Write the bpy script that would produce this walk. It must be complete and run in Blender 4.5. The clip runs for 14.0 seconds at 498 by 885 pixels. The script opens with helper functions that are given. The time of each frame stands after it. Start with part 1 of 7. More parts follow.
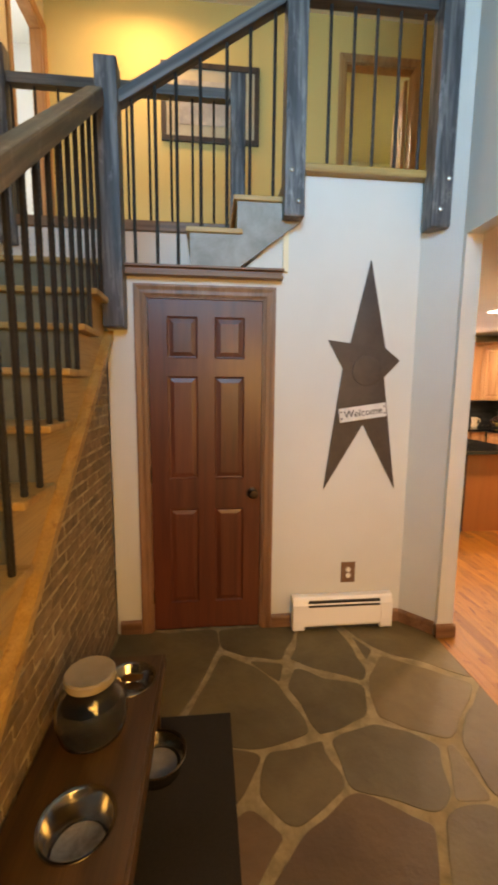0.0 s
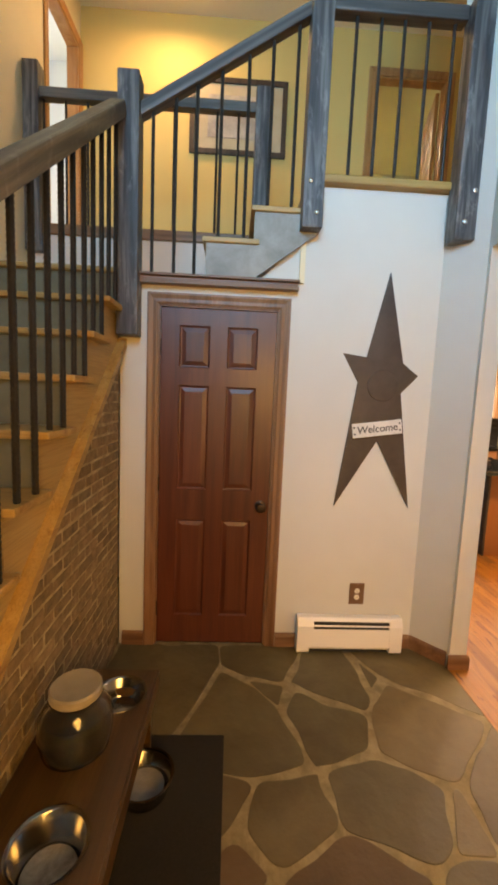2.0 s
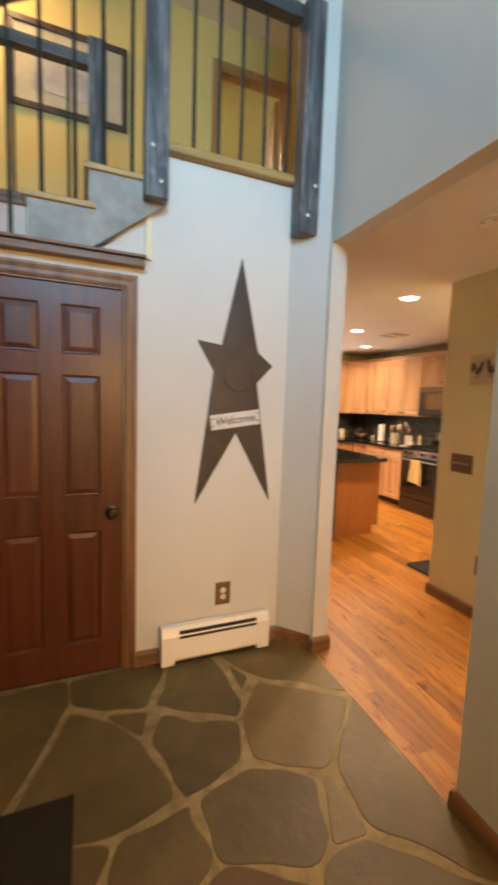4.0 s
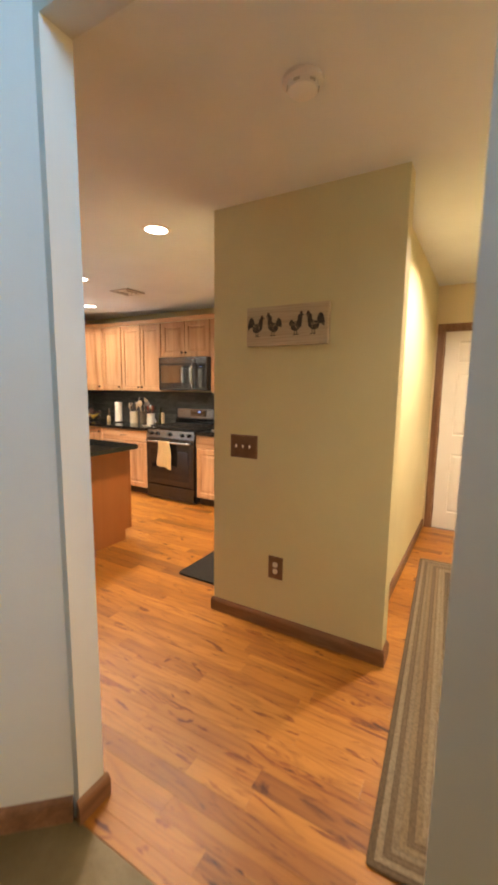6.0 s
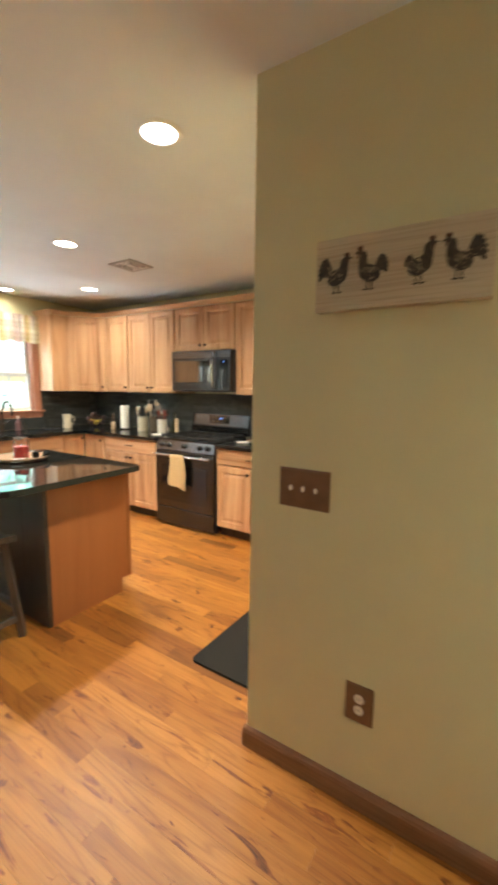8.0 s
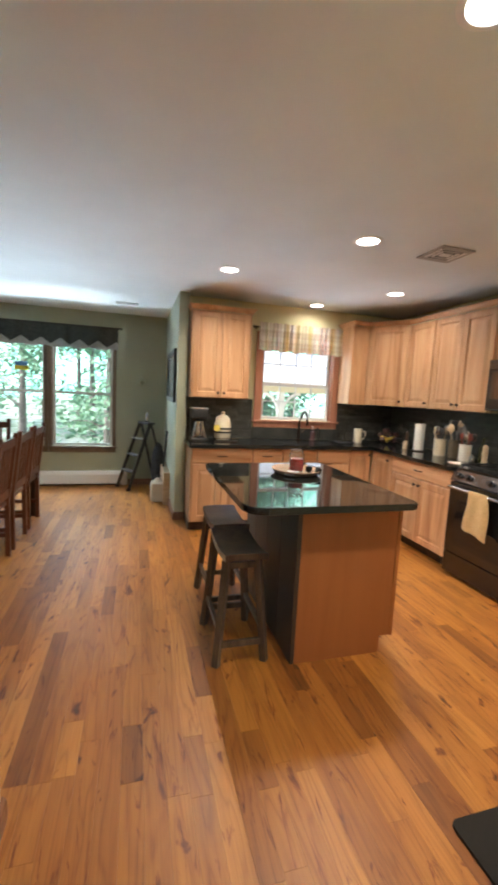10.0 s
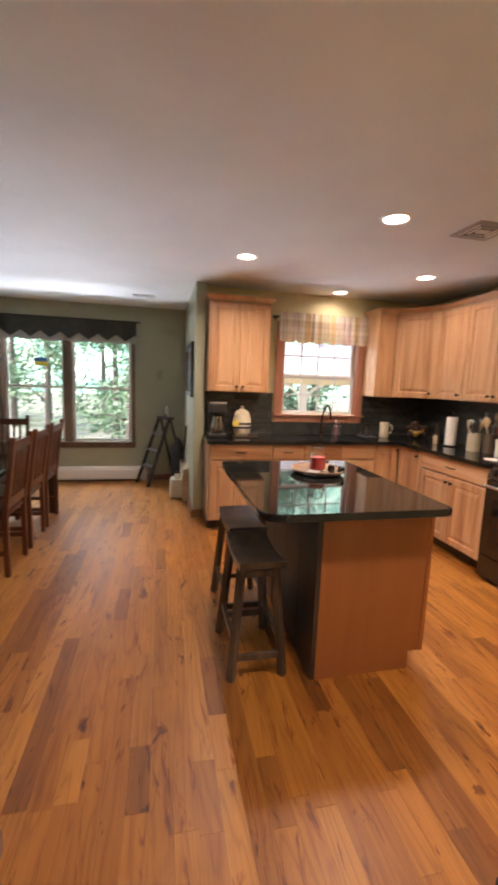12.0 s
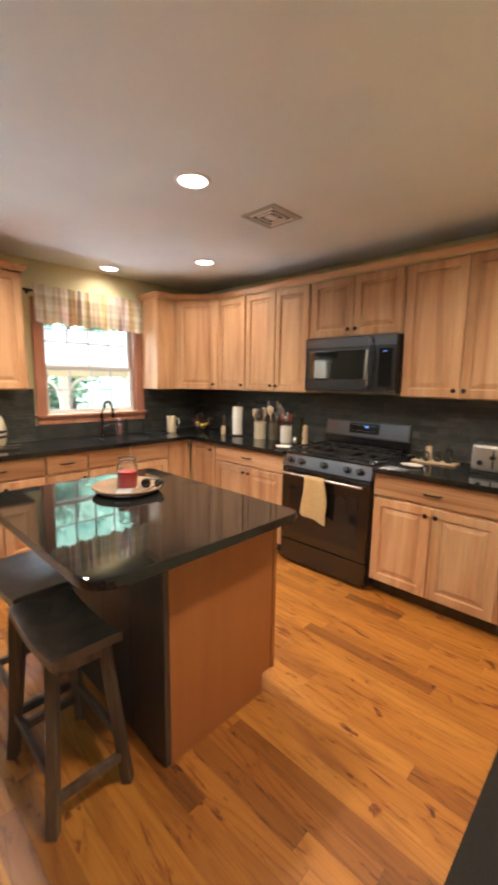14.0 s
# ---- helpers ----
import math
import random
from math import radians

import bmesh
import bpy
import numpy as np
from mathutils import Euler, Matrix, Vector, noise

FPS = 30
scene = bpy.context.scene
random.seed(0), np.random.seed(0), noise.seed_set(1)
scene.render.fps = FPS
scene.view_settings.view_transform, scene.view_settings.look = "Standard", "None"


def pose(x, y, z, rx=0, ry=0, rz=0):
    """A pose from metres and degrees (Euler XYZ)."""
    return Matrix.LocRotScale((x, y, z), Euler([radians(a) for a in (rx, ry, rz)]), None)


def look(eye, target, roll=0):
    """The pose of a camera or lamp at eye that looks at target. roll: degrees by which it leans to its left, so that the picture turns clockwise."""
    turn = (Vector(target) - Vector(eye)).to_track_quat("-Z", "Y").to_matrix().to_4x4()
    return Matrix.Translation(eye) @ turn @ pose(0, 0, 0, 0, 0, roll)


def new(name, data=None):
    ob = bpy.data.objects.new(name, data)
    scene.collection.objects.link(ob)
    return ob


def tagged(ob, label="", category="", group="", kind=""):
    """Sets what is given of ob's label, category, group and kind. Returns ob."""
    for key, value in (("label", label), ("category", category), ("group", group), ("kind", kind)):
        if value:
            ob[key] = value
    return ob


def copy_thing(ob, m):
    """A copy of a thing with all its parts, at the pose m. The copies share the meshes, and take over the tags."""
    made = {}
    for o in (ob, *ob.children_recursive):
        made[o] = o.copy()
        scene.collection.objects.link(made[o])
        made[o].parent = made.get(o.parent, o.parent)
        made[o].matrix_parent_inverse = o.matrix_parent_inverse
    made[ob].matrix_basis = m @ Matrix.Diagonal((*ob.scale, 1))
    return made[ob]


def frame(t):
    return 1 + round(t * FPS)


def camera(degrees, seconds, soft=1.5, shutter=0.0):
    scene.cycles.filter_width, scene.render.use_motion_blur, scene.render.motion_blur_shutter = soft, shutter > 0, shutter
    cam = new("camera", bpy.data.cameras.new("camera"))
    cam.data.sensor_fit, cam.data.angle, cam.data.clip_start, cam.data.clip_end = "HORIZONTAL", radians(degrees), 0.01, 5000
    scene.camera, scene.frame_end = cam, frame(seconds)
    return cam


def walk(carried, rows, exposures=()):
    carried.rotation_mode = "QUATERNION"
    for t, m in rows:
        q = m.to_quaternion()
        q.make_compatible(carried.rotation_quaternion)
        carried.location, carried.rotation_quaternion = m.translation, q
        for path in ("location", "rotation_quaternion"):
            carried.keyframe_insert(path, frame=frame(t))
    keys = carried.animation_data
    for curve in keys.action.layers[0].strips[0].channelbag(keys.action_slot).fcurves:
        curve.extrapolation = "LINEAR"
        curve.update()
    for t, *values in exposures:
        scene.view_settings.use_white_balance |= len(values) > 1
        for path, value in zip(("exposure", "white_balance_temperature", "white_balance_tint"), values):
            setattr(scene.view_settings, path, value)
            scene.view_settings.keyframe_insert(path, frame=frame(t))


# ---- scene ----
cam = camera(63.3, 14.0, soft=3.3, shutter=0.4)
PATH = [
    (0, (0.147, 0.09, 1.531), (0.346, 2.062, 1.263), 0.5),
    (0.5, (0.117, 0.107, 1.524), (0.157, 2.089, 1.259), 0.1),
    (1, (0.148, 0.117, 1.538), (0.187, 2.1, 1.28), 0.7),
    (1.5, (0.192, 0.117, 1.537), (0.286, 2.1, 1.288), 1.8),
    (2, (0.225, 0.132, 1.545), (0.315, 2.118, 1.319), 2.4),
    (2.5, (0.224, 0.139, 1.56), (0.237, 2.131, 1.39), 1.7),
    (3, (0.2, 0.119, 1.55), (0.264, 2.109, 1.36), 1.6),
    (3.5, (0.258, 0.142, 1.531), (0.57, 2.104, 1.305), 2.4),
    (4, (0.294, 0.309, 1.487), (1.04, 2.154, 1.291), 1.9),
    (4.2, (0.311, 0.397, 1.484), (1.278, 2.136, 1.281), 1.0),
    (6.3, (0.947, 1.36, 1.437), (2.696, 2.304, 1.21), 0.9),
    (6.5, (1.032, 1.427, 1.434), (2.792, 2.362, 1.265), 1.0),
    (7, (1.266, 1.57, 1.443), (3.067, 2.414, 1.231), 3.9),
    (7.5, (1.463, 1.741, 1.446), (3.288, 2.545, 1.294), 2.3),
    (8, (1.624, 1.893, 1.432), (3.293, 2.962, 1.163), 0.8),
    (8.5, (1.829, 2.024, 1.432), (3.196, 3.464, 1.193), 3.2),
    (9, (1.941, 2.131, 1.433), (3.001, 3.808, 1.179), 2.9),
    (9.2, (1.959, 2.199, 1.429), (2.931, 3.933, 1.218), 2.5),
    (11.3, (2.179, 2.246, 1.434), (2.216, 4.218, 1.107), 2.9),
    (11.5, (2.177, 2.265, 1.441), (2.289, 4.234, 1.109), 2.9),
    (12, (2.137, 2.369, 1.45), (2.566, 4.301, 1.162), 2.1),
    (12.5, (2.057, 2.486, 1.462), (2.825, 4.311, 1.18), 0.6),
    (13, (2.055, 2.604, 1.463), (3.033, 4.322, 1.163), 0.9),
    (13.5, (2.101, 2.795, 1.481), (3.244, 4.407, 1.173), 1.4),
    (14, (2.118, 2.941, 1.462), (3.542, 4.312, 1.157), 0.9),
]
walk(cam, [(t, look(eye, target, roll)) for t, eye, target, roll in PATH],
     [(0.0, 1.5, 8800, 32), (4.2, 1.5, 8500, 29), (6.3, 1.50, 6700, 17), (7.6, 1.60, 5950, 6), (9.0, 1.15, 5700, 8), (11.3, 0.86, 6300, 25), (12.5, 0.70, 6700, 31), (14.0, 1.10, 6200, 18)])

# ---- world, sun and lamps ----
world = bpy.data.worlds.new("world")
scene.world = world
world.use_nodes = True
wn = world.node_tree.nodes
sky = wn.new("ShaderNodeTexSky")
sky.sky_type, sky.sun_disc = "NISHITA", False
sky.sun_elevation, sky.sun_rotation = radians(41), radians(-97.6)
world.node_tree.links.new(sky.outputs[0], wn["Background"].inputs[0])
wn["Background"].inputs[1].default_value = 0.15
sun = new("sun", bpy.data.lights.new("sun", "SUN"))
sun.data.energy, sun.data.angle, sun.data.color = 5.0, radians(0.5), (1.0, 0.95, 0.86)
sun.matrix_world = look((0, 0, 0), (0.75, 0.10, -0.66))

WARM = (1.0, 0.85, 0.62)
KITCHEN_LAMPS = [(3.485, 4.674), (4.438, 5.724), (2.793, 5.662), (2.913, 3.166), (3.993, 6.535), (3.85, 1.15), (4.25, 3.30), (2.25, 0.50)]


def area(name, m, sx, sy, watts, colour, shape="RECTANGLE"):
    lamp = new(name, bpy.data.lights.new(name, "AREA"))
    lamp.data.shape, lamp.data.size, lamp.data.size_y = shape, sx, sy
    lamp.data.energy, lamp.data.color = watts, colour
    lamp.matrix_world = m
    return lamp


for lx, ly in KITCHEN_LAMPS:
    area("lamp_light", pose(lx, ly, 2.425), 0.14, 0.14, 1.3 if ly > 6 else 4.0 if ly < 1 else 17.0 if ly < 2 else 4.5 if ly < 4 and lx > 4 else 5.5 if lx > 4 else 11.5, WARM, "DISK").data.spread = radians(150)
DAY = (0.72, 0.88, 1.0)
# lamps hidden outside below the sills, added for sky and ground light on ceilings
area("window_light", look((0.7, 10.6, -0.36), (1.6, 4.2, 2.44)), 4.4, 0.7, 290, (0.80, 0.95, 1.0))
area("window_light", look((3.9, 7.55, 0.62), (3.6, 5.0, 2.44)), 1.2, 0.5, 10, (0.82, 0.94, 1.0))
# unseen warm fill behind the walker, added to warm floor and lower wall
area("foyer_fill_light", pose(0.95, -1.48, 1.35, 74, 0, 12), 1.3, 1.7, 20, (1.0, 0.62, 0.16)).data.spread = radians(116)
# unseen lamp added to brighten the room beyond the upstairs doorway
area("bedroom_fill_light", pose(1.5, 6.4, 5.15), 0.3, 0.3, 9, (0.80, 0.92, 0.80), "DISK")
# daylight through the windows
area("window_light", look((0.5, 9.5, 3.1), (0.6, 7.4, 0.9)), 3.0, 1.4, 115, (0.80, 0.96, 0.95))
area("window_light", look((3.9, 7.9, 3.0), (3.9, 6.2, 1.2)), 1.4, 0.9, 50, (0.82, 0.93, 1.0))
area("window_light", look((0.1, -1.52, 3.7), (1.0, 2.5, 3.15)), 1.8, 1.6, 17, (0.14, 0.58, 1.0)).data.spread = radians(80)
area("window_light", pose(-2.9, 4.1, 4.0, 0, -90, 0), 1.2, 1.2, 10, DAY)
# the lamp of the upper hall
area("hall_light", pose(-0.45, 3.98, 5.05), 0.26, 0.26, 6.5, (1.0, 0.72, 0.40), "DISK")


# ---- materials ----
def material(name, colour=(0.5, 0.5, 0.5), rough=0.5, metal=0.0, **more):
    m = bpy.data.materials.new(name)
    m.use_nodes = True
    b = m.node_tree.nodes["Principled BSDF"]
    b.inputs["Base Color"].default_value = (*colour, 1)
    b.inputs["Roughness"].default_value = rough
    b.inputs["Metallic"].default_value = metal
    for key, value in more.items():
        b.inputs[key.replace("_", " ")].default_value = value
    return m


def coords(m, scale=(1, 1, 1), spread=True, tilt=None):
    """Object coordinates, scaled, and shifted from thing to thing."""
    n, l = m.node_tree.nodes, m.node_tree.links
    tc = n.new("ShaderNodeTexCoord")
    mp = n.new("ShaderNodeMapping")
    mp.inputs["Scale"].default_value = scale
    out = tc.outputs["Object"]
    if spread:
        info, geo, add, mul = n.new("ShaderNodeObjectInfo"), n.new("ShaderNodeNewGeometry"), n.new("ShaderNodeMath"), n.new("ShaderNodeVectorMath")
        l.new(info.outputs["Random"], add.inputs[0])
        l.new(geo.outputs["Random Per Island"], add.inputs[1])
        vec = n.new("ShaderNodeVectorMath")
        vec.operation = "SCALE"
        vec.inputs[0].default_value = (11.3, 7.7, 5.1)
        l.new(add.outputs[0], vec.inputs["Scale"])
        mul.operation = "ADD"
        l.new(out, mul.inputs[0])
        l.new(vec.outputs[0], mul.inputs[1])
        out = mul.outputs[0]
    if tilt:
        turn = n.new("ShaderNodeVectorRotate")
        turn.rotation_type = tilt[0] + "_AXIS"
        turn.inputs["Angle"].default_value = radians(tilt[1])
        l.new(out, turn.inputs["Vector"])
        out = turn.outputs[0]
    l.new(out, mp.inputs["Vector"])
    return mp.outputs[0]


def noise_of(m, vec, scale, detail=5, rough=0.6, distort=0.0):
    n = m.node_tree.nodes.new("ShaderNodeTexNoise")
    n.inputs["Scale"].default_value, n.inputs["Detail"].default_value = scale, detail
    n.inputs["Roughness"].default_value, n.inputs["Distortion"].default_value = rough, distort
    m.node_tree.links.new(vec, n.inputs["Vector"])
    return n.outputs["Fac"]


def ramp(m, fac, stops):
    r = m.node_tree.nodes.new("ShaderNodeValToRGB")
    while len(r.color_ramp.elements) < len(stops):
        r.color_ramp.elements.new(0.5)
    for e, (at, c) in zip(r.color_ramp.elements, stops):
        e.position, e.color = at, (*c, 1)
    m.node_tree.links.new(fac, r.inputs["Fac"])
    return r.outputs["Color"]


def mixed(m, a, b, fac, how="MULTIPLY"):
    x = m.node_tree.nodes.new("ShaderNodeMix")
    x.data_type, x.blend_type = "RGBA", how
    if isinstance(fac, float):
        x.inputs["Factor"].default_value = fac
    else:
        m.node_tree.links.new(fac, x.inputs["Factor"])
    m.node_tree.links.new(a, x.inputs[6])
    m.node_tree.links.new(b, x.inputs[7])
    return x.outputs[2]


def bumped(m, fac, strength, distance=0.01):
    b = m.node_tree.nodes.new("ShaderNodeBump")
    b.inputs["Strength"].default_value, b.inputs["Distance"].default_value = strength, distance
    m.node_tree.links.new(fac, b.inputs["Height"])
    m.node_tree.links.new(b.outputs[0], m.node_tree.nodes["Principled BSDF"].inputs["Normal"])


def to(m, out, socket):
    m.node_tree.links.new(out, m.node_tree.nodes["Principled BSDF"].inputs[socket])


def shaded(m, out, low, high):
    """Value varied from piece to piece."""
    n, l = m.node_tree.nodes, m.node_tree.links
    info, geo, add, fr, mr, hsv = (n.new("ShaderNode" + k) for k in ("ObjectInfo", "NewGeometry", "Math", "Math", "MapRange", "HueSaturation"))
    l.new(info.outputs["Random"], add.inputs[0])
    l.new(geo.outputs["Random Per Island"], add.inputs[1])
    fr.operation = "FRACT"
    l.new(add.outputs[0], fr.inputs[0])
    l.new(fr.outputs[0], mr.inputs["Value"])
    mr.inputs["To Min"].default_value, mr.inputs["To Max"].default_value = low, high
    l.new(mr.outputs[0], hsv.inputs["Value"])
    l.new(out, hsv.inputs["Color"])
    return hsv.outputs[0]


def wood(name, dark, mid, light, axis="Z", rough=0.4, vary=(0.88, 1.1), across=9.0, knots=0.0, coat=0.0, pores=0.6, tilt=None):
    m = material(name, mid, rough)
    s = [across, across, across]
    s["XYZ".index(axis)] = across * 0.07
    v = coords(m, s, True, tilt)
    grain = noise_of(m, v, 1.3, 4, 0.55, 0.9)
    col = ramp(m, grain, [(0.28, dark), (0.46, mid), (0.66, light)])
    s2 = [170.0] * 3
    s2["XYZ".index(axis)] = 5.0
    fine = noise_of(m, coords(m, s2, True, tilt), 1.0, 2, 0.5)
    col = mixed(m, col, ramp(m, fine, [(0.35, (0.72, 0.68, 0.64)), (0.55, (1, 1, 1))]), pores)
    if knots:
        s3 = [11.0] * 3
        s3["XYZ".index(axis)] = 2.3
        k = noise_of(m, coords(m, s3), 1.9, 4, 0.65, 1.0)
        col = mixed(m, col, ramp(m, k, [(0.595, (1, 1, 1)), (0.65, (0.50, 0.32, 0.22)), (0.74, (0.22, 0.12, 0.07))]), knots)
    to(m, shaded(m, col, *vary), "Base Color")
    rr = m.node_tree.nodes.new("ShaderNodeMapRange")
    rr.inputs["To Min"].default_value, rr.inputs["To Max"].default_value = rough - 0.08, rough + 0.12
    m.node_tree.links.new(grain, rr.inputs["Value"])
    to(m, rr.outputs[0], "Roughness")
    if coat:
        m.node_tree.nodes["Principled BSDF"].inputs["Coat Weight"].default_value = coat
        m.node_tree.nodes["Principled BSDF"].inputs["Coat Roughness"].default_value = 0.18
    bumped(m, fine, 0.12, 0.003)
    return m


def paint(name, colour, rough=0.65, bump=0.10):
    """Rolled wall paint: faint blotches and orange peel."""
    m = material(name, colour, rough)
    c = tuple(v * 0.93 for v in colour)
    big = noise_of(m, coords(m, (1, 1, 1), False), 1.1, 4, 0.6)
    to(m, ramp(m, big, [(0.35, c), (0.62, colour)]), "Base Color")
    bumped(m, noise_of(m, coords(m, (1, 1, 1), False), 190, 3, 0.6), bump, 0.002)
    return m


def mottled(name, a, b, scale, rough=0.6, bump=0.2, metal=0.0, vary=(1.0, 1.0), distance=0.004, detail=6):
    m = material(name, a, rough, metal)
    f = noise_of(m, coords(m), scale, detail, 0.65, 0.3)
    col = ramp(m, f, [(0.32, a), (0.68, b)])
    to(m, shaded(m, col, *vary) if vary != (1.0, 1.0) else col, "Base Color")
    bumped(m, noise_of(m, coords(m), scale * 3.1, 5, 0.65), bump, distance)
    return m


def oak_boards():
    """Character oak: pale and brown boards mixed, flame grain along Y, dark knots and streaks."""
    m = material("oak_floor", (0.45, 0.16, 0.02), 0.36)
    n, l = m.node_tree.nodes, m.node_tree.links
    warp = noise_of(m, coords(m, (5.0, 0.55, 5.0)), 1.0, 3, 0.5, 0.4)
    rings = n.new("ShaderNodeMath")
    rings.operation, rings.inputs[1].default_value = "MULTIPLY", 13.0
    l.new(warp, rings.inputs[0])
    frac = n.new("ShaderNodeMath")
    frac.operation, frac.inputs[1].default_value = "PINGPONG", 0.5
    l.new(rings.outputs[0], frac.inputs[0])
    col = ramp(m, frac.outputs[0], [(0.0, (0.315, 0.116, 0.016)), (0.14, (0.395, 0.155, 0.022)), (0.5, (0.43, 0.175, 0.027))])
    broad = noise_of(m, coords(m, (6.0, 0.9, 6.0)), 1.1, 4, 0.6, 0.8)
    col = mixed(m, col, ramp(m, broad, [(0.28, (0.62, 0.53, 0.46)), (0.44, (0.94, 0.92, 0.90)), (0.62, (1.05, 1.07, 1.10))]), 0.9)
    fine = noise_of(m, coords(m, (170.0, 5.0, 170.0)), 1.0, 2, 0.5)
    col = mixed(m, col, ramp(m, fine, [(0.36, (0.72, 0.66, 0.60)), (0.54, (1, 1, 1))]), 0.4)
    streak = noise_of(m, coords(m, (10.0, 1.7, 10.0)), 1.5, 5, 0.66, 1.4)
    col = mixed(m, col, ramp(m, streak, [(0.585, (1, 1, 1)), (0.645, (0.55, 0.38, 0.27)), (0.72, (0.16, 0.08, 0.05))]), 0.95)
    knot = noise_of(m, coords(m, (10.0, 4.5, 10.0)), 1.3, 3, 0.5, 0.8)
    col = mixed(m, col, ramp(m, knot, [(0.655, (1, 1, 1)), (0.695, (0.48, 0.32, 0.22)), (0.74, (0.12, 0.06, 0.04))]), 0.95)
    info, geo, add, fr = (n.new("ShaderNode" + k) for k in ("ObjectInfo", "NewGeometry", "Math", "Math"))
    l.new(info.outputs["Random"], add.inputs[0])
    l.new(geo.outputs["Random Per Island"], add.inputs[1])
    fr.operation = "FRACT"
    l.new(add.outputs[0], fr.inputs[0])
    col = mixed(m, col, ramp(m, fr.outputs[0], [(0.0, (0.42, 0.35, 0.31)), (0.05, (0.62, 0.54, 0.47)), (0.12, (0.77, 0.70, 0.63)), (0.35, (0.88, 0.84, 0.78)), (0.6, (0.97, 0.95, 0.90)), (0.95, (1.06, 1.11, 1.18))]), 1.0)
    to(m, col, "Base Color")
    rr = n.new("ShaderNodeMapRange")
    rr.inputs["To Min"].default_value, rr.inputs["To Max"].default_value = 0.33, 0.50
    l.new(broad, rr.inputs["Value"])
    to(m, rr.outputs[0], "Roughness")
    bumped(m, fine, 0.12, 0.003)
    return m


def scuffed(m, much):
    """Pale worn patches over a stained timber."""
    b = m.node_tree.nodes["Principled BSDF"]
    old = b.inputs["Base Color"].links[0].from_socket
    wear = ramp(m, noise_of(m, coords(m, (9, 9, 3)), 1.7, 7, 0.72, 0.5), [(0.54, (0, 0, 0)), (0.70, (0.17, 0.16, 0.155))])
    to(m, mixed(m, old, wear, much, "ADD"), "Base Color")
    return m


FOYER_PAINT = paint("foyer_paint", (0.62, 0.625, 0.585))
SAGE_PAINT = paint("sage_paint", (0.69, 0.64, 0.39))
DINING_PAINT = paint("dining_paint", (0.37, 0.39, 0.28))
YELLOW_PAINT = paint("yellow_paint", (0.72, 0.55, 0.20))
CREAM_PAINT = paint("cream_paint", (0.78, 0.68, 0.46))
CEILING_PAINT = paint("ceiling_paint", (0.77, 0.81, 0.82), 0.8, 0.25)
WHITE_PAINT = paint("white_paint", (0.80, 0.77, 0.72), 0.45, 0.04)
WHITE_METAL = material("white_metal", (0.80, 0.79, 0.77), 0.35)
OAK_FLOOR = oak_boards()
HICKORY = wood("hickory", (0.36, 0.175, 0.075), (0.54, 0.302, 0.150), (0.63, 0.392, 0.215), "Z", 0.42, (0.86, 1.08), 7.0, 0.0, 0.0, 0.35)
HICKORY_FLAT = wood("hickory_flat", (0.36, 0.175, 0.075), (0.54, 0.302, 0.150), (0.63, 0.392, 0.215), "Y", 0.42, (0.9, 1.08), 7.0, 0.0, 0.0, 0.35)
HICKORY_LONG = wood("hickory_long", (0.36, 0.175, 0.075), (0.54, 0.302, 0.150), (0.63, 0.392, 0.215), "X", 0.42, (0.9, 1.08), 7.0, 0.0, 0.0, 0.35)
ISLAND_WOOD = wood("island_wood", (0.30, 0.102, 0.026), (0.32, 0.112, 0.030), (0.345, 0.122, 0.034), "Z", 0.45, (0.97, 1.03), 6.0, 0.0, 0.0, 0.12)
CHERRY = wood("cherry", (0.052, 0.011, 0.005), (0.088, 0.019, 0.008), (0.125, 0.031, 0.013), "Z", 0.40, (0.92, 1.08), 9.0, 0.0, 0.1, 0.5)
TRIM_WOOD = wood("trim_wood", (0.13, 0.060, 0.030), (0.20, 0.096, 0.048), (0.27, 0.140, 0.075), "Z", 0.42, (0.92, 1.08), 12.0)
TRIM_LONG = wood("trim_long", (0.13, 0.060, 0.030), (0.20, 0.096, 0.048), (0.27, 0.140, 0.075), "X", 0.42, (0.92, 1.08), 12.0)
TRIM_DEEP = wood("trim_deep", (0.13, 0.060, 0.030), (0.20, 0.096, 0.048), (0.27, 0.140, 0.075), "Y", 0.42, (0.92, 1.08), 12.0)
DOOR_ORANGE = wood("orange_trim", (0.34, 0.15, 0.05), (0.44, 0.21, 0.075), (0.52, 0.28, 0.11), "Z", 0.4)
PINE = wood("pine", (0.36, 0.20, 0.06), (0.46, 0.28, 0.09), (0.54, 0.35, 0.13), "Y", 0.45, (0.92, 1.06), 9.0, 0.5)
PINE_X = wood("pine_tread", (0.34, 0.19, 0.055), (0.44, 0.265, 0.085), (0.52, 0.33, 0.12), "X", 0.42, (0.9, 1.06), 9.0, 0.4)
STRINGER = wood("stringer_ply", (0.40, 0.26, 0.11), (0.47, 0.32, 0.14), (0.53, 0.37, 0.17), "Y", 0.5, (0.92, 1.05), 5.0)
GREY_STAIN = mottled("grey_stain", (0.18, 0.175, 0.155), (0.33, 0.32, 0.285), 7, 0.5, 0.1)
TIMBER = scuffed(wood("weathered_timber", (0.026, 0.025, 0.029), (0.060, 0.057, 0.062), (0.17, 0.165, 0.165), "Z", 0.45, (0.9, 1.1), 17.0), 0.85)
TIMBER_X = wood("weathered_rail_x", (0.032, 0.030, 0.032), (0.070, 0.066, 0.068), (0.18, 0.17, 0.16), "X", 0.45, (0.9, 1.1), 8.0)
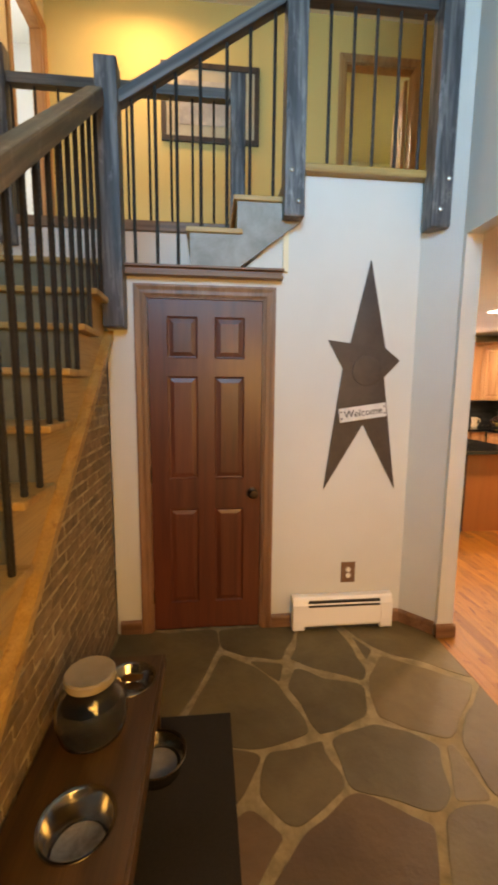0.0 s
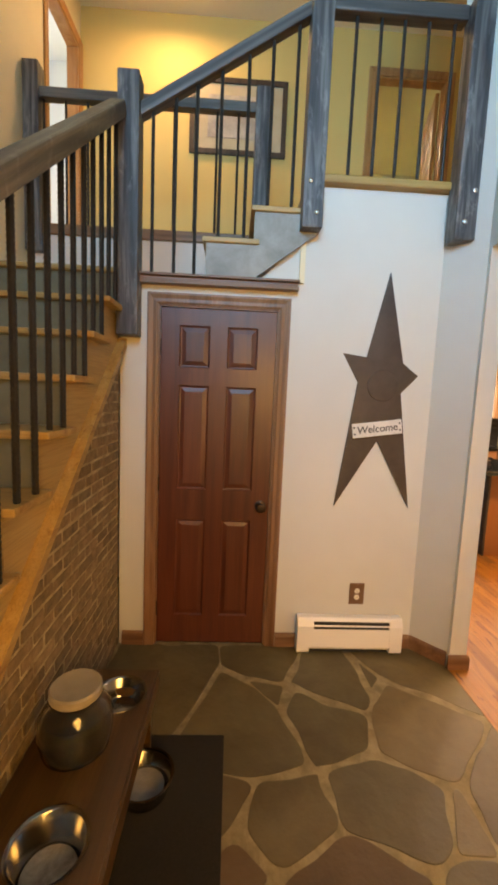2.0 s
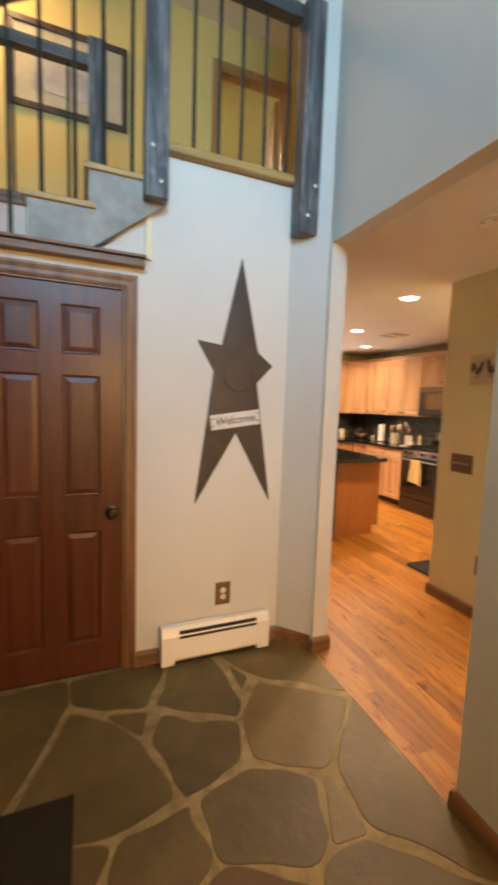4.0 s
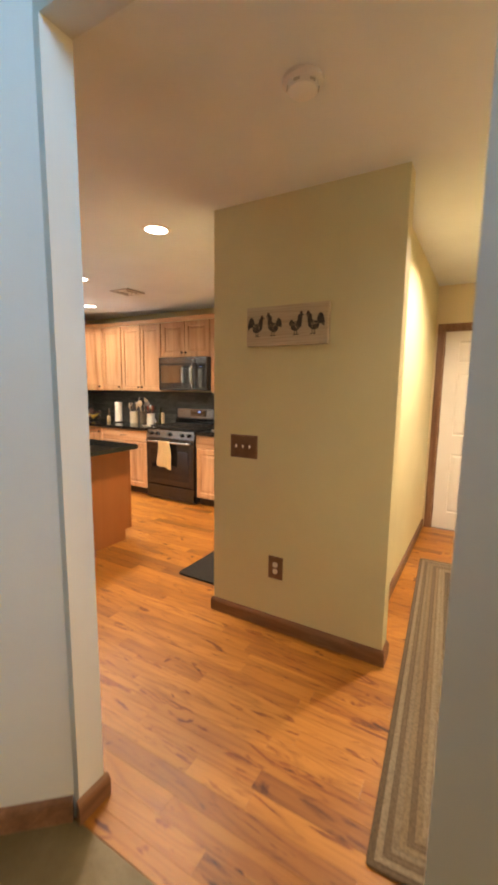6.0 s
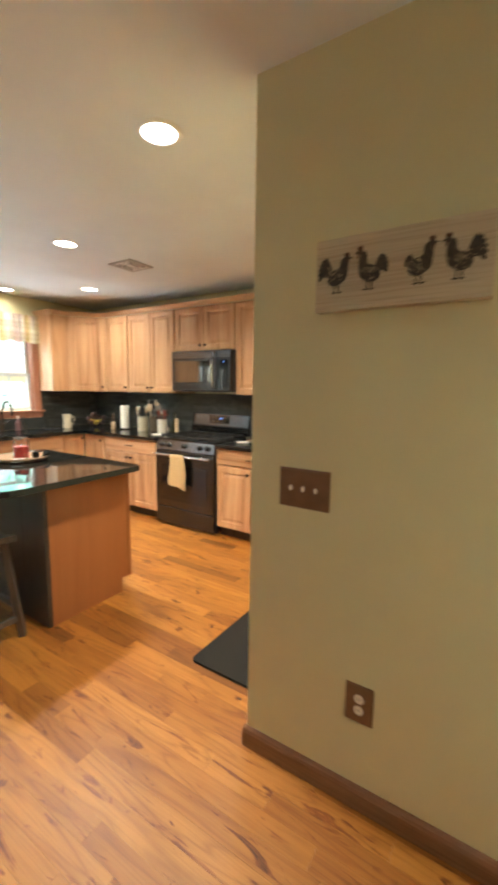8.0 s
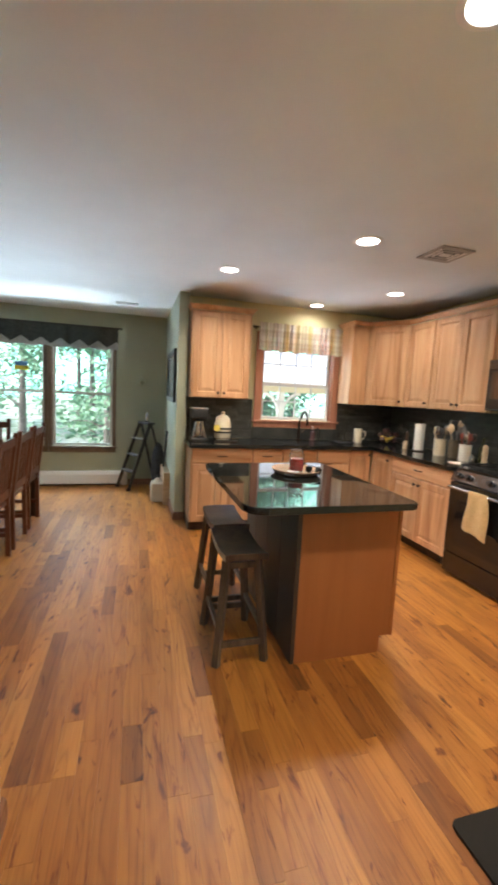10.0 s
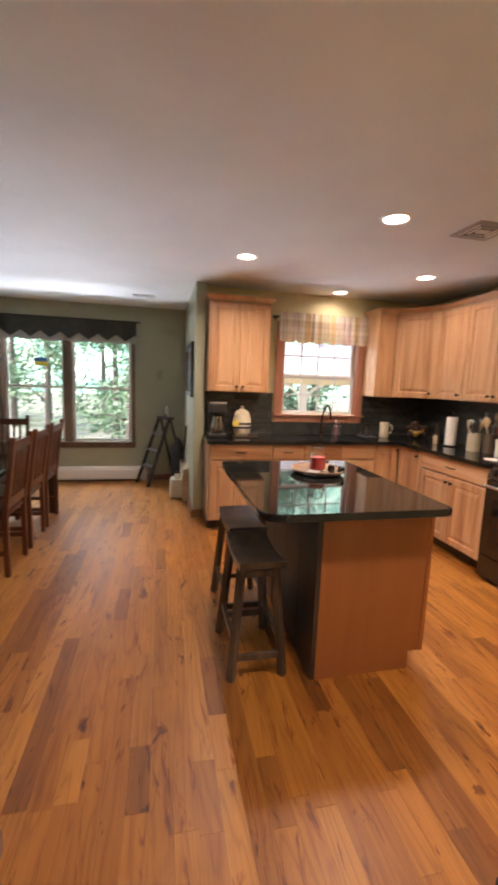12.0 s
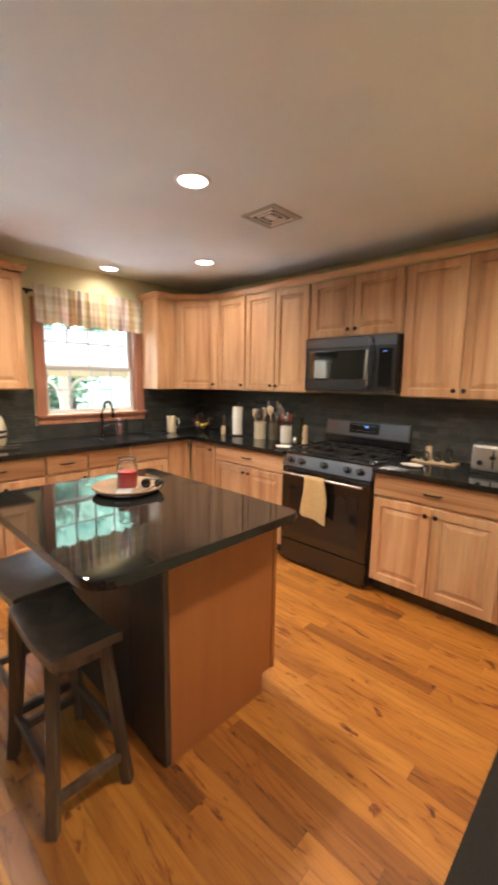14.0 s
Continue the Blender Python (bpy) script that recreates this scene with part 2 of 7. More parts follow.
TIMBER_Y = scuffed(wood("weathered_rail_y", (0.045, 0.036, 0.026), (0.10, 0.080, 0.055), (0.20, 0.16, 0.105), "Y", 0.5, (0.9, 1.1), 13.0, tilt=("X", -38.7)), 0.6)
TIMBER_SLOPE = wood("weathered_rail_slope", (0.032, 0.030, 0.032), (0.070, 0.066, 0.068), (0.18, 0.17, 0.16), "X", 0.45, (0.9, 1.1), 8.0, tilt=("Y", 31.8))
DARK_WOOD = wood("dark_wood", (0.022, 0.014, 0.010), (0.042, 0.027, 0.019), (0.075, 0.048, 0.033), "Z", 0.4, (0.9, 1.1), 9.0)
STOOL_WOOD = wood("stool_wood", (0.040, 0.027, 0.018), (0.075, 0.052, 0.036), (0.12, 0.085, 0.058), "Z", 0.36, (0.9, 1.1), 9.0)
CHAIR_WOOD = wood("chair_wood", (0.075, 0.024, 0.012), (0.125, 0.042, 0.021), (0.18, 0.066, 0.034), "Z", 0.36, (0.9, 1.1), 9.0)
BENCH_WOOD = wood("bench_wood", (0.038, 0.018, 0.006), (0.074, 0.037, 0.012), (0.12, 0.062, 0.022), "Y", 0.34, (0.95, 1.05), 7.0, 0.4)
LIGHT_WOOD = wood("light_wood", (0.42, 0.29, 0.17), (0.54, 0.40, 0.25), (0.62, 0.48, 0.32), "X", 0.5, (0.95, 1.05), 8.0)
IRON = mottled("black_iron", (0.022, 0.020, 0.019), (0.040, 0.037, 0.034), 60, 0.5, 0.35, 0.6)
FLAGSTONE = mottled("flagstone", (0.092, 0.072, 0.034), (0.160, 0.130, 0.066), 3.0, 0.48, 0.6, 0.0, (0.75, 1.12), 0.010)
fb_ = FLAGSTONE.node_tree.nodes
tint = fb_.new("ShaderNodeObjectInfo")
old = fb_["Principled BSDF"].inputs["Base Color"].links[0].from_socket
to(FLAGSTONE, mixed(FLAGSTONE, old, ramp(FLAGSTONE, tint.outputs["Random"], [(0.1, (1.0, 0.98, 0.92)), (0.5, (1, 0.97, 0.86)), (0.75, (1.0, 0.88, 0.78)), (0.95, (1.0, 0.74, 0.66))]), 0.9), "Base Color")
MORTAR = mottled("mortar", (0.18, 0.145, 0.080), (0.35, 0.290, 0.180), 13, 0.85, 0.5)
BRICK = mottled("thin_brick", (0.13, 0.088, 0.048), (0.30, 0.205, 0.115), 17, 0.75, 0.5, 0.0, (0.75, 1.2))
BRICK_JOINT = mottled("brick_joint", (0.18, 0.13, 0.07), (0.60, 0.49, 0.31), 9, 0.9, 0.4)
SLATE = mottled("slate_tile", (0.038, 0.043, 0.041), (0.088, 0.090, 0.082), 9, 0.40, 0.5, 0.0, (0.65, 1.4))
SLATE_JOINT = material("slate_joint", (0.03, 0.032, 0.031), 0.8)
BLACK_STEEL = material("black_stainless", (0.095, 0.095, 0.100), 0.27, 1.0)
MID_STEEL = material("grey_stainless", (0.20, 0.20, 0.21), 0.24, 1.0)
STEEL = material("brushed_steel", (0.52, 0.51, 0.50), 0.26, 1.0)
BLACK_GLASS = material("black_glass", (0.010, 0.010, 0.011), 0.06, 0.0, Specular_IOR_Level=0.7)
DOOR_GLASS = material("oven_door_glass", (0.012, 0.012, 0.013), 0.04, 0.0, IOR=2.3)
CAST_IRON = mottled("cast_iron", (0.012, 0.012, 0.012), (0.028, 0.027, 0.026), 90, 0.55, 0.3)
BRONZE = material("dark_bronze", (0.050, 0.034, 0.025), 0.38, 0.85)
BLACK_PLASTIC = material("black_plastic", (0.018, 0.018, 0.019), 0.42)
RUBBER = mottled("black_rubber", (0.010, 0.009, 0.008), (0.020, 0.017, 0.015), 130, 0.95, 0.6)
CERAMIC = material("white_ceramic", (0.78, 0.74, 0.66), 0.28)
PLATE_BROWN = mottled("brown_plate", (0.14, 0.070, 0.036), (0.19, 0.100, 0.052), 18, 0.42, 0.05)
GLASS = material("clear_glass", (0.95, 0.97, 0.97), 0.03, 0.0, Transmission_Weight=1.0, IOR=1.45)
PANE = material("window_pane", (1, 1, 1), 0.0, 0.0, Transmission_Weight=1.0, IOR=1.02)


def granite():
    m = material("black_granite", (0.012, 0.012, 0.012), 0.07)
    v = coords(m, (1, 1, 1), False)
    to(m, ramp(m, noise_of(m, v, 260, 3, 0.7), [(0.5, (0.007, 0.008, 0.008)), (0.66, (0.030, 0.030, 0.027)), (0.78, (0.10, 0.095, 0.08))]), "Base Color")
    rr = m.node_tree.nodes.new("ShaderNodeMapRange")
    rr.inputs["To Min"].default_value, rr.inputs["To Max"].default_value = 0.025, 0.05
    m.node_tree.links.new(noise_of(m, v, 6, 4), rr.inputs["Value"])
    to(m, rr.outputs[0], "Roughness")
    return m


GRANITE = granite()


def glowing(name, colour, strength):
    m = material(name, colour, 0.5)
    b = m.node_tree.nodes["Principled BSDF"]
    b.inputs["Emission Color"].default_value = (*colour, 1)
    b.inputs["Emission Strength"].default_value = strength
    return m


LAMP_GLOW = glowing("lamp_glow", (1.0, 0.92, 0.78), 7.0)
DOME_GLOW = glowing("dome_glow", (1.0, 0.80, 0.5), 2.5)
DIGIT_GLOW = glowing("digit_glow", (0.15, 0.35, 1.0), 0.6)

# ---- building helpers ----
BASE = {}


def thing(name, at, label, category, group="", kind=""):
    """An Empty at the thing's base, under which its parts hang; the parts are drawn in world metres."""
    ob = new(name)
    ob.empty_display_size = 0.1
    ob.location = at
    BASE[ob] = Vector(at)
    return tagged(ob, label, category, group, kind)


def finish(bm, name, mat, smooth=False):
    bmesh.ops.recalc_face_normals(bm, faces=bm.faces)
    me = bpy.data.meshes.new(name)
    bm.to_mesh(me)
    bm.free()
    for m in mat if isinstance(mat, (list, tuple)) else (mat,):
        me.materials.append(m)
    if smooth:
        for p in me.polygons:
            p.use_smooth = True
        me.set_sharp_from_angle(angle=radians(38))
    return me


def part(name, bm, mat, parent, label="", smooth=False):
    """Links a bmesh, drawn in world metres, as one mesh under a thing or a part."""
    off = BASE[parent]
    bmesh.ops.translate(bm, verts=bm.verts, vec=-off)
    ob = new(name, finish(bm, name, mat, smooth))
    ob.parent = parent
    BASE[ob] = off
    return tagged(ob, label)


def solid(name, bm, mat, label="", category="", kind="", group="", smooth=False):
    """A mesh that is a thing of its own, with its origin at its lowest middle."""
    lo = Vector([min(v.co[i] for v in bm.verts) for i in range(3)])
    hi = Vector([max(v.co[i] for v in bm.verts) for i in range(3)])
    at = Vector(((lo.x + hi.x) / 2, (lo.y + hi.y) / 2, lo.z))
    bmesh.ops.translate(bm, verts=bm.verts, vec=-at)
    ob = new(name, finish(bm, name, mat, smooth))
    ob.location = at
    BASE[ob] = at
    return tagged(ob, label, category, group, kind)


def block(bm, x0, x1, y0, y1, z0, z1, bevel=0.0, m=None):
    g = bmesh.ops.create_cube(bm, size=1.0)["verts"]
    bmesh.ops.scale(bm, vec=(abs(x1 - x0), abs(y1 - y0), abs(z1 - z0)), verts=g)
    bmesh.ops.translate(bm, vec=((x0 + x1) / 2, (y0 + y1) / 2, (z0 + z1) / 2), verts=g)
    if bevel:
        edges = {e for v in g for e in v.link_edges}
        made = bmesh.ops.bevel(bm, geom=list(edges), offset=bevel, segments=2, affect="EDGES", profile=0.6)
        g = list({v for f in made["faces"] for v in f.verts} | {v for v in g if v.is_valid})
    if m is not None:
        bmesh.ops.transform(bm, matrix=m, verts=g)
    return g


def boxes(*rows, bevel=0.0, m=None):
    bm = bmesh.new()
    for r in rows:
        block(bm, *r, bevel=bevel, m=m)
    return bm


def prism(bm, outline, z0, z1, m=None):
    """An upright prism over a plan outline."""
    lo = [bm.verts.new((x, y, z0)) for x, y in outline]
    hi = [bm.verts.new((x, y, z1)) for x, y in outline]
    n = len(outline)
    bm.faces.new(lo[::-1])
    bm.faces.new(hi)
    for i in range(n):
        bm.faces.new((lo[i], lo[(i + 1) % n], hi[(i + 1) % n], hi[i]))
    if m is not None:
        bmesh.ops.transform(bm, matrix=m, verts=lo + hi)
    return lo + hi


def slab_xz(bm, outline, y0, y1):
    """A prism over an outline in x and z, from y0 to y1."""
    vs = prism(bm, outline, 0, 1)
    for v in vs:
        x, z, k = v.co
        v.co = (x, y0 + (y1 - y0) * k, z)
    return vs


def slab_yz(bm, outline, x0, x1):
    vs = prism(bm, outline, 0, 1)
    for v in vs:
        y, z, k = v.co
        v.co = (x0 + (x1 - x0) * k, y, z)
    return vs


def lathe(bm, profile, at, steps=28, m=None):
    """Turns (radius, height) pairs about the upright axis through at."""
    rings = []
    for r, z in profile:
        if r < 1e-5:
            rings.append([bm.verts.new((at[0], at[1], at[2] + z))])
        else:
            rings.append([bm.verts.new((at[0] + r * math.cos(a), at[1] + r * math.sin(a), at[2] + z)) for a in (2 * math.pi * i / steps for i in range(steps))])
    for a, b in zip(rings, rings[1:]):
        for i in range(steps):
            j = (i + 1) % steps
            if len(a) == 1 and len(b) > 1:
                bm.faces.new((a[0], b[i], b[j]))
            elif len(b) == 1 and len(a) > 1:
                bm.faces.new((a[i], a[j], b[0]))
            elif len(a) > 1:
                bm.faces.new((a[i], a[j], b[j], b[i]))
    if m is not None:
        bmesh.ops.transform(bm, matrix=m, verts=[v for r in rings for v in r])
    return bm


def turned(profile, at, steps=28, m=None):
    return lathe(bmesh.new(), profile, at, steps, m)


def tube(bm, pts, r, steps=10):
    """A round bar along points."""
    pts = [Vector(p) for p in pts]
    rings = []
    for i, p in enumerate(pts):
        d = (pts[min(i + 1, len(pts) - 1)] - pts[max(i - 1, 0)]).normalized()
        u = d.cross(Vector((0, 0, 1)) if abs(d.z) < 0.95 else Vector((1, 0, 0))).normalized()
        w = d.cross(u)
        rr = r[i] if isinstance(r, (list, tuple)) else r
        rings.append([bm.verts.new(p + rr * (math.cos(a) * u + math.sin(a) * w)) for a in (2 * math.pi * k / steps for k in range(steps))])
    for a, b in zip(rings, rings[1:]):
        for k in range(steps):
            bm.faces.new((a[k], a[(k + 1) % steps], b[(k + 1) % steps], b[k]))
    bm.faces.new(rings[0][::-1])
    bm.faces.new(rings[-1])
    return bm


def beam(bm, a, b, w, h, bevel=0.004):
    """A square bar from a to b, w wide and h high across its run."""
    a, b = Vector(a), Vector(b)
    d = b - a
    m = Matrix.Translation((a + b) / 2) @ d.to_track_quat("Y", "Z").to_matrix().to_4x4()
    return block(bm, -w / 2, w / 2, -d.length / 2, d.length / 2, -h / 2, h / 2, bevel, m)


def rings_panel(bm, w, h, rings, back, m, x0=0.0, z0=0.0):
    """A front in local x and z that faces -y: nested rectangles (inset, depth), closed by a flat middle and by sides back to back."""
    loops = []
    for inset, depth in [(0.0, back)] + list(rings):
        loops.append([bm.verts.new((x0 + x, depth, z0 + z)) for x, z in ((inset, inset), (w - inset, inset), (w - inset, h - inset), (inset, h - inset))])
    for a, b in zip(loops, loops[1:]):
        for i in range(4):
            bm.faces.new((a[i], a[(i + 1) % 4], b[(i + 1) % 4], b[i]))
    bm.faces.new(loops[-1])
    bm.faces.new(loops[0][::-1])
    bmesh.ops.transform(bm, matrix=m, verts=[v for l in loops for v in l])


RAISED = [(0.0, 0.004), (0.004, 0.0), (0.054, 0.0), (0.058, 0.010), (0.066, 0.0125), (0.094, 0.003), (0.097, 0.002)]
DRAWER = [(0.0, 0.005), (0.006, 0.0), (0.020, 0.0)]


# ---- the large structure ----
TOP, CEIL, UP = 5.19, 2.44, 2.75


def structure(name, bm, mat, label):
    return solid(name, bm, mat, label, name.split("_")[0], "structure")


structure("ground", boxes((-60, 60, -60, 90, -0.7, -0.45)), mottled("lawn", (0.10, 0.15, 0.06), (0.62, 0.62, 0.54), 0.9, 0.9, 0.6), "sunlit lawn and leaf litter outside the house")
structure("subfloor", boxes((-2.75, 5.5, -1.65, 8.45, -0.40, -0.02)), MORTAR, "concrete bed under the floors")
floor_foyer = structure("floor_foyer", boxes((-1.36, 1.553, -1.5, 2.52, -0.0198, -0.003)), MORTAR, "pale mortar bed between irregular flagstones")

# the wall with the star, and the closet behind it
structure("wall_star", (lambda bm: (block(bm, -0.42, -0.209, 2.5, 2.61, 0, 2.19), block(bm, -0.209, 0.479, 2.5, 2.61, 2.044, 2.19), block(bm, 0.479, 1.40, 2.5, 2.61, 0, 2.19),
    slab_xz(bm, [(0.34, 2.19), (1.40, 2.19), (1.40, 2.716), (0.625, 2.716), (0.625, 2.455)], 2.5, 2.61), bm)[-1])(bmesh.new()), FOYER_PAINT, "pale painted foyer wall with a closet door")
stub = bmesh.new()
prism(stub, [(1.40, 2.5), (1.555, 2.325), (1.555, 2.30), (1.655, 2.30), (1.655, 2.61), (1.40, 2.61)], 0, 2.378)
prism(stub, [(1.40, 2.5), (1.556, 2.325), (1.655, 2.28), (1.655, 2.5)], 2.378, TOP)
structure("wall_corner", stub, FOYER_PAINT, "angled pale wall stub beside the kitchen opening")
structure("wall_east", boxes((1.556, 1.655, -1.5, 1.27, 0, TOP), (1.556, 1.655, 1.27, 2.326, 2.378, TOP)), FOYER_PAINT, "tall pale foyer wall over the kitchen opening")
structure("wall_west", boxes((-1.46, -1.36, -1.5, 3.78, 0, TOP), (-1.46, -1.36, 3.78, 4.44, 4.78, TOP), (-1.46, -1.36, 4.44, 4.61, 0, TOP), (-1.46, -1.36, 3.78, 4.44, 0, UP)), CREAM_PAINT, "cream stair wall with an upstairs doorway")
structure("wall_south", boxes((-1.46, -0.8, -1.6, -1.5, 0, TOP), (1.0, 1.655, -1.6, -1.5, 0, TOP), (-0.8, 1.0, -1.6, -1.5, 0, 2.9), (-0.8, 1.0, -1.6, -1.5, 4.5, TOP)), FOYER_PAINT, "front foyer wall with a high window")
structure("wall_closet", boxes((1.555, 1.655, 2.61, 2.619, 0, CEIL), (1.555, 1.655, 3.381, 3.53, 0, CEIL), (1.555, 1.655, 2.619, 3.381, 2.044, CEIL), (-2.6, 1.555, 3.43, 3.53, 0, CEIL)), SAGE_PAINT, "olive closet wall beside the kitchen")
# upper hall
structure("wall_upper_back", boxes((-1.36, 1.545, 4.51, 4.61, UP, TOP), (2.27, 2.70, 4.51, 4.61, UP, TOP), (1.545, 2.27, 4.51, 4.61, 4.78, TOP)), YELLOW_PAINT, "yellow wall of the upstairs hall with a doorway")
structure("wall_upper_east", boxes((2.60, 2.70, 2.3, 4.51, UP, TOP), (1.655, 2.60, 2.3, 2.4, UP, TOP)), YELLOW_PAINT, "yellow end wall of the upstairs hall")
structure("wall_upper_room", boxes((0.9, 1.0, 4.61, 7.0, UP, TOP), (3.2, 3.3, 4.61, 7.0, UP, TOP), (0.9, 3.3, 7.0, 7.1, UP, TOP), (0.9, 3.3, 4.61, 7.1, TOP, TOP + 0.06)), SAGE_PAINT, "olive yellow bedroom walls beyond the doorway")
structure("wall_upper_bath", boxes((-3.1, -3.0, 3.2, 5.3, UP, TOP), (-3.0, -1.46, 3.2, 3.3, UP, TOP), (-3.0, -1.46, 5.2, 5.3, UP, TOP), (-3.0, -1.46, 3.2, 5.3, TOP, TOP + 0.06)), paint("pale_blue_paint", (0.62, 0.70, 0.76)), "pale blue room beyond the upstairs doorway")
structure("upper_floor", boxes((0.625, 2.6, 2.615, 3.41, 2.51, UP - 0.005), (-1.36, 2.6, 3.42, 4.51, 2.51, UP - 0.005), (0.9, 3.3, 4.51, 7.1, 2.51, UP - 0.005), (-3.0, -1.37, 3.2, 5.3, 2.51, UP - 0.005)), PINE_X, "pine boards of the upstairs hall")
structure("ceiling_upper", boxes((-1.46, 2.7, -1.6, 4.61, TOP, TOP + 0.08)), paint("warm_ceiling", (0.80, 0.74, 0.60), 0.8, 0.2), "cream ceiling over foyer and upstairs hall")
# kitchen, dining room and passage
structure("ceiling", boxes((1.655, 5.45, -0.35, 6.9, CEIL, 2.50), (-2.7, 1.655, 3.43, 8.45, CEIL, 2.50), (1.655, 2.6, 6.9, 8.45, CEIL, 2.50)), CEILING_PAINT, "matt off-white ceiling of kitchen and dining room")
structure("wall_pillar", boxes((2.86, 2.97, 1.607, 2.672, 0, CEIL), (2.97, 5.33, 1.72, 1.80, 0, CEIL), (2.97, 5.24, 2.60, 2.672, 0, CEIL)), SAGE_PAINT, "olive wall end between kitchen and passage")
structure("wall_kitchen_east", boxes((5.24, 5.34, 2.60, 6.75, 0, CEIL)), SAGE_PAINT, "olive kitchen wall behind the range")
structure("wall_kitchen_north", boxes((2.585, 3.46, 6.75, 6.87, 0, CEIL), (4.36, 5.34, 6.75, 6.87, 0, CEIL), (3.46, 4.36, 6.75, 6.87, 0, 1.13), (3.46, 4.36, 6.75, 6.87, 2.05, CEIL)), SAGE_PAINT, "olive kitchen wall with the sink window")
structure("wall_partition", boxes((2.48, 2.585, 6.60, 8.33, 0, CEIL)), DINING_PAINT, "olive partition between kitchen and dining room")
DW = [(-0.76, 0.0), (0.10, 0.86), (0.94, 1.75)]
structure("wall_dining_north", boxes((-2.6, DW[0][0], 8.33, 8.45, 0, CEIL), (DW[0][1], DW[1][0], 8.33, 8.45, 0.57, 2.10), (DW[1][1], DW[2][0], 8.33, 8.45, 0.57, 2.10), (DW[2][1], 2.6, 8.33, 8.45, 0, CEIL),
    (DW[0][0], DW[2][1], 8.33, 8.45, 0, 0.57), (DW[0][0], DW[2][1], 8.33, 8.45, 2.10, CEIL)), DINING_PAINT, "olive dining room wall with three windows")
structure("wall_dining_west", boxes((-2.7, -2.6, 3.43, 8.45, 0, CEIL)), DINING_PAINT, "olive far wall of the dining room")
structure("wall_passage", boxes((1.655, 5.45, -0.35, -0.25, 0, CEIL), (5.33, 5.43, -0.25, 0.76, 0, CEIL), (5.33, 5.43, 1.636, 1.80, 0, CEIL), (5.33, 5.43, 0.76, 1.636, 2.015, CEIL)), CREAM_PAINT, "cream passage walls round the white door")


def skirting(name, a, b, face, mat=TRIM_LONG):
    """A moulded board along a wall, from a to b in plan; face is the way it looks."""
    a, b = Vector((*a, 0)), Vector((*b, 0))
    bm = bmesh.new()
    prof = [(0, 0), (0.016, 0), (0.016, 0.062), (0.012, 0.074), (0.005, 0.082), (0, 0.085)]
    f = Vector((*face, 0)).normalized()
    ends = [[bm.verts.new(p + f * d + Vector((0, 0, z + 0.001))) for d, z in prof] for p in (a, b)]
    for i in range(len(prof)):
        j = (i + 1) % len(prof)
        bm.faces.new((ends[0][i], ends[0][j], ends[1][j], ends[1][i]))
    bm.faces.new(ends[0][::-1])
    bm.faces.new(ends[1])
    return structure(name, bm, mat, "brown-stained wooden baseboard along the wall")


skirting("baseboard_star_west", (-0.40, 2.4995), (-0.272, 2.4995), (0, -1))
skirting("baseboard_star_east", (0.542, 2.4995), (1.395, 2.4995), (0, -1))
skirting("baseboard_corner", (1.402, 2.497), (1.553, 2.327), (-0.75, -0.66))
skirting("baseboard_jamb", (1.543, 2.2995), (1.67, 2.2995), (0, -1))
skirting("baseboard_east", (1.5555, 1.283), (1.5555, -1.45), (-1, 0), TRIM_DEEP)
skirting("baseboard_east_end", (1.54, 1.271), (1.67, 1.271), (0, 1))
skirting("baseboard_pillar", (2.8595, 1.593), (2.8595, 2.686), (-1, 0), TRIM_DEEP)
skirting("baseboard_pillar_end", (2.846, 2.673), (3.10, 2.673), (0, 1))
skirting("baseboard_pillar_south", (2.846, 1.606), (2.97, 1.606), (0, -1))
skirting("baseboard_passage", (2.98, 1.719), (5.32, 1.719), (0, -1))
skirting("baseboard_closet", (1.6555, 3.446), (1.6555, 3.545), (1, 0), TRIM_DEEP)
skirting("baseboard_closet_south", (1.6555, 2.305), (1.6555, 2.55), (1, 0), TRIM_DEEP)
skirting("baseboard_partition", (2.4795, 6.59), (2.4795, 8.32), (-1, 0), TRIM_DEEP)
skirting("baseboard_partition_end", (2.466, 6.5995), (2.585, 6.5995), (0, -1))
skirting("baseboard_dining", (1.96, 8.3295), (2.47, 8.3295), (0, -1))


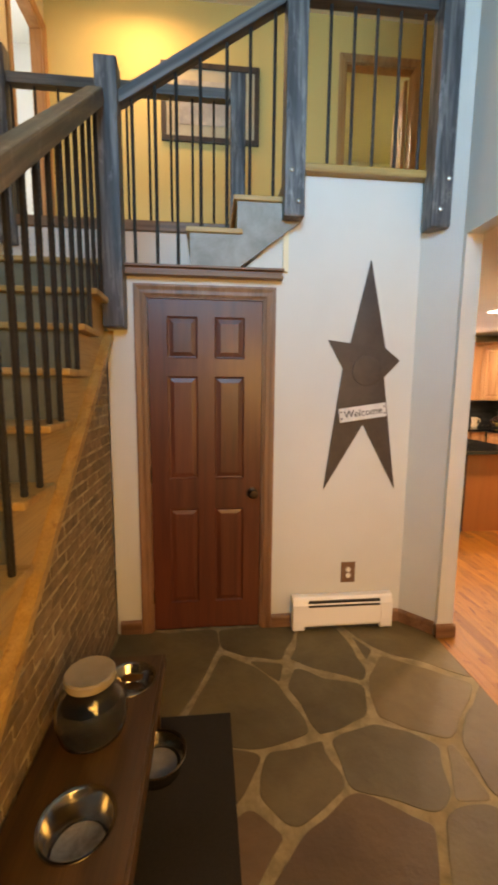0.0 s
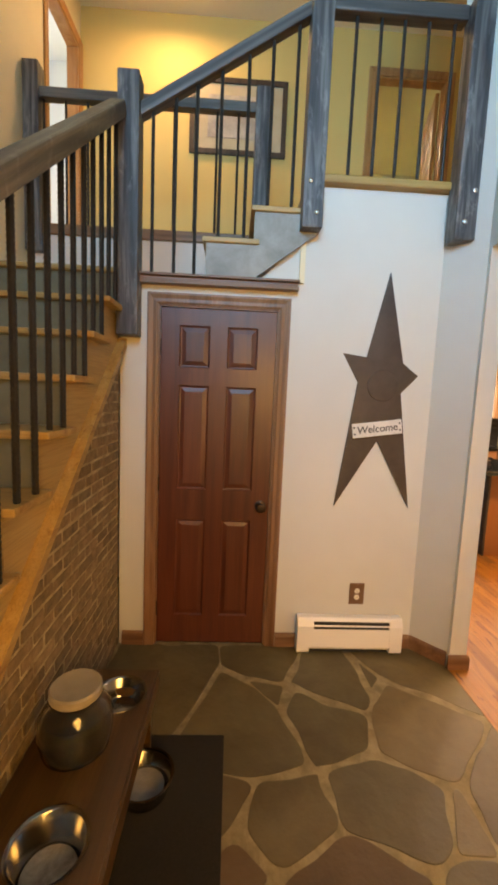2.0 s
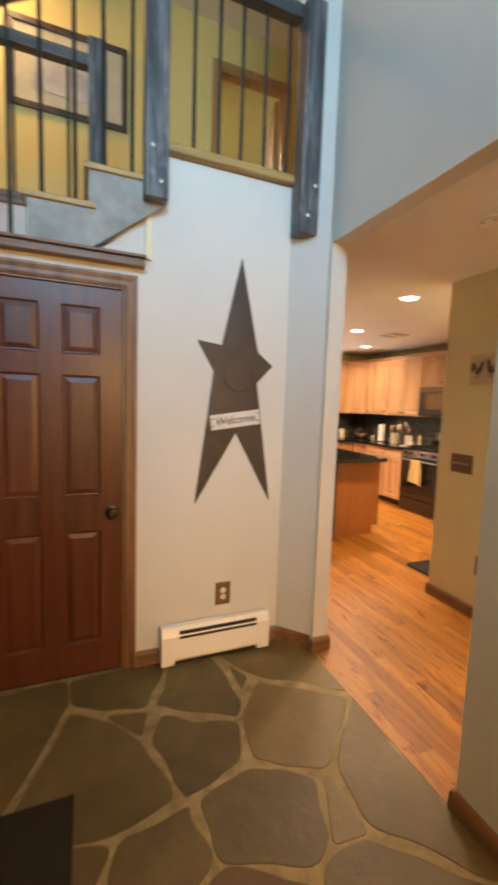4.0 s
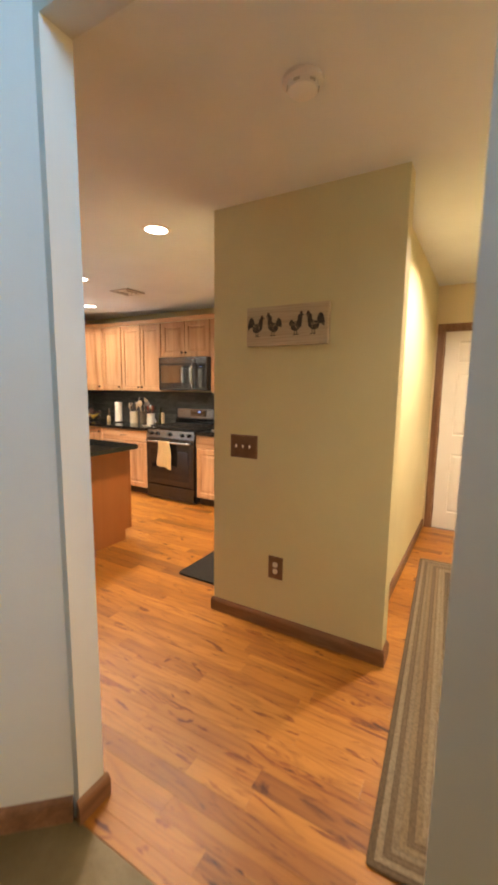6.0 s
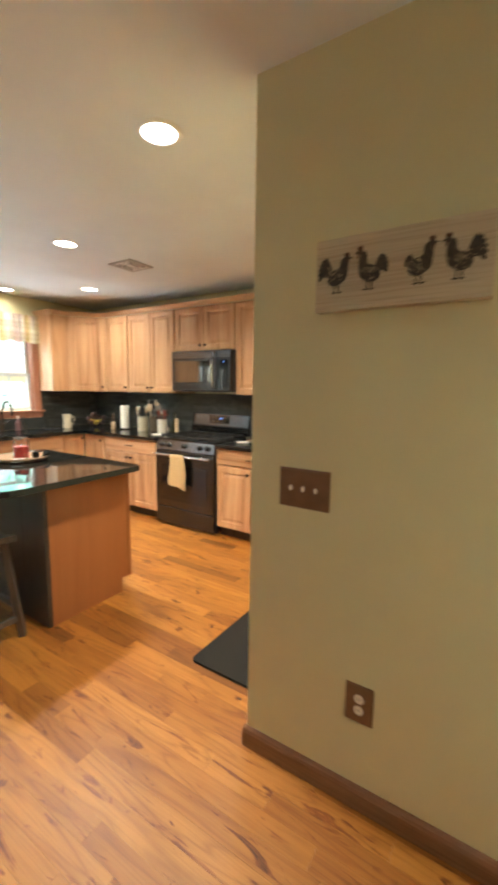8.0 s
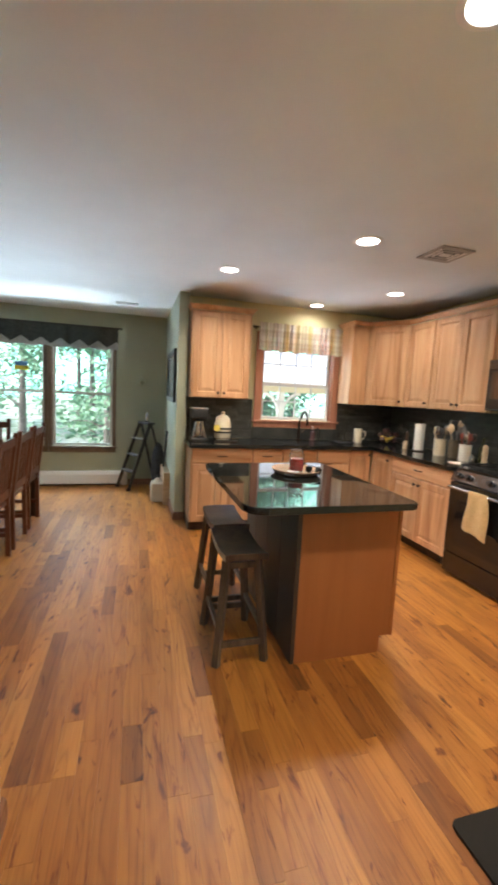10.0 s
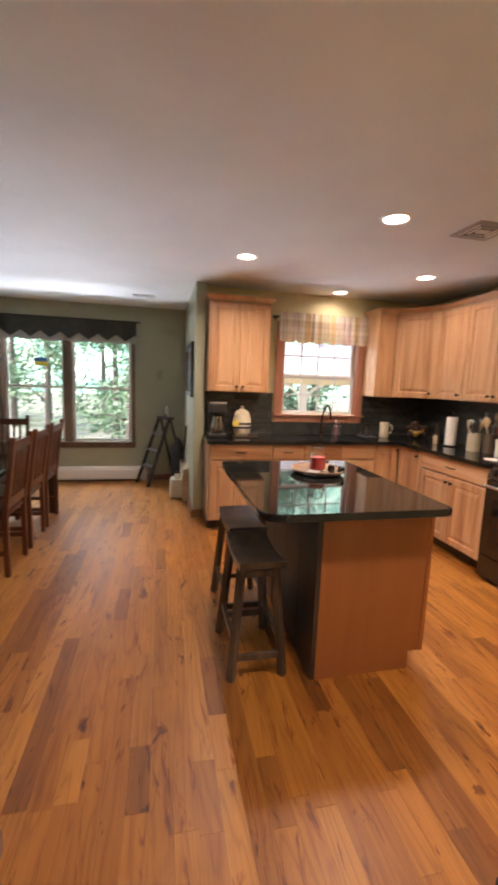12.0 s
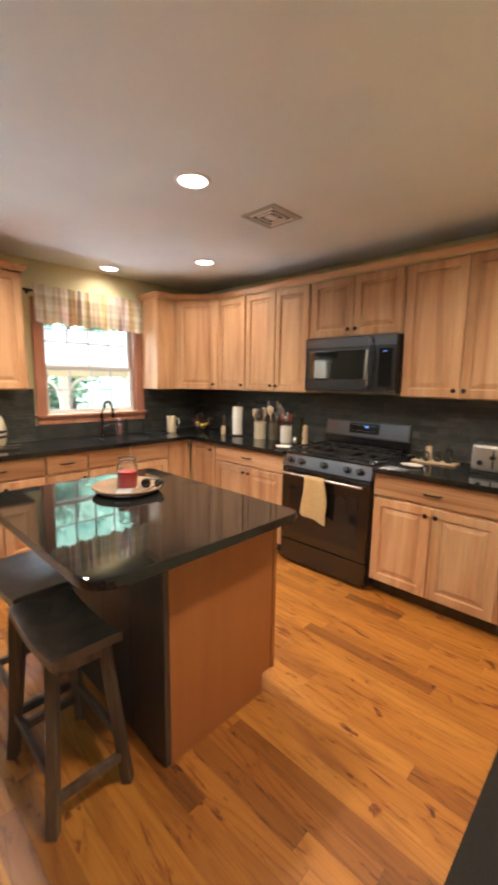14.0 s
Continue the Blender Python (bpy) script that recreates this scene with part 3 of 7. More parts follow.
def six_panel(name, w, h, m, mat, label, knob=None, knob_mat=BRONZE, hinges=()):
    """A six-panel door in local x and z that faces -y, set by m; knob is the local x of its handle."""
    at = m @ Vector((w / 2, 0.02, 0))
    d = thing(name, at, label, "door", kind="structure")
    bm = bmesh.new()
    sx = 0.105 if w < 0.8 else 0.12
    mid = 0.10
    pw = (w - 2 * sx - mid) / 2
    rows = [(0.175, 0.61), (0.972, 0.615), (1.69, h - 1.69 - 0.095)]
    rails = [(0, 0.175), (0.785, 0.972), (1.587, 1.69), (h - 0.095, h)]
    for x0, x1 in ((0, sx), (sx + pw, sx + pw + mid), (w - sx, w)):
        block(bm, x0, x1, 0, 0.035, 0, h, m=m)
    for z0, z1 in rails:
        for x0 in (sx, sx + pw + mid):
            block(bm, x0, x0 + pw, 0, 0.035, z0, z1, m=m)
    slab = part("door_slab", bm, mat, d)
    for z0, ph in rows:
        for x0 in (sx, sx + pw + mid):
            b2 = bmesh.new()
            rings_panel(b2, pw, ph, [(0.0, 0.001), (0.007, 0.009), (0.012, 0.010), (0.034, 0.0045), (0.037, 0.004)], 0.030, m, x0, z0)
            part("door_panel", b2, mat, d)
    if knob is not None:
        b2 = bmesh.new()
        lathe(b2, [(0, 0), (0.030, 0.0), (0.031, 0.006), (0.014, 0.012), (0.012, 0.034), (0.026, 0.046), (0.030, 0.058), (0.024, 0.070), (0, 0.074)], (0, 0, 0), 20, m @ pose(knob, 0, 0.885, 90, 0, 0))
        part("door_knob", b2, knob_mat, d, "dark bronze round knob", True)
    for hx, hz in hinges:
        b2 = bmesh.new()
        lathe(b2, [(0, -0.045), (0.007, -0.045), (0.007, 0.045), (0, 0.045)], (0, 0, 0), 10, m @ pose(hx, -0.006, hz))
        part("hinge", b2, BRONZE, d, "dark bronze hinge", True)
    return d


def casing(name, w, h, m, mat, label, width=0.062):
    """Door trim round an opening w by h in local x and z, standing proud of the wall at y = 0."""
    c = thing(name, m @ Vector((w / 2, 0, 0)), label, "door frame", kind="structure")
    prof = [(0.0, 0.010), (0.012, 0.014), (0.030, 0.012), (0.050, 0.018), (width, 0.018)]
    for nm, a, b in (("side_trim", 0, 1), ("head_trim", 1, 2), ("side_trim", 2, 3)):
        corners = [((0, 0), (-1, 0)), ((0, h), (-1, 1)), ((w, h), (1, 1)), ((w, 0), (1, 0))]
        bm = bmesh.new()
        rows = []
        for (x, z), (ox, oz) in (corners[a], corners[b]):
            front = [bm.verts.new((x + ox * s, -t, z + oz * s)) for s, t in prof]
            back = [bm.verts.new((x + ox * s, -0.0005, z + oz * s)) for s in (width, 0.0)]
            rows.append(front + back)
        n = len(rows[0])
        for i in range(n):
            bm.faces.new((rows[0][i], rows[0][(i + 1) % n], rows[1][(i + 1) % n], rows[1][i]))
        bm.faces.new(rows[0])
        bm.faces.new(rows[1][::-1])
        bmesh.ops.transform(bm, matrix=m, verts=bm.verts)
        part(nm, bm, mat, c)
    bm = bmesh.new()
    block(bm, -0.002, 0.010, 0.001, 0.105, 0, h, m=m)
    block(bm, w - 0.010, w + 0.002, 0.001, 0.105, 0, h, m=m)
    block(bm, 0.010, w - 0.010, 0.001, 0.105, h - 0.010, h + 0.002, m=m)
    part("jamb", bm, mat, c)
    return c


# closet door in the foyer
mf = pose(-0.207, 2.5, 0)
casing("door_frame_1", 0.684, 2.042, mf, TRIM_WOOD, "brown-stained moulded trim round the closet door")
six_panel("door_1", 0.660, 2.022, pose(-0.195, 2.515, 0.008), CHERRY, "closed red-brown six-panel wooden closet door", 0.612, BRONZE, ((-0.004, 0.22), (-0.004, 1.0), (-0.004, 1.80)))
# door in the closet wall, seen from the kitchen
mk = pose(1.655, 2.62, 0, 0, 0, 90)
casing("door_frame_2", 0.76, 2.042, mk, TRIM_WOOD, "brown-stained trim round the kitchen closet door")
six_panel("door_2", 0.736, 2.022, pose(1.640, 2.632, 0.008, 0, 0, 90), wood("cherry_kitchen", (0.12, 0.032, 0.013), (0.17, 0.047, 0.020), (0.22, 0.068, 0.030), "Z", 0.4, (0.95, 1.05), 10.0), "closed reddish six-panel wooden door by the kitchen", 0.670)
# white door at the end of the passage
mp = pose(5.33, 1.637, 0, 0, 0, -90)
casing("door_frame_3", 0.877, 2.013, mp, TRIM_WOOD, "brown-stained trim round the white door")
six_panel("door_3", 0.852, 1.995, pose(5.345, 1.625, 0.006, 0, 0, -90), WHITE_PAINT, "closed white-painted six-panel door with a stop", 0.79, STEEL, ((-0.004, 0.2), (-0.004, 1.0), (-0.004, 1.8)))
# upstairs doorways
casing("door_frame_4", 0.725, 4.78 - UP, pose(1.545, 4.51, UP), DOOR_ORANGE, "orange-brown wooden frame of an upstairs doorway", 0.075)
six_panel("door_4", 0.62, 2.0, pose(2.255, 4.63, UP + 0.006, 0, 0, 76), DOOR_ORANGE, "open orange-brown six-panel door upstairs", 0.56)
casing("door_frame_5", 0.66, 4.78 - UP, pose(-1.36, 3.78, UP, 0, 0, 90), DOOR_ORANGE, "orange-brown wooden frame at the head of the stairs", 0.075)

# ---- stairs and railings ----
RISE, RUN, LAND = 0.2, 0.223, 2.2
NOSE = 1.052
flight = thing("staircase", (-0.89, 0.42, 0), "pine staircase with grey-green risers and stringer", "stairs", kind="structure")
for k in range(1, 12):
    y, z = NOSE + RUN * (k - 5), RISE * k
    x1 = -0.38 if y < 2.2 else -0.425
    bm = bmesh.new()
    deep = RUN + 0.03 if k < 11 else 3.41 - y
    block(bm, -1.355, x1, y, y + deep, z - 0.028, z, 0.008)
    part("tread", bm, PINE_X, flight)
    bm = boxes((-1.355, -0.44, y + 0.028, y + 0.045, z - RISE + 0.001, z - 0.029))
    part("riser", bm, mottled("riser_green", (0.115, 0.115, 0.075), (0.19, 0.185, 0.125), 4, 0.6, 0.15) if k == 1 else bpy.data.materials["riser_green"], flight, "grey-green stained riser")
part("landing", boxes((-0.424, 0.62, 2.612, 3.41, LAND - 0.10, LAND)), PINE_X, flight)
bm = bmesh.new()
stair_line = []
for k in range(1, 11):
    y = NOSE + RUN * (k - 5) + 0.03
    stair_line += [(y, RISE * (k - 1)), (y, RISE * k - 0.029)]
stair_line = [(p[0], max(p[1], 0.0)) for p in stair_line] + [(2.495, RISE * 10 - 0.029), (2.495, 0.0)]
slab_yz(bm, stair_line, -0.50, -0.432)
part("stringer", bm, STRINGER, flight)
# trim between stringer and brick
SLOPE = 0.817


def trim_z(y):
    return 1.80 + (y - 2.5) * SLOPE


bm = bmesh.new()
slab_yz(bm, [(0.50, trim_z(0.50)), (2.497, trim_z(2.497)), (2.497, trim_z(2.497) + 0.045), (0.50, trim_z(0.50) + 0.045)], -0.4315, -0.384)
part("skirt_trim", bm, PINE, flight, "sloping knotty pine trim board")
# upper flight
for i, (x, z) in enumerate(((0.03, 2.40), (0.29, 2.575))):
    part("tread", boxes((x, x + 0.31, 2.44, 3.41, z - 0.028, z), bevel=0.007), PINE_X, flight)
    part("riser", boxes((x + 0.028, x + 0.045, 2.462, 3.41, z - 0.175, z - 0.029)), bpy.data.materials["riser_green"], flight)
part("riser", boxes((0.585, 0.60, 2.47, 3.41, 2.576, 2.72)), bpy.data.materials["riser_green"], flight)
bm = bmesh.new()
slab_xz(bm, [(0.05, 2.2), (0.325, 2.2), (0.665, 2.455), (0.665, 2.72), (0.57, 2.72), (0.57, 2.547), (0.31, 2.547), (0.31, 2.372), (0.05, 2.372)], 2.455, 2.497)
part("stringer", bm, GREY_STAIN, flight, "grey-stained sawtooth stringer")
part("trim", boxes((0.575, 0.605, 2.478, 2.4995, 2.192, 2.42)), CREAM_PAINT, flight)
structure("trim_ledge", boxes((-0.325, 0.575, 2.43, 2.4998, 2.182, 2.196), (-0.318, 0.568, 2.45, 2.4998, 2.160, 2.1815), (-0.322, 0.572, 2.44, 2.4998, 2.142, 2.1595), bevel=0.004), TRIM_LONG, "brown moulded ledge over the closet door")
structure("trim_floor_edge", boxes((0.672, 1.41, 2.452, 2.52, 2.722, 2.765), bevel=0.012), PINE_X, "pine nosing along the upstairs floor edge")
structure("trim_hall_edge", boxes((-1.355, 0.62, 3.385, 3.44, 2.70, 2.775), bevel=0.006), TRIM_LONG, "brown trim along the upstairs hall edge")
structure("wall_landing", boxes((-1.36, 0.62, 3.411, 3.428, 0.0, 2.70)), paint("landing_white", (0.80, 0.72, 0.66)), "off-white wall behind the stair landing")

POST = 0.112


def newel(x, y, z0, z1, label, bolts=()):
    p = thing("newel_post", (x, y, z0), label, "newel post", "newel posts")
    part("post", boxes((x - POST / 2, x + POST / 2, y - POST / 2, y + POST / 2, z0, z1), bevel=0.008), TIMBER, p)
    for bx, bz in bolts:
        bm = bmesh.new()
        lathe(bm, [(0, 0), (0.013, 0), (0.013, 0.004), (0.008, 0.008), (0, 0.009)], (0, 0, 0), 12, pose(x + bx, y - POST / 2, bz, 90, 0, 0))
        part("bolt", bm, STEEL, p, "shiny bolt head", True)
    return p


newel(-0.358, 2.44, 1.85, 3.16, "grey-brown weathered timber newel post on the stair wall")
newel(0.615, 2.44, 2.455, 3.95, "blue-grey weathered timber post bolted to the wall", ((-0.02, 2.685), (0.02, 2.53)))
newel(1.44, 2.42, 2.43, 3.61, "blue-grey weathered timber corner post bolted to the wall", ((0.03, 2.68), (-0.01, 2.52)))
newel(0.375, 3.40, UP, 3.80, "dark weathered timber post by the upstairs hall")
newel(-1.30, 3.40, 2.56, 3.86, "dark weathered timber post against the stair wall")


def rail(name, a, b, mat, label, bars, foot, w=0.075, h=0.072, r=0.0095, twist=False):
    """A timber handrail from a to b with iron bars that stand on foot(point)."""
    a, b = Vector(a), Vector(b)
    t = thing(name, (a + b) / 2, label, "railing", "stair railings")
    bm = bmesh.new()
    beam(bm, a, b, w, h, 0.010)
    part("handrail", bm, mat, t)
    for k in bars:
        p = a.lerp(b, k)
        z = foot(p)
        bm = bmesh.new()
        if twist:
            ribs = max(4, int((p.z - z) / 0.018))
            tube(bm, [(p.x, p.y, z + (p.z - z) * i / (2 * ribs)) for i in range(2 * ribs + 1)], [r * (1.07 if i % 2 else 0.92) for i in range(2 * ribs + 1)], 7)
        else:
            tube(bm, [(p.x, p.y, z), (p.x, p.y, p.z)], r, 8)
        part("baluster", bm, IRON, t, "", True)
    return t


def tread_z(p):
    return RISE * math.floor((p.y - NOSE) / RUN + 5)


# flight rail falls towards the front door
ya, yb = 2.385, 0.25
rail("stair_railing", (-0.405, ya, 2.972), (-0.405, yb, 2.972 - (ya - yb) * 0.80), TIMBER_Y, "rough timber handrail with black iron bars on the stairs",
     [(ya - (NOSE + RUN * (k - 5) + f)) / (ya - yb) for k in range(2, 11) for f in (0.06, 0.175)], tread_z, 0.078, 0.070, 0.0115, True)
rail("stair_railing", (-0.335, 2.46, 2.986), (0.575, 2.46, 3.551), TIMBER_SLOPE, "sloping blue-grey timber handrail with iron bars",
     [0.10, 0.231, 0.353, 0.492, 0.646, 0.782, 0.925], lambda p: 2.196 if p.x < 0.04 else 2.40 if p.x < 0.3 else 2.575, 0.07, 0.060)
rail("hall_railing", (0.67, 2.46, 3.575), (1.385, 2.46, 3.575), TIMBER_X, "level blue-grey timber handrail with iron bars upstairs", [0.19, 0.373, 0.547, 0.729, 0.92], lambda p: 2.764)
rail("hall_railing", (-1.245, 3.40, 3.665), (0.32, 3.40, 3.665), TIMBER_X, "dark timber handrail along the upstairs hall", [0.012 + 0.101 * i for i in range(10)], lambda p: 2.775)


# ---- windows and the outdoors ----
def window(name, x0, x1, z0, z1, y, label, grid=(2, 2), frame_mat=TRIM_WOOD, sash_mat=None, trim=0.07, meet=None, lower=True):
    """A double-hung window in a wall that faces -y at y: trim, sill, two sashes with bars, panes."""
    sash_mat = sash_mat or frame_mat
    w = thing(name, ((x0 + x1) / 2, y, z0), label, "window", kind="structure")
    part("window_frame", boxes((x0 - trim, x0, y - 0.02, y - 0.0005, z0 - 0.005, z1 + trim), (x1, x1 + trim, y - 0.02, y - 0.0005, z0 - 0.005, z1 + trim), (x0, x1, y - 0.02, y - 0.0005, z1, z1 + trim),
        (x0, x0 + 0.012, y, y + 0.11, z0, z1), (x1 - 0.012, x1, y, y + 0.11, z0, z1), (x0 + 0.012, x1 - 0.012, y, y + 0.11, z1 - 0.012, z1), bevel=0.003), frame_mat, w)
    part("window_sill", boxes((x0 - trim - 0.02, x1 + trim + 0.02, y - 0.045, y + 0.11, z0 - 0.026, z0 - 0.004), (x0 - trim, x1 + trim, y - 0.018, y - 0.0005, z0 - 0.09, z0 - 0.027), bevel=0.004), frame_mat, w)
    meet = meet or (z0 + z1) / 2
    s = 0.034
    for i, (a, b) in enumerate(((z0, meet + 0.018), (meet - 0.018, z1 - 0.012))):
        yy = y + (0.045 if i == 0 else 0.078)
        xa, xb = x0 + 0.013, x1 - 0.013
        sash = part("sash", boxes((xa, xa + s, yy, yy + 0.03, a, b), (xb - s, xb, yy, yy + 0.03, a, b), (xa + s, xb - s, yy, yy + 0.03, a, a + s), (xa + s, xb - s, yy, yy + 0.03, b - s, b), bevel=0.002), sash_mat, w)
        nx, nz = grid
        for k in range(1, nx):
            xm = xa + s + (xb - xa - 2 * s) * k / nx
            part("muntin", boxes((xm - 0.006, xm + 0.006, yy + 0.006, yy + 0.024, a + s, b - s)), sash_mat, sash)
        for k in range(1, nz):
            zm = a + s + (b - a - 2 * s) * k / nz
            part("muntin", boxes((xa + s, xb - s, yy + 0.007, yy + 0.023, zm - 0.006, zm + 0.006)), sash_mat, sash)
        pane = part("pane", boxes((xa + s - 0.004, xb - s + 0.004, yy + 0.013, yy + 0.017, a + s - 0.004, b - s + 0.004)), PANE, sash)
        pane.visible_shadow = False
    return w


window("window_1", 3.46, 4.36, 1.13, 2.05, 6.75, "double-hung kitchen window over the sink in reddish trim", (4, 2), wood("window_red", (0.30, 0.12, 0.07), (0.38, 0.16, 0.095), (0.44, 0.21, 0.13), "Z", 0.45), material("sash_vinyl", (0.62, 0.60, 0.58), 0.4), 0.085, 1.545)
for i, (x0, x1) in enumerate(DW):
    window("window_%d" % (i + 2), x0, x1, 0.57, 2.10, 8.33, "tall double-hung dining room window facing woods", (1, 1), wood("window_brown", (0.10, 0.065, 0.04), (0.15, 0.10, 0.065), (0.20, 0.14, 0.09), "Z", 0.5) if i == 0 else bpy.data.materials["window_brown"], material("sash_pale", (0.55, 0.55, 0.50), 0.45) if i == 0 else bpy.data.materials["sash_pale"], 0.038, 1.31)


def leaf_material(name, a, b):
    m = material(name, a, 0.55)
    geo = m.node_tree.nodes.new("ShaderNodeNewGeometry")
    to(m, ramp(m, geo.outputs["Random Per Island"], [(0.0, a), (1.0, b)]), "Base Color")
    bs = m.node_tree.nodes["Principled BSDF"]
    bs.inputs["Transmission Weight"].default_value = 0.0
    bs.inputs["Subsurface Weight"].default_value = 0.0
    return m


LEAF = leaf_material("leaves", (0.11, 0.24, 0.14), (0.30, 0.48, 0.28))
BARK = mottled("bark", (0.12, 0.10, 0.085), (0.26, 0.23, 0.20), 14, 0.9, 0.8)


def tree(x, y, h, r, seed, leaves=1500, low=0.9):
    rnd = random.Random(seed)
    t = thing("tree", (x, y, -0.45), "leafy green woodland tree outside the window", "tree", "trees outside")
    bm = bmesh.new()
    lean = rnd.uniform(-0.3, 0.3)
    tube(bm, [(x + lean * k * k, y, -0.45 + h * k) for k in (0, 0.2, 0.4, 0.6, 0.8, 1.0)], [0.13 * (1 - 0.8 * k) for k in (0, 0.2, 0.4, 0.6, 0.8, 1.0)], 9)
    tips = []
    for i in range(13):
        k = rnd.uniform(0.10, 0.9)
        a, ln = rnd.uniform(0, 6.28), r * rnd.uniform(0.5, 1.0)
        p = Vector((x + lean * k * k, y, -0.45 + h * k))
        q = p + Vector((math.cos(a) * ln, math.sin(a) * ln, ln * rnd.uniform(0.0, 0.5)))
        tube(bm, [p, p.lerp(q, 0.5) + Vector((0, 0, 0.1)), q], [0.04, 0.025, 0.008], 6)
        tips.append((p, q))
    part("trunk", bm, BARK, t, "", True)
    verts, faces = [], []
    for i in range(leaves):
        p, q = rnd.choice(tips)
        c = p.lerp(q, rnd.uniform(0.25, 1.1)) + Vector((rnd.gauss(0, 0.32), rnd.gauss(0, 0.32), rnd.gauss(0, 0.26)))
        u = Vector((rnd.gauss(0, 1), rnd.gauss(0, 1), rnd.gauss(0, 0.6))).normalized()
        v = u.orthogonal().normalized()
        s = rnd.uniform(0.05, 0.11)
        n = len(verts)
        verts += [c - u * s - BASE[t], c + v * s * 0.45 - BASE[t], c + u * s - BASE[t], c - v * s * 0.45 - BASE[t]]
        faces.append((n, n + 1, n + 2, n + 3))
    me = bpy.data.meshes.new("crown")
    me.from_pydata([tuple(v) for v in verts], [], faces)
    me.materials.append(LEAF)
    crown = new("crown", me)
    crown.parent = t


for i, (x, y, h, r) in enumerate(((-1.4, 16.5, 6, 1.9), (0.55, 18.0, 7, 2.0), (1.35, 13.6, 6, 1.6), (-0.4, 22, 8, 2.4), (4.9, 21, 8, 2.5), (-3.2, 19, 7, 2.2), (8.5, 22, 8, 2.6), (-6, 23, 8, 2.6), (5.2, 13.0, 5, 1.7), (6.9, 14.5, 5, 1.8), (3.9, 15.5, 5, 1.9))):
    tree(x, y, h, r, i, 3200)

# far backdrop: emission stands in for daylight on the woods
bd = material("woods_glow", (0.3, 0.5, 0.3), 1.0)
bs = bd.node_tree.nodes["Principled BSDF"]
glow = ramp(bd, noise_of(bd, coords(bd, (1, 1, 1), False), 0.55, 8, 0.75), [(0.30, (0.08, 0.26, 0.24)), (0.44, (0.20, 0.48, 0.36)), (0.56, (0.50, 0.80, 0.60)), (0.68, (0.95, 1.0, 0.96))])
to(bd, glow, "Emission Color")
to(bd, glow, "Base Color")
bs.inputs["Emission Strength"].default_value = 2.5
structure("backdrop", boxes((-40, 45, 55, 55.3, -0.5, 24)), bd, "flat backdrop of green woods made bright by its own glow")
# covered porch beyond the kitchen window
porch = thing("porch", (4.6, 9.6, -0.45), "white-painted covered porch with posts and low arches", "porch", kind="structure")
for px in (3.35, 4.75, 6.15, 7.55):
    part("porch_post", boxes((px - 0.06, px + 0.06, 9.55, 9.67, -0.44, 1.475), bevel=0.006), WHITE_PAINT, porch)
    for sgn in (-1, 1):
        bm = bmesh.new()
        tube(bm, [(px + sgn * (0.06 + 0.34 * (1 - math.cos(a))), 9.61, 1.12 + 0.34 * math.sin(a)) for a in (0, 0.4, 0.8, 1.2, 1.55)], 0.03, 8)
        part("bracket", bm, WHITE_PAINT, porch)
part("beam", boxes((2.4, 8.6, 9.53, 9.69, 1.476, 1.62), bevel=0.006), CREAM_PAINT, porch)
bm = bmesh.new()
slab_yz(bm, [(9.45, 1.625), (11.6, 2.40), (11.6, 2.44), (9.45, 1.665)], 2.2, 8.8)
part("roof", bm, WHITE_PAINT, porch)
part("rail", boxes((2.4, 8.6, 9.57, 9.65, 0.86, 0.93), bevel=0.006), WHITE_PAINT, porch)
part("deck", boxes((2.4, 8.6, 7.2, 9.75, -0.44, 0.40)), LIGHT_WOOD, porch)


# ---- cabinets ----
def knob(parent, m, x, z):
    bm = bmesh.new()
    lathe(bm, [(0, 0), (0.007, 0), (0.006, 0.010), (0.014, 0.017), (0.0155, 0.024), (0.011, 0.030), (0, 0.031)], (0, 0, 0), 14, m @ pose(x, 0, z, 90, 0, 0))
    part("knob", bm, BRONZE, parent, "dark bronze knob", True)


def pull(parent, m, x, z):
    bm = bmesh.new()
    tube(bm, [m @ Vector(p) for p in ((x - 0.048, 0.0, z), (x - 0.046, -0.018, z), (x - 0.02, -0.025, z), (x + 0.02, -0.025, z), (x + 0.046, -0.018, z), (x + 0.048, 0.0, z))], 0.0055, 8)
    part("pull", bm, BRONZE, parent, "dark bronze bar pull", True)


def cabinet(m, w, z0, h, depth, fronts, label, group, toe=False, grain=HICKORY_LONG):
    """A cabinet in local x (width) and z whose doors face -y at y = 0. fronts: (kind, x, z, width, height, knob x, knob z)."""
    c = thing("cabinet", m @ Vector((w / 2, depth / 2, 0.0 if toe else z0)), label, "cabinet", group)
    bm = bmesh.new()
    block(bm, 0.0005, w - 0.0005, 0.0215, depth, z0, z0 + h, 0.0, m)
    part("body", bm, HICKORY, c)
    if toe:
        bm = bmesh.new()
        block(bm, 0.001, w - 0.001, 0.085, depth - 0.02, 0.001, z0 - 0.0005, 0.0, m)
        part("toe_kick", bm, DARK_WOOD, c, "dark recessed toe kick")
    for kind, x, z, fw, fh, kx, kz in fronts:
        bm = bmesh.new()
        rings_panel(bm, fw, fh, RAISED if kind == "door" else DRAWER, 0.021, m, x, z)
        f = part("door" if kind == "door" else "drawer_front", bm, HICKORY if kind == "door" else grain, c)
        if kind == "door":
            knob(f, m, kx, kz)
        elif kx is not None:
            pull(f, m, kx, kz)
    return c


G = 0.0065


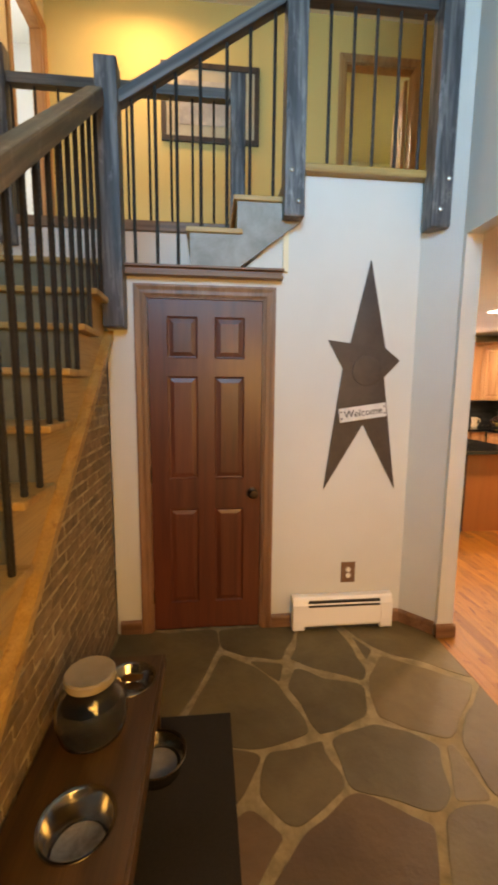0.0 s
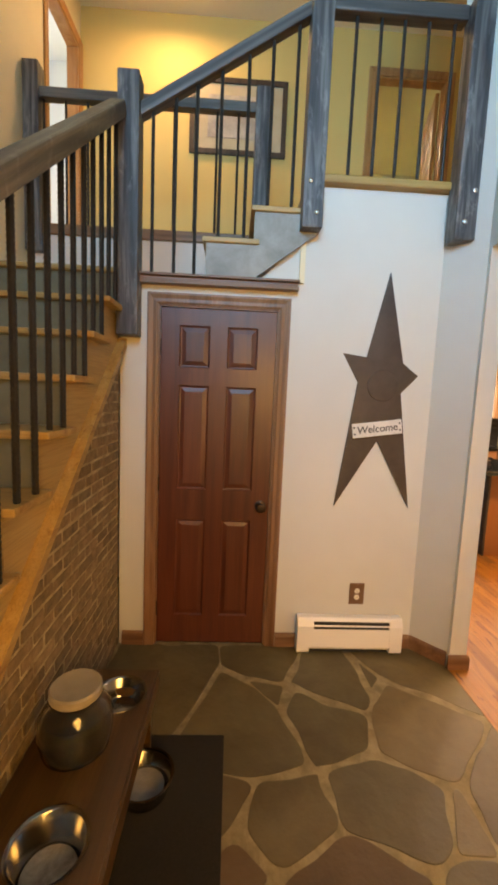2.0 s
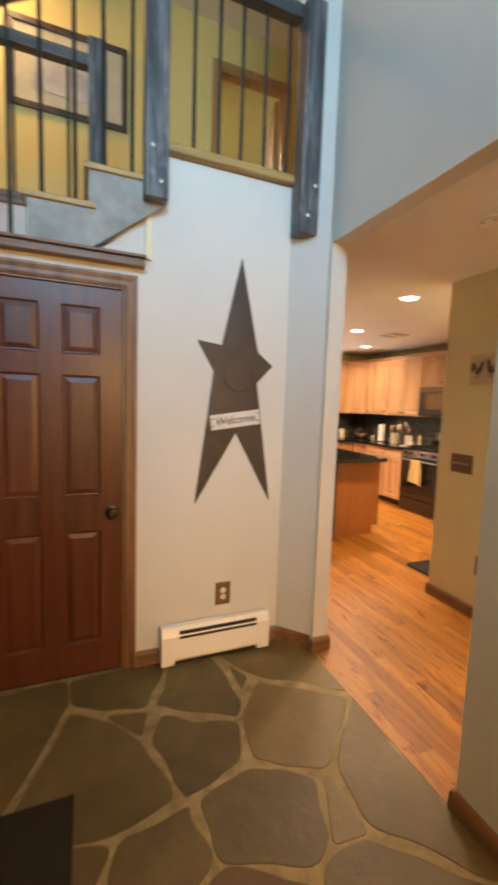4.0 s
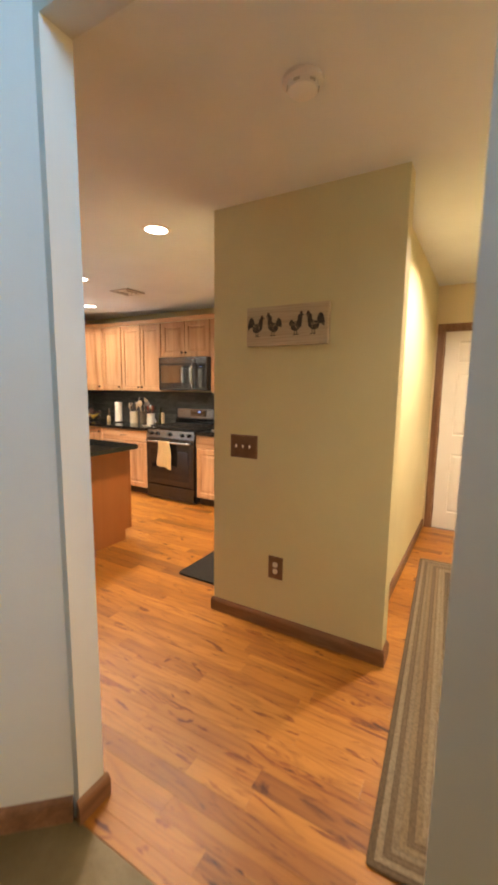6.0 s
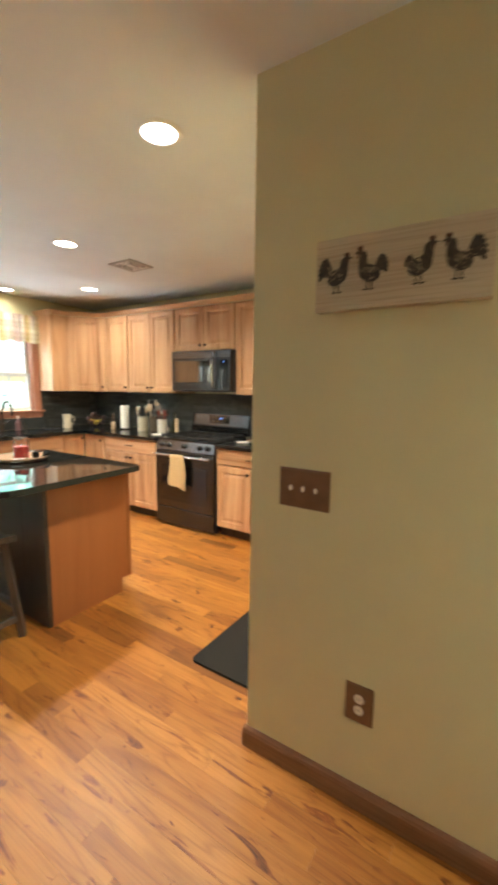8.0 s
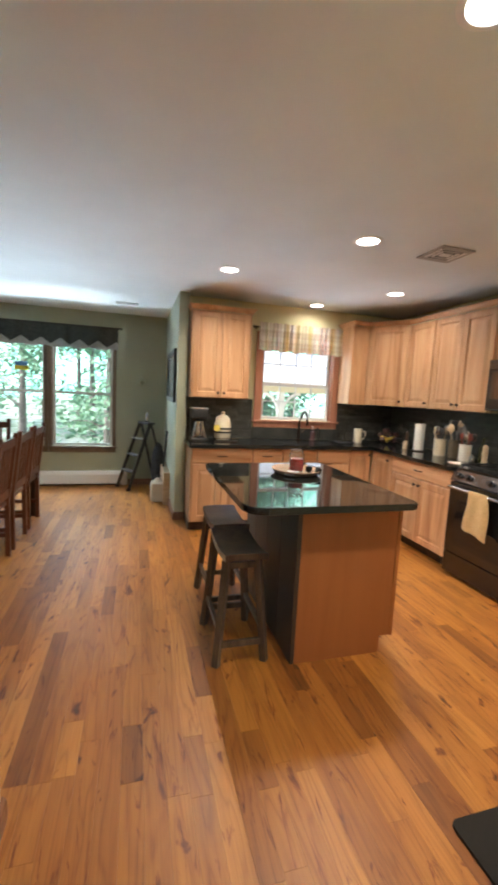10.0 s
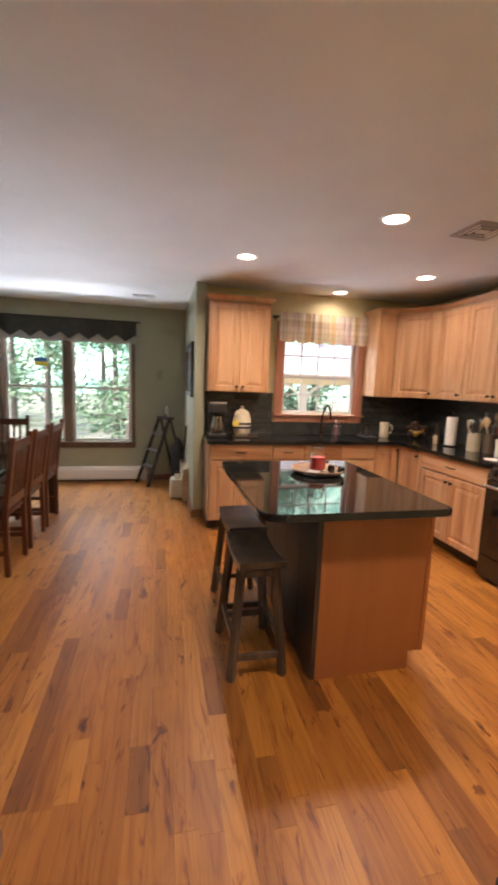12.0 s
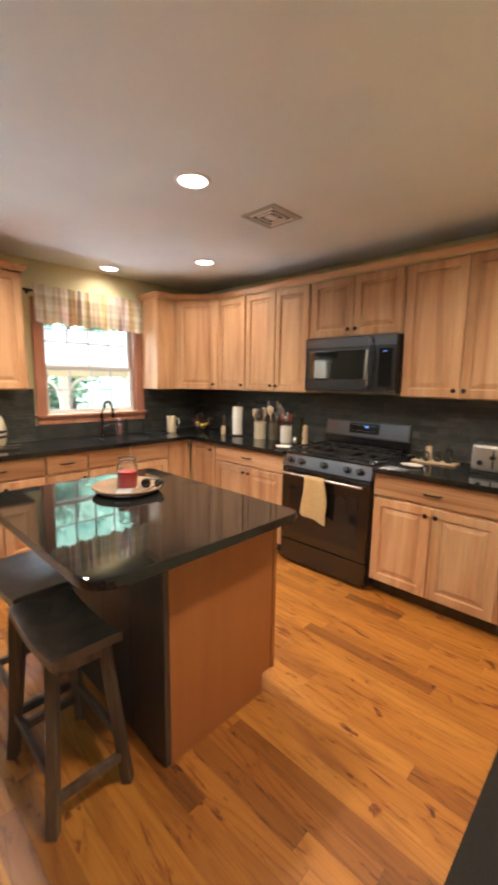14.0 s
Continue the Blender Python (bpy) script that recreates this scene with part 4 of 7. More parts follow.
def pair(w, z0, h, top=False):
    """Two doors with knobs at the inner lower (or upper) corners."""
    half = (w - 3 * G) / 2 - 0.008
    kz = z0 + h - 0.055 if top else z0 + 0.055
    return [("door", G + 0.008, z0 + G, half, h - 2 * G, G + half - 0.020, kz), ("door", 2 * G + 0.008 + half, z0 + G, half, h - 2 * G, 2 * G + half + 0.036, kz)]


def single(w, z0, h, right=True, top=False):
    kz = z0 + h - 0.055 if top else z0 + 0.055
    return [("door", G, z0 + G, w - 2 * G, h - 2 * G, w - 0.035 if right else 0.035, kz)]


def base_fronts(w, two=True):
    f = [("drawer", 0.008, 0.715, w - 0.016, 0.148, w / 2, 0.785)]
    return f + (pair(w, 0.105, 0.60, True) if two else single(w, 0.105, 0.60, True, True))


UZ, UH = 1.36, 0.885
YN, XE = 6.42, 4.91
WALLN, WALLE = 6.748, 5.238
US, BS = "upper cabinets", "base cabinets"


def east(y, x=XE):
    return pose(x, y, 0, 0, 0, -90)


# uppers
cabinet(pose(2.60, YN, 0), 0.625, UZ, UH, WALLN - YN, pair(0.625, UZ, UH), "light hickory wall cabinet with two raised-panel doors", US)
cabinet(pose(4.425, YN, 0), 0.205, UZ, UH, WALLN - YN, [], "narrow plain hickory wall cabinet by the window", US)
diag = thing("cabinet", (4.95, 6.45, UZ), "hickory corner wall cabinet with one angled door", "cabinet", US)
bm = bmesh.new()
prism(bm, [(4.632, 6.437), (4.930, 6.092), (WALLE, 6.092), (WALLE, WALLN), (4.632, WALLN)], UZ, UZ + UH)
part("body", bm, HICKORY, diag)
md = Matrix.Translation((4.631, 6.4135, 0)) @ pose(0, 0, 0, 0, 0, math.degrees(math.atan2(-0.32, 0.275)))
bm = bmesh.new()
rings_panel(bm, 0.415, UH - 0.008, RAISED, 0.020, md, 0.004, UZ + 0.004)
dd = part("door", bm, HICKORY, diag)
knob(dd, md, 0.38, UZ + 0.055)
cabinet(east(6.09), 0.385, UZ, UH, WALLE - XE, single(0.385, UZ, UH), "light hickory single-door wall cabinet", US)
cabinet(east(5.705), 0.745, UZ, UH, WALLE - XE, pair(0.745, UZ, UH), "light hickory wall cabinet with two tall doors", US)
cabinet(east(4.96), 0.785, 1.80, UZ + UH - 1.80, WALLE - XE, pair(0.785, 1.80, UZ + UH - 1.80), "short hickory cabinet over the microwave", US)
cabinet(east(4.175), 0.79, UZ, UH, WALLE - XE, pair(0.79, UZ, UH), "light hickory wall cabinet beside the microwave", US)
cabinet(east(3.385), 0.685, UZ, UH, WALLE - XE, pair(0.685, UZ, UH), "light hickory wall cabinet at the run's end", US)


def crown(name, pts, label):
    """A sloped crown moulding along cabinet tops; pts are plan corners with their outward offsets."""
    c = bmesh.new()
    prof = [(0.0, 0.0), (0.006, 0.0), (0.010, 0.012), (0.032, 0.036), (0.036, 0.048), (0.0, 0.048)]
    rows = [[c.verts.new((x + ox * d, y + oy * d, UZ + UH + 0.001 + z)) for d, z in prof] for (x, y), (ox, oy) in pts]
    for a, b in zip(rows, rows[1:]):
        for i in range(len(prof)):
            j = (i + 1) % len(prof)
            c.faces.new((a[i], a[j], b[j], b[i]))
    c.faces.new(rows[0])
    c.faces.new(rows[-1][::-1])
    return solid(name, c, HICKORY_FLAT, label, "moulding")


crown("crown_moulding", [((2.60, WALLN), (-1, 0)), ((2.60, YN), (-1, -1)), ((3.225, YN), (1, -1)), ((3.225, WALLN), (1, 0))], "light hickory crown moulding on the wall cabinet")
crown("crown_moulding", [((4.425, WALLN), (-1, 0)), ((4.425, YN), (-1, -1)), ((4.631, YN), (-0.45, -1)), ((XE, 6.09), (-1, -0.45)), ((XE, 2.70), (-1, 0))], "light hickory crown moulding along the cabinets")

# base units
YB, XB = 6.17, 4.62
ND, ED = WALLN - YB, WALLE - XB
cabinet(pose(2.592, YB, 0), 0.63, 0.10, 0.768, ND, base_fronts(0.63), "hickory base cabinet with drawer and two doors", BS, True)
cabinet(pose(3.222, YB, 0), 0.33, 0.10, 0.768, ND, base_fronts(0.33, False), "narrow hickory base cabinet with drawer", BS, True)
cabinet(pose(3.552, YB, 0), 0.80, 0.10, 0.768, ND, [("drawer", 0.008, 0.715, 0.385, 0.148, None, 0), ("drawer", 0.405, 0.715, 0.385, 0.148, None, 0)] + pair(0.80, 0.105, 0.60, True), "hickory sink cabinet with false drawer fronts", BS, True)
cabinet(pose(4.352, YB, 0), 0.266, 0.10, 0.768, ND, single(0.264, 0.105, 0.76, True, True), "hickory corner cabinet with a narrow door", BS, True)
cabinet(east(6.168, XB), 0.365, 0.10, 0.768, ED, [("door", 0.004, 0.109, 0.352, 0.752, 0.32, 0.80)], "hickory corner cabinet with a narrow door", BS, True)
cabinet(east(5.80, XB), 0.85, 0.10, 0.768, ED, base_fronts(0.85), "hickory base cabinet with wide drawer and doors", BS, True, HICKORY_FLAT)
cabinet(east(4.18, XB), 0.79, 0.10, 0.768, ED, base_fronts(0.79), "hickory base cabinet beside the range", BS, True, HICKORY_FLAT)
cabinet(east(3.388, XB), 0.686, 0.10, 0.768, ED, base_fronts(0.686), "hickory base cabinet at the run's end", BS, True, HICKORY_FLAT)


def rounded_outline(pts, radii, steps=6):
    out = []
    n = len(pts)
    for i in range(n):
        p, a, b = Vector(pts[i]), Vector(pts[i - 1]), Vector(pts[(i + 1) % n])
        r = radii[i]
        if r <= 0:
            out.append(tuple(p))
            continue
        u, v = (a - p).normalized(), (b - p).normalized()
        s, e = p + u * r, p + v * r
        for k in range(steps + 1):
            t = k / steps
            q = (1 - t) ** 2 * s + 2 * t * (1 - t) * p + t * t * e
            out.append(tuple(q))
    return out


def worktop(name, pts, radii, z0, z1, label):
    bm = bmesh.new()
    prism(bm, rounded_outline([Vector(p) for p in pts], radii), z0, z1)
    edges = [e for e in bm.edges if abs(e.verts[0].co.z - e.verts[1].co.z) < 1e-6]
    bmesh.ops.bevel(bm, geom=edges, offset=0.007, segments=3, affect="EDGES", profile=0.5)
    return solid(name, bm, GRANITE, label, "countertop")


ZT = 0.905
worktop("countertop", [(2.572, 6.13), (4.585, 6.13), (4.585, 4.955), (WALLE, 4.955), (WALLE, WALLN), (2.572, WALLN)], [0.02, 0, 0.01, 0, 0, 0], 0.8685, ZT, "polished black granite countertop along two walls")
worktop("countertop", [(4.585, 2.702), (WALLE, 2.702), (WALLE, 4.178), (4.585, 4.178)], [0, 0, 0, 0.01], 0.8685, ZT, "polished black granite countertop beside the range")

# backsplash of thin slate strips
def backsplash(name, length, m, seed):
    rnd = random.Random(seed)
    b = structure(name, (lambda bm: (block(bm, 0, length, 0.0, 0.004, 0.906, 1.358, m=m), bm)[-1])(bmesh.new()), SLATE_JOINT, "dark slate tile backsplash")
    z = 0.908
    while z < 1.345:
        h = min(rnd.choice((0.024, 0.032, 0.048)), 1.357 - z)
        x = rnd.uniform(-0.2, 0)
        while x < length:
            w = rnd.uniform(0.14, 0.32)
            a, e = max(x, 0.001), min(x + w - 0.002, length - 0.001)
            if e - a > 0.01:
                bm = bmesh.new()
                block(bm, a, e, -0.006 - rnd.uniform(0, 0.004), 0.0, z, z + h - 0.0015, m=m)
                part("slate_strip", bm, SLATE, b)
            x += w
        z += h


backsplash("backsplash_north", 0.76, pose(2.60, 6.7455, 0), 3)
backsplash("backsplash_north_east", 0.80, pose(4.44, 6.7455, 0), 4)
backsplash("backsplash_east", 4.03, pose(5.2355, 6.735, 0, 0, 0, -90), 5)
structure("backsplash_sill", boxes((3.36, 4.44, 6.740, 6.7485, 0.906, 1.036)), SLATE, "dark slate tiles under the window sill")

# ---- island ----
island = thing("kitchen_island", (3.17, 4.55, 0), "orange-brown kitchen island with a dark panelled side", "kitchen island")
part("body", boxes((2.892, 3.455, 4.092, 5.02, 0.10, 0.8675)), HICKORY, island)
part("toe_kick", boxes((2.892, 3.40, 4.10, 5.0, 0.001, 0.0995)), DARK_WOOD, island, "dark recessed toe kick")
bm = bmesh.new()
slab_xz(bm, [(2.893, 0.001), (3.405, 0.001), (3.405, 0.10), (3.462, 0.10), (3.462, 0.8675), (2.893, 0.8675)], 4.072, 4.0915)
part("end_panel", bm, ISLAND_WOOD, island, "plain orange-brown end panel")
part("corner_stile", boxes((3.4625, 3.484, 4.066, 4.0905, 0.10, 0.8675), bevel=0.003), ISLAND_WOOD, island)
for i in range(4):
    y0 = 4.0715 + i * 0.2385
    part("side_board", boxes((2.868, 2.8918, y0, y0 + 0.237, 0.001, 0.8675), bevel=0.003), DARK_WOOD, island, "dark vertical board")
for i in range(2):
    mi = pose(3.477, 4.10 + i * 0.46, 0, 0, 0, 90)
    bm = bmesh.new()
    rings_panel(bm, 0.455, 0.735, RAISED, 0.0215, mi, 0.0, 0.12)
    f = part("door", bm, HICKORY, island)
    knob(f, mi, 0.42 if i == 0 else 0.035, 0.80)
worktop("island_top", [(2.555, 3.945), (3.490, 3.945), (3.490, 5.125), (2.555, 5.125)], [0.11, 0.04, 0.04, 0.04], 0.8685, ZT, "polished black granite island top with rounded corners")


# ---- stools ----
def stool(x, y, label):
    s = thing("bar_stool", (x, y, 0), label, "stool", "stools at the island")
    bm = bmesh.new()
    nx, ny, W, L = 8, 12, 0.115, 0.215
    top = [[bm.verts.new((x + 0.008 + W * (2 * i / nx - 1), y + L * (2 * j / ny - 1), 0.588 + 0.026 * (2 * j / ny - 1) ** 2 - 0.004 * (2 * i / nx - 1) ** 4)) for j in range(ny + 1)] for i in range(nx + 1)]
    bot = [[bm.verts.new((v.co.x, v.co.y, v.co.z - 0.034)) for v in row] for row in top]
    for i in range(nx):
        for j in range(ny):
            bm.faces.new((top[i][j], top[i + 1][j], top[i + 1][j + 1], top[i][j + 1]))
            bm.faces.new((bot[i][j], bot[i][j + 1], bot[i + 1][j + 1], bot[i + 1][j]))
    for j in range(ny):
        bm.faces.new((top[0][j], top[0][j + 1], bot[0][j + 1], bot[0][j]))
        bm.faces.new((top[nx][j + 1], top[nx][j], bot[nx][j], bot[nx][j + 1]))
    for i in range(nx):
        bm.faces.new((top[i + 1][0], top[i][0], bot[i][0], bot[i + 1][0]))
        bm.faces.new((top[i][ny], top[i + 1][ny], bot[i + 1][ny], bot[i][ny]))
    part("seat", bm, STOOL_WOOD, s, "dark saddle seat", True)
    legs = {}
    for sx in (-1, 1):
        for sy in (-1, 1):
            a, b = Vector((x + sx * 0.132, y + sy * 0.20, 0.001)), Vector((x + sx * 0.085, y + sy * 0.150, 0.565))
            legs[sx, sy] = (a, b)
            bm = bmesh.new()
            beam(bm, a, b, 0.036, 0.036, 0.003)
            part("leg", bm, STOOL_WOOD, s)
    for (p, q), k in ((((-1, -1), (1, -1)), 0.20), (((-1, 1), (1, 1)), 0.20), (((-1, -1), (-1, 1)), 0.33), (((1, -1), (1, 1)), 0.33), (((-1, -1), (1, -1)), 0.94), (((-1, 1), (1, 1)), 0.94)):
        bm = bmesh.new()
        beam(bm, legs[p][0].lerp(legs[p][1], k), legs[q][0].lerp(legs[q][1], k), 0.02, 0.034, 0.002)
        part("stretcher", bm, STOOL_WOOD, s)
    return s


stool(2.612, 4.335, "dark wooden saddle stool tucked under the island top")
stool(2.640, 4.805, "dark wooden saddle stool beside the island")


# ---- things of the foyer ----
STAR_BLACK = mottled("star_brown", (0.038, 0.026, 0.022), (0.060, 0.042, 0.035), 8, 0.5, 0.15)


def star():
    s = thing("wall_star", (1.09, 2.48, 0.91), "large dark brown elongated barn star hung on the wall", "wall decoration")
    tips = [(1.10, 2.278), (1.212, 1.775), (1.307, 1.703), (1.212, 1.600), (1.315, 0.912), (1.092, 1.315), (0.858, 0.910), (0.953, 1.655), (0.858, 1.817), (0.996, 1.800)]
    bm = bmesh.new()
    rim = [bm.verts.new((x, 2.4985, z)) for x, z in tips]
    edge = [bm.verts.new((x, 2.487, z)) for x, z in tips]
    mid = bm.verts.new((1.09, 2.4835, 1.64))
    for i in range(10):
        j = (i + 1) % 10
        bm.faces.new((rim[i], rim[j], edge[j], edge[i]))
        bm.faces.new((edge[i], edge[j], mid))
    bm.faces.new(rim[::-1])
    part("star", bm, STAR_BLACK, s)
    part("disc", lathe(bmesh.new(), [(0, 0.0), (0.092, 0.0), (0.092, -0.003), (0.088, -0.005), (0.06, -0.006), (0, -0.006)], (0, 0, 0), 30, pose(1.10, 2.4835, 1.64, -90, 0, 0)), STAR_BLACK, s, "dark round disc")
    sign = part("sign", boxes((-0.147, 0.147, -0.006, 0.006, -0.042, 0.042), bevel=0.002, m=pose(1.08, 2.470, 1.388, 0, -8.2, 0)), mottled("whitewash", (0.62, 0.60, 0.56), (0.74, 0.72, 0.68), 12, 0.7), s, "white board lettered Welcome")
    cu = bpy.data.curves.new("lettering", "FONT")
    cu.body, cu.size, cu.align_x, cu.align_y, cu.extrude, cu.offset, cu.shear = "Welcome", 0.061, "CENTER", "CENTER", 0.0008, 0.0004, 0.10
    tmp = new("tmp_text", cu)
    me = bpy.data.meshes.new_from_object(tmp)
    bpy.data.objects.remove(tmp)
    me.transform(Matrix.Translation(-BASE[s]) @ pose(1.08, 2.4625, 1.388, 0, -8.2, 0) @ pose(0, 0, 0, 90, 0, 0))
    me.materials.clear()
    me.materials.append(BLACK_PLASTIC)
    ob = new("lettering", me)
    ob.parent = sign
    for bx in (-0.135, 0.135):
        for bz in (-0.02, 0.02):
            b2 = bmesh.new()
            lathe(b2, [(0, 0), (0.006, 0), (0.004, 0.003), (0, 0.004)], (0, 0, 0), 8, pose(1.08, 2.464, 1.388, 0, -8.2, 0) @ pose(bx, 0, bz, 90, 0, 0))
            part("nail", b2, BLACK_PLASTIC, sign)


star()


def outlet(name, m, gangs, label, switches=False):
    """A cover plate in local x and z facing -y."""
    w = 0.094 + 0.046 * (gangs - 1)
    o = thing(name, m @ Vector((0, 0, -0.06)), label, "switch plate" if switches else "outlet")
    bm = bmesh.new()
    rings_panel(bm, w, 0.138, [(0.0, -0.001), (0.004, -0.005), (0.010, -0.006)], -0.0005, m, -w / 2, -0.069)
    plate = part("plate", bm, PLATE_BROWN, o)
    for g in range(gangs):
        x = (g - (gangs - 1) / 2) * 0.046
        if switches:
            b2 = bmesh.new()
            block(b2, x - 0.0036, x + 0.0036, -0.019, -0.006, -0.004, 0.012, 0.002, m @ pose(0, 0, 0, 12, 0, 0))
            part("toggle", b2, CERAMIC, o, "white toggle")
        else:
            for z in (-0.02, 0.02):
                b2 = bmesh.new()
                lathe(b2, [(0, 0), (0.0165, 0), (0.0165, 0.002), (0, 0.0022)], (0, 0, 0), 14, m @ pose(x, -0.006, z, 90, 0, 0))
                rec = part("receptacle", b2, CERAMIC, o, "white receptacle")
                for sx in (-0.005, 0.005):
                    b3 = bmesh.new()
                    block(b3, x + sx - 0.001, x + sx + 0.001, -0.0088, -0.008, z - 0.002, z + 0.006, m=m)
                    part("slot", b3, BLACK_PLASTIC, rec)
    return o


outlet("wall_outlet", pose(1.043, 2.5, 0.352), 1, "white duplex outlet in a brown plate on the wall")
outlet("wall_outlet", pose(2.86, 2.232, 0.388, 0, 0, -90), 1, "white duplex outlet in a brown plate on the wall end")
outlet("light_switch", pose(2.86, 2.458, 1.092, 0, 0, -90), 3, "brown triple switch plate with white toggles", True)


def heater(name, x0, x1, y, h, label, slots=True):
    t = thing(name, ((x0 + x1) / 2, y - 0.03, 0), label, "baseboard heater")
    bm = bmesh.new()
    slab_yz(bm, [(y - 0.001, 0.03), (y - 0.058, 0.03), (y - 0.066, 0.045), (y - 0.066, h - 0.045), (y - 0.050, h - 0.010), (y - 0.042, h), (y - 0.001, h)], x0 + 0.012, x1 - 0.012)
    part("cover", bm, WHITE_METAL, t)
    for xa, xb in ((x0, x0 + 0.075), (x1 - 0.075, x1)):
        bm = bmesh.new()
        slab_yz(bm, [(y - 0.0015, 0.008), (y - 0.062, 0.008), (y - 0.069, 0.02), (y - 0.069, h - 0.044), (y - 0.052, h - 0.008), (y - 0.043, h + 0.002), (y - 0.0015, h + 0.002)], xa, xb)
        part("end_cap", bm, WHITE_METAL, t)
    if slots:
        for i, zz in enumerate((h - 0.026, h - 0.052)):
            part("vent_slot", boxes((x0 + 0.10, x1 - 0.085, y - 0.0675 + i * -0.001, y - 0.050, zz - 0.007, zz + 0.007)), BLACK_PLASTIC, t, "dark vent slot")
    # black strip in place of the shade below the cover
    part("fin_shadow_gap", boxes((x0 + 0.08, x1 - 0.08, y - 0.050, y - 0.01, 0.009, 0.0295)), BLACK_PLASTIC, t, "black strip standing in for shade under the cover")


heater("baseboard_heater", 0.670, 1.318, 2.484, 0.222, "short white metal baseboard heater under the outlet")
heater("baseboard_heater", -2.3, 1.95, 8.329, 0.21, "long white baseboard heater under dining windows", False)

# feeding bench
bench = thing("feeding_bench", (-0.24, 1.2, 0), "brown wooden pet feeding bench against the brick", "bench")
BZ = 0.35
HOLES = [(-0.215, 1.085, 0.100), (-0.175, 1.63, 0.100)]


def plank_with_holes(x0, x1, y0, y1, z0, z1, holes, mat, parent, name):
    """A board whose round holes go right through."""
    bm = bmesh.new()
    cuts = sorted(holes, key=lambda q: q[1])
    ya = y0
    for cx, cy, r in cuts:
        yb0, yb1 = cy - r - 0.02, cy + r + 0.02
        block(bm, x0, x1, ya, yb0, z0, z1)
        n = 32
        ring, sq = [], []
        for k in range(n):
            a = 2 * math.pi * k / n + math.pi / 4
            c, s = math.cos(a), math.sin(a)
            ring.append((cx + r * c, cy + r * s))
            t = max(abs(c), abs(s))
            ux, uy = c / t, s / t
            sq.append((cx + ux * (x1 - cx if ux > 0 else cx - x0), cy + uy * (yb1 - cy)))
        tops = [[bm.verts.new((*p, z)) for p in pts] for pts, z in ((ring, z1), (sq, z1), (ring, z0), (sq, z0))]
        for k in range(n):
            j = (k + 1) % n
            bm.faces.new((tops[0][k], tops[0][j], tops[1][j], tops[1][k]))
            bm.faces.new((tops[2][k], tops[2][j], tops[3][j], tops[3][k]))
            bm.faces.new((tops[0][k], tops[0][j], tops[2][j], tops[2][k]))
            bm.faces.new((tops[1][k], tops[1][j], tops[3][j], tops[3][k]))
        ya = yb1
    block(bm, x0, x1, ya, y1, z0, z1)
    bmesh.ops.remove_doubles(bm, verts=bm.verts, dist=0.0005)
    return part(name, bm, mat, parent)


plank_with_holes(-0.41, -0.062, 0.42, 1.775, BZ - 0.032, BZ, HOLES, BENCH_WOOD, bench, "top")
part("rim_board", boxes((-0.0615, -0.048, 0.42, 1.775, BZ - 0.07, BZ + 0.004), bevel=0.003), BENCH_WOOD, bench)
for yy in (0.44, 1.70):
    part("end_panel", boxes((-0.40, -0.07, yy, yy + 0.03, 0.001, BZ - 0.0325)), BENCH_WOOD, bench)


BOWL_STEEL = mottled("spun_steel", (0.30, 0.29, 0.27), (0.38, 0.36, 0.33), 30, 0.16, 0.02, 1.0)


def bowl(name, x, y, z, r, h, label):
    t = thing(name, (x, y, z - h), label, "pet bowl", "pet bowls")
    prof = [(0, 0.004), (r * 0.74, 0.004), (r * 0.80, 0.012), (r * 0.95, h - 0.004), (r * 0.99, h), (r * 1.07, h + 0.002), (r * 1.08, h - 0.002), (r * 1.0, h - 0.005), (r * 0.84, 0.006), (r * 0.78, 0.0), (0, 0.0)]
    part("bowl", turned(prof, (x, y, z - h), 36), BOWL_STEEL, t, "", True)
    return t


wb = bowl("pet_bowl", -0.215, 1.085, BZ + 0.005, 0.098, 0.095, "stainless steel pet bowl set in the bench")
part("kibble_dust", turned([(0, 0.0045), (0.068, 0.0045), (0.072, 0.009), (0.05, 0.010), (0, 0.009)], (-0.215, 1.085, BZ - 0.09), 24), mottled("pale_residue", (0.20, 0.17, 0.12), (0.52, 0.47, 0.38), 18, 0.35, 0.3), wb, "pale dried residue", True)
bowl("pet_bowl", -0.175, 1.63, BZ + 0.005, 0.096, 0.075, "stainless steel water bowl set in the bench")
solid("floor_mat", boxes((-0.20, 0.243, 0.55, 1.812, 0.001, 0.009), bevel=0.003), RUBBER, "black rubber feeding mat on the flagstones", "mat")
fb = bowl("pet_bowl", -0.062, 1.548, 0.085, 0.108, 0.075, "stainless steel pet bowl on the black mat")
bm = turned([(0, 0.001), (0.072, 0.001), (0.078, 0.02), (0, 0.02)], (-0.062, 1.548, 0.0135), 24)
part("kibble", bm, mottled("grey_water", (0.22, 0.21, 0.19), (0.32, 0.30, 0.27), 25, 0.5), fb, "dull grey contents")
jar = thing("treat_jar", (-0.255, 1.385, BZ), "rounded clear glass treat jar with a tan lid", "jar")
jp = [(k * 1.12, v * 0.98) for k, v in [(0, 0.003), (0.078, 0.003), (0.096, 0.02), (0.106, 0.075), (0.104, 0.13), (0.086, 0.168), (0.076, 0.182), (0.074, 0.20), (0.070, 0.20), (0.072, 0.182), (0.082, 0.166), (0.100, 0.13), (0.102, 0.075), (0.092, 0.022), (0.075, 0.007), (0, 0.007)]]
part("glass", turned(jp, (-0.255, 1.385, BZ), 36), GLASS, jar, "", True)
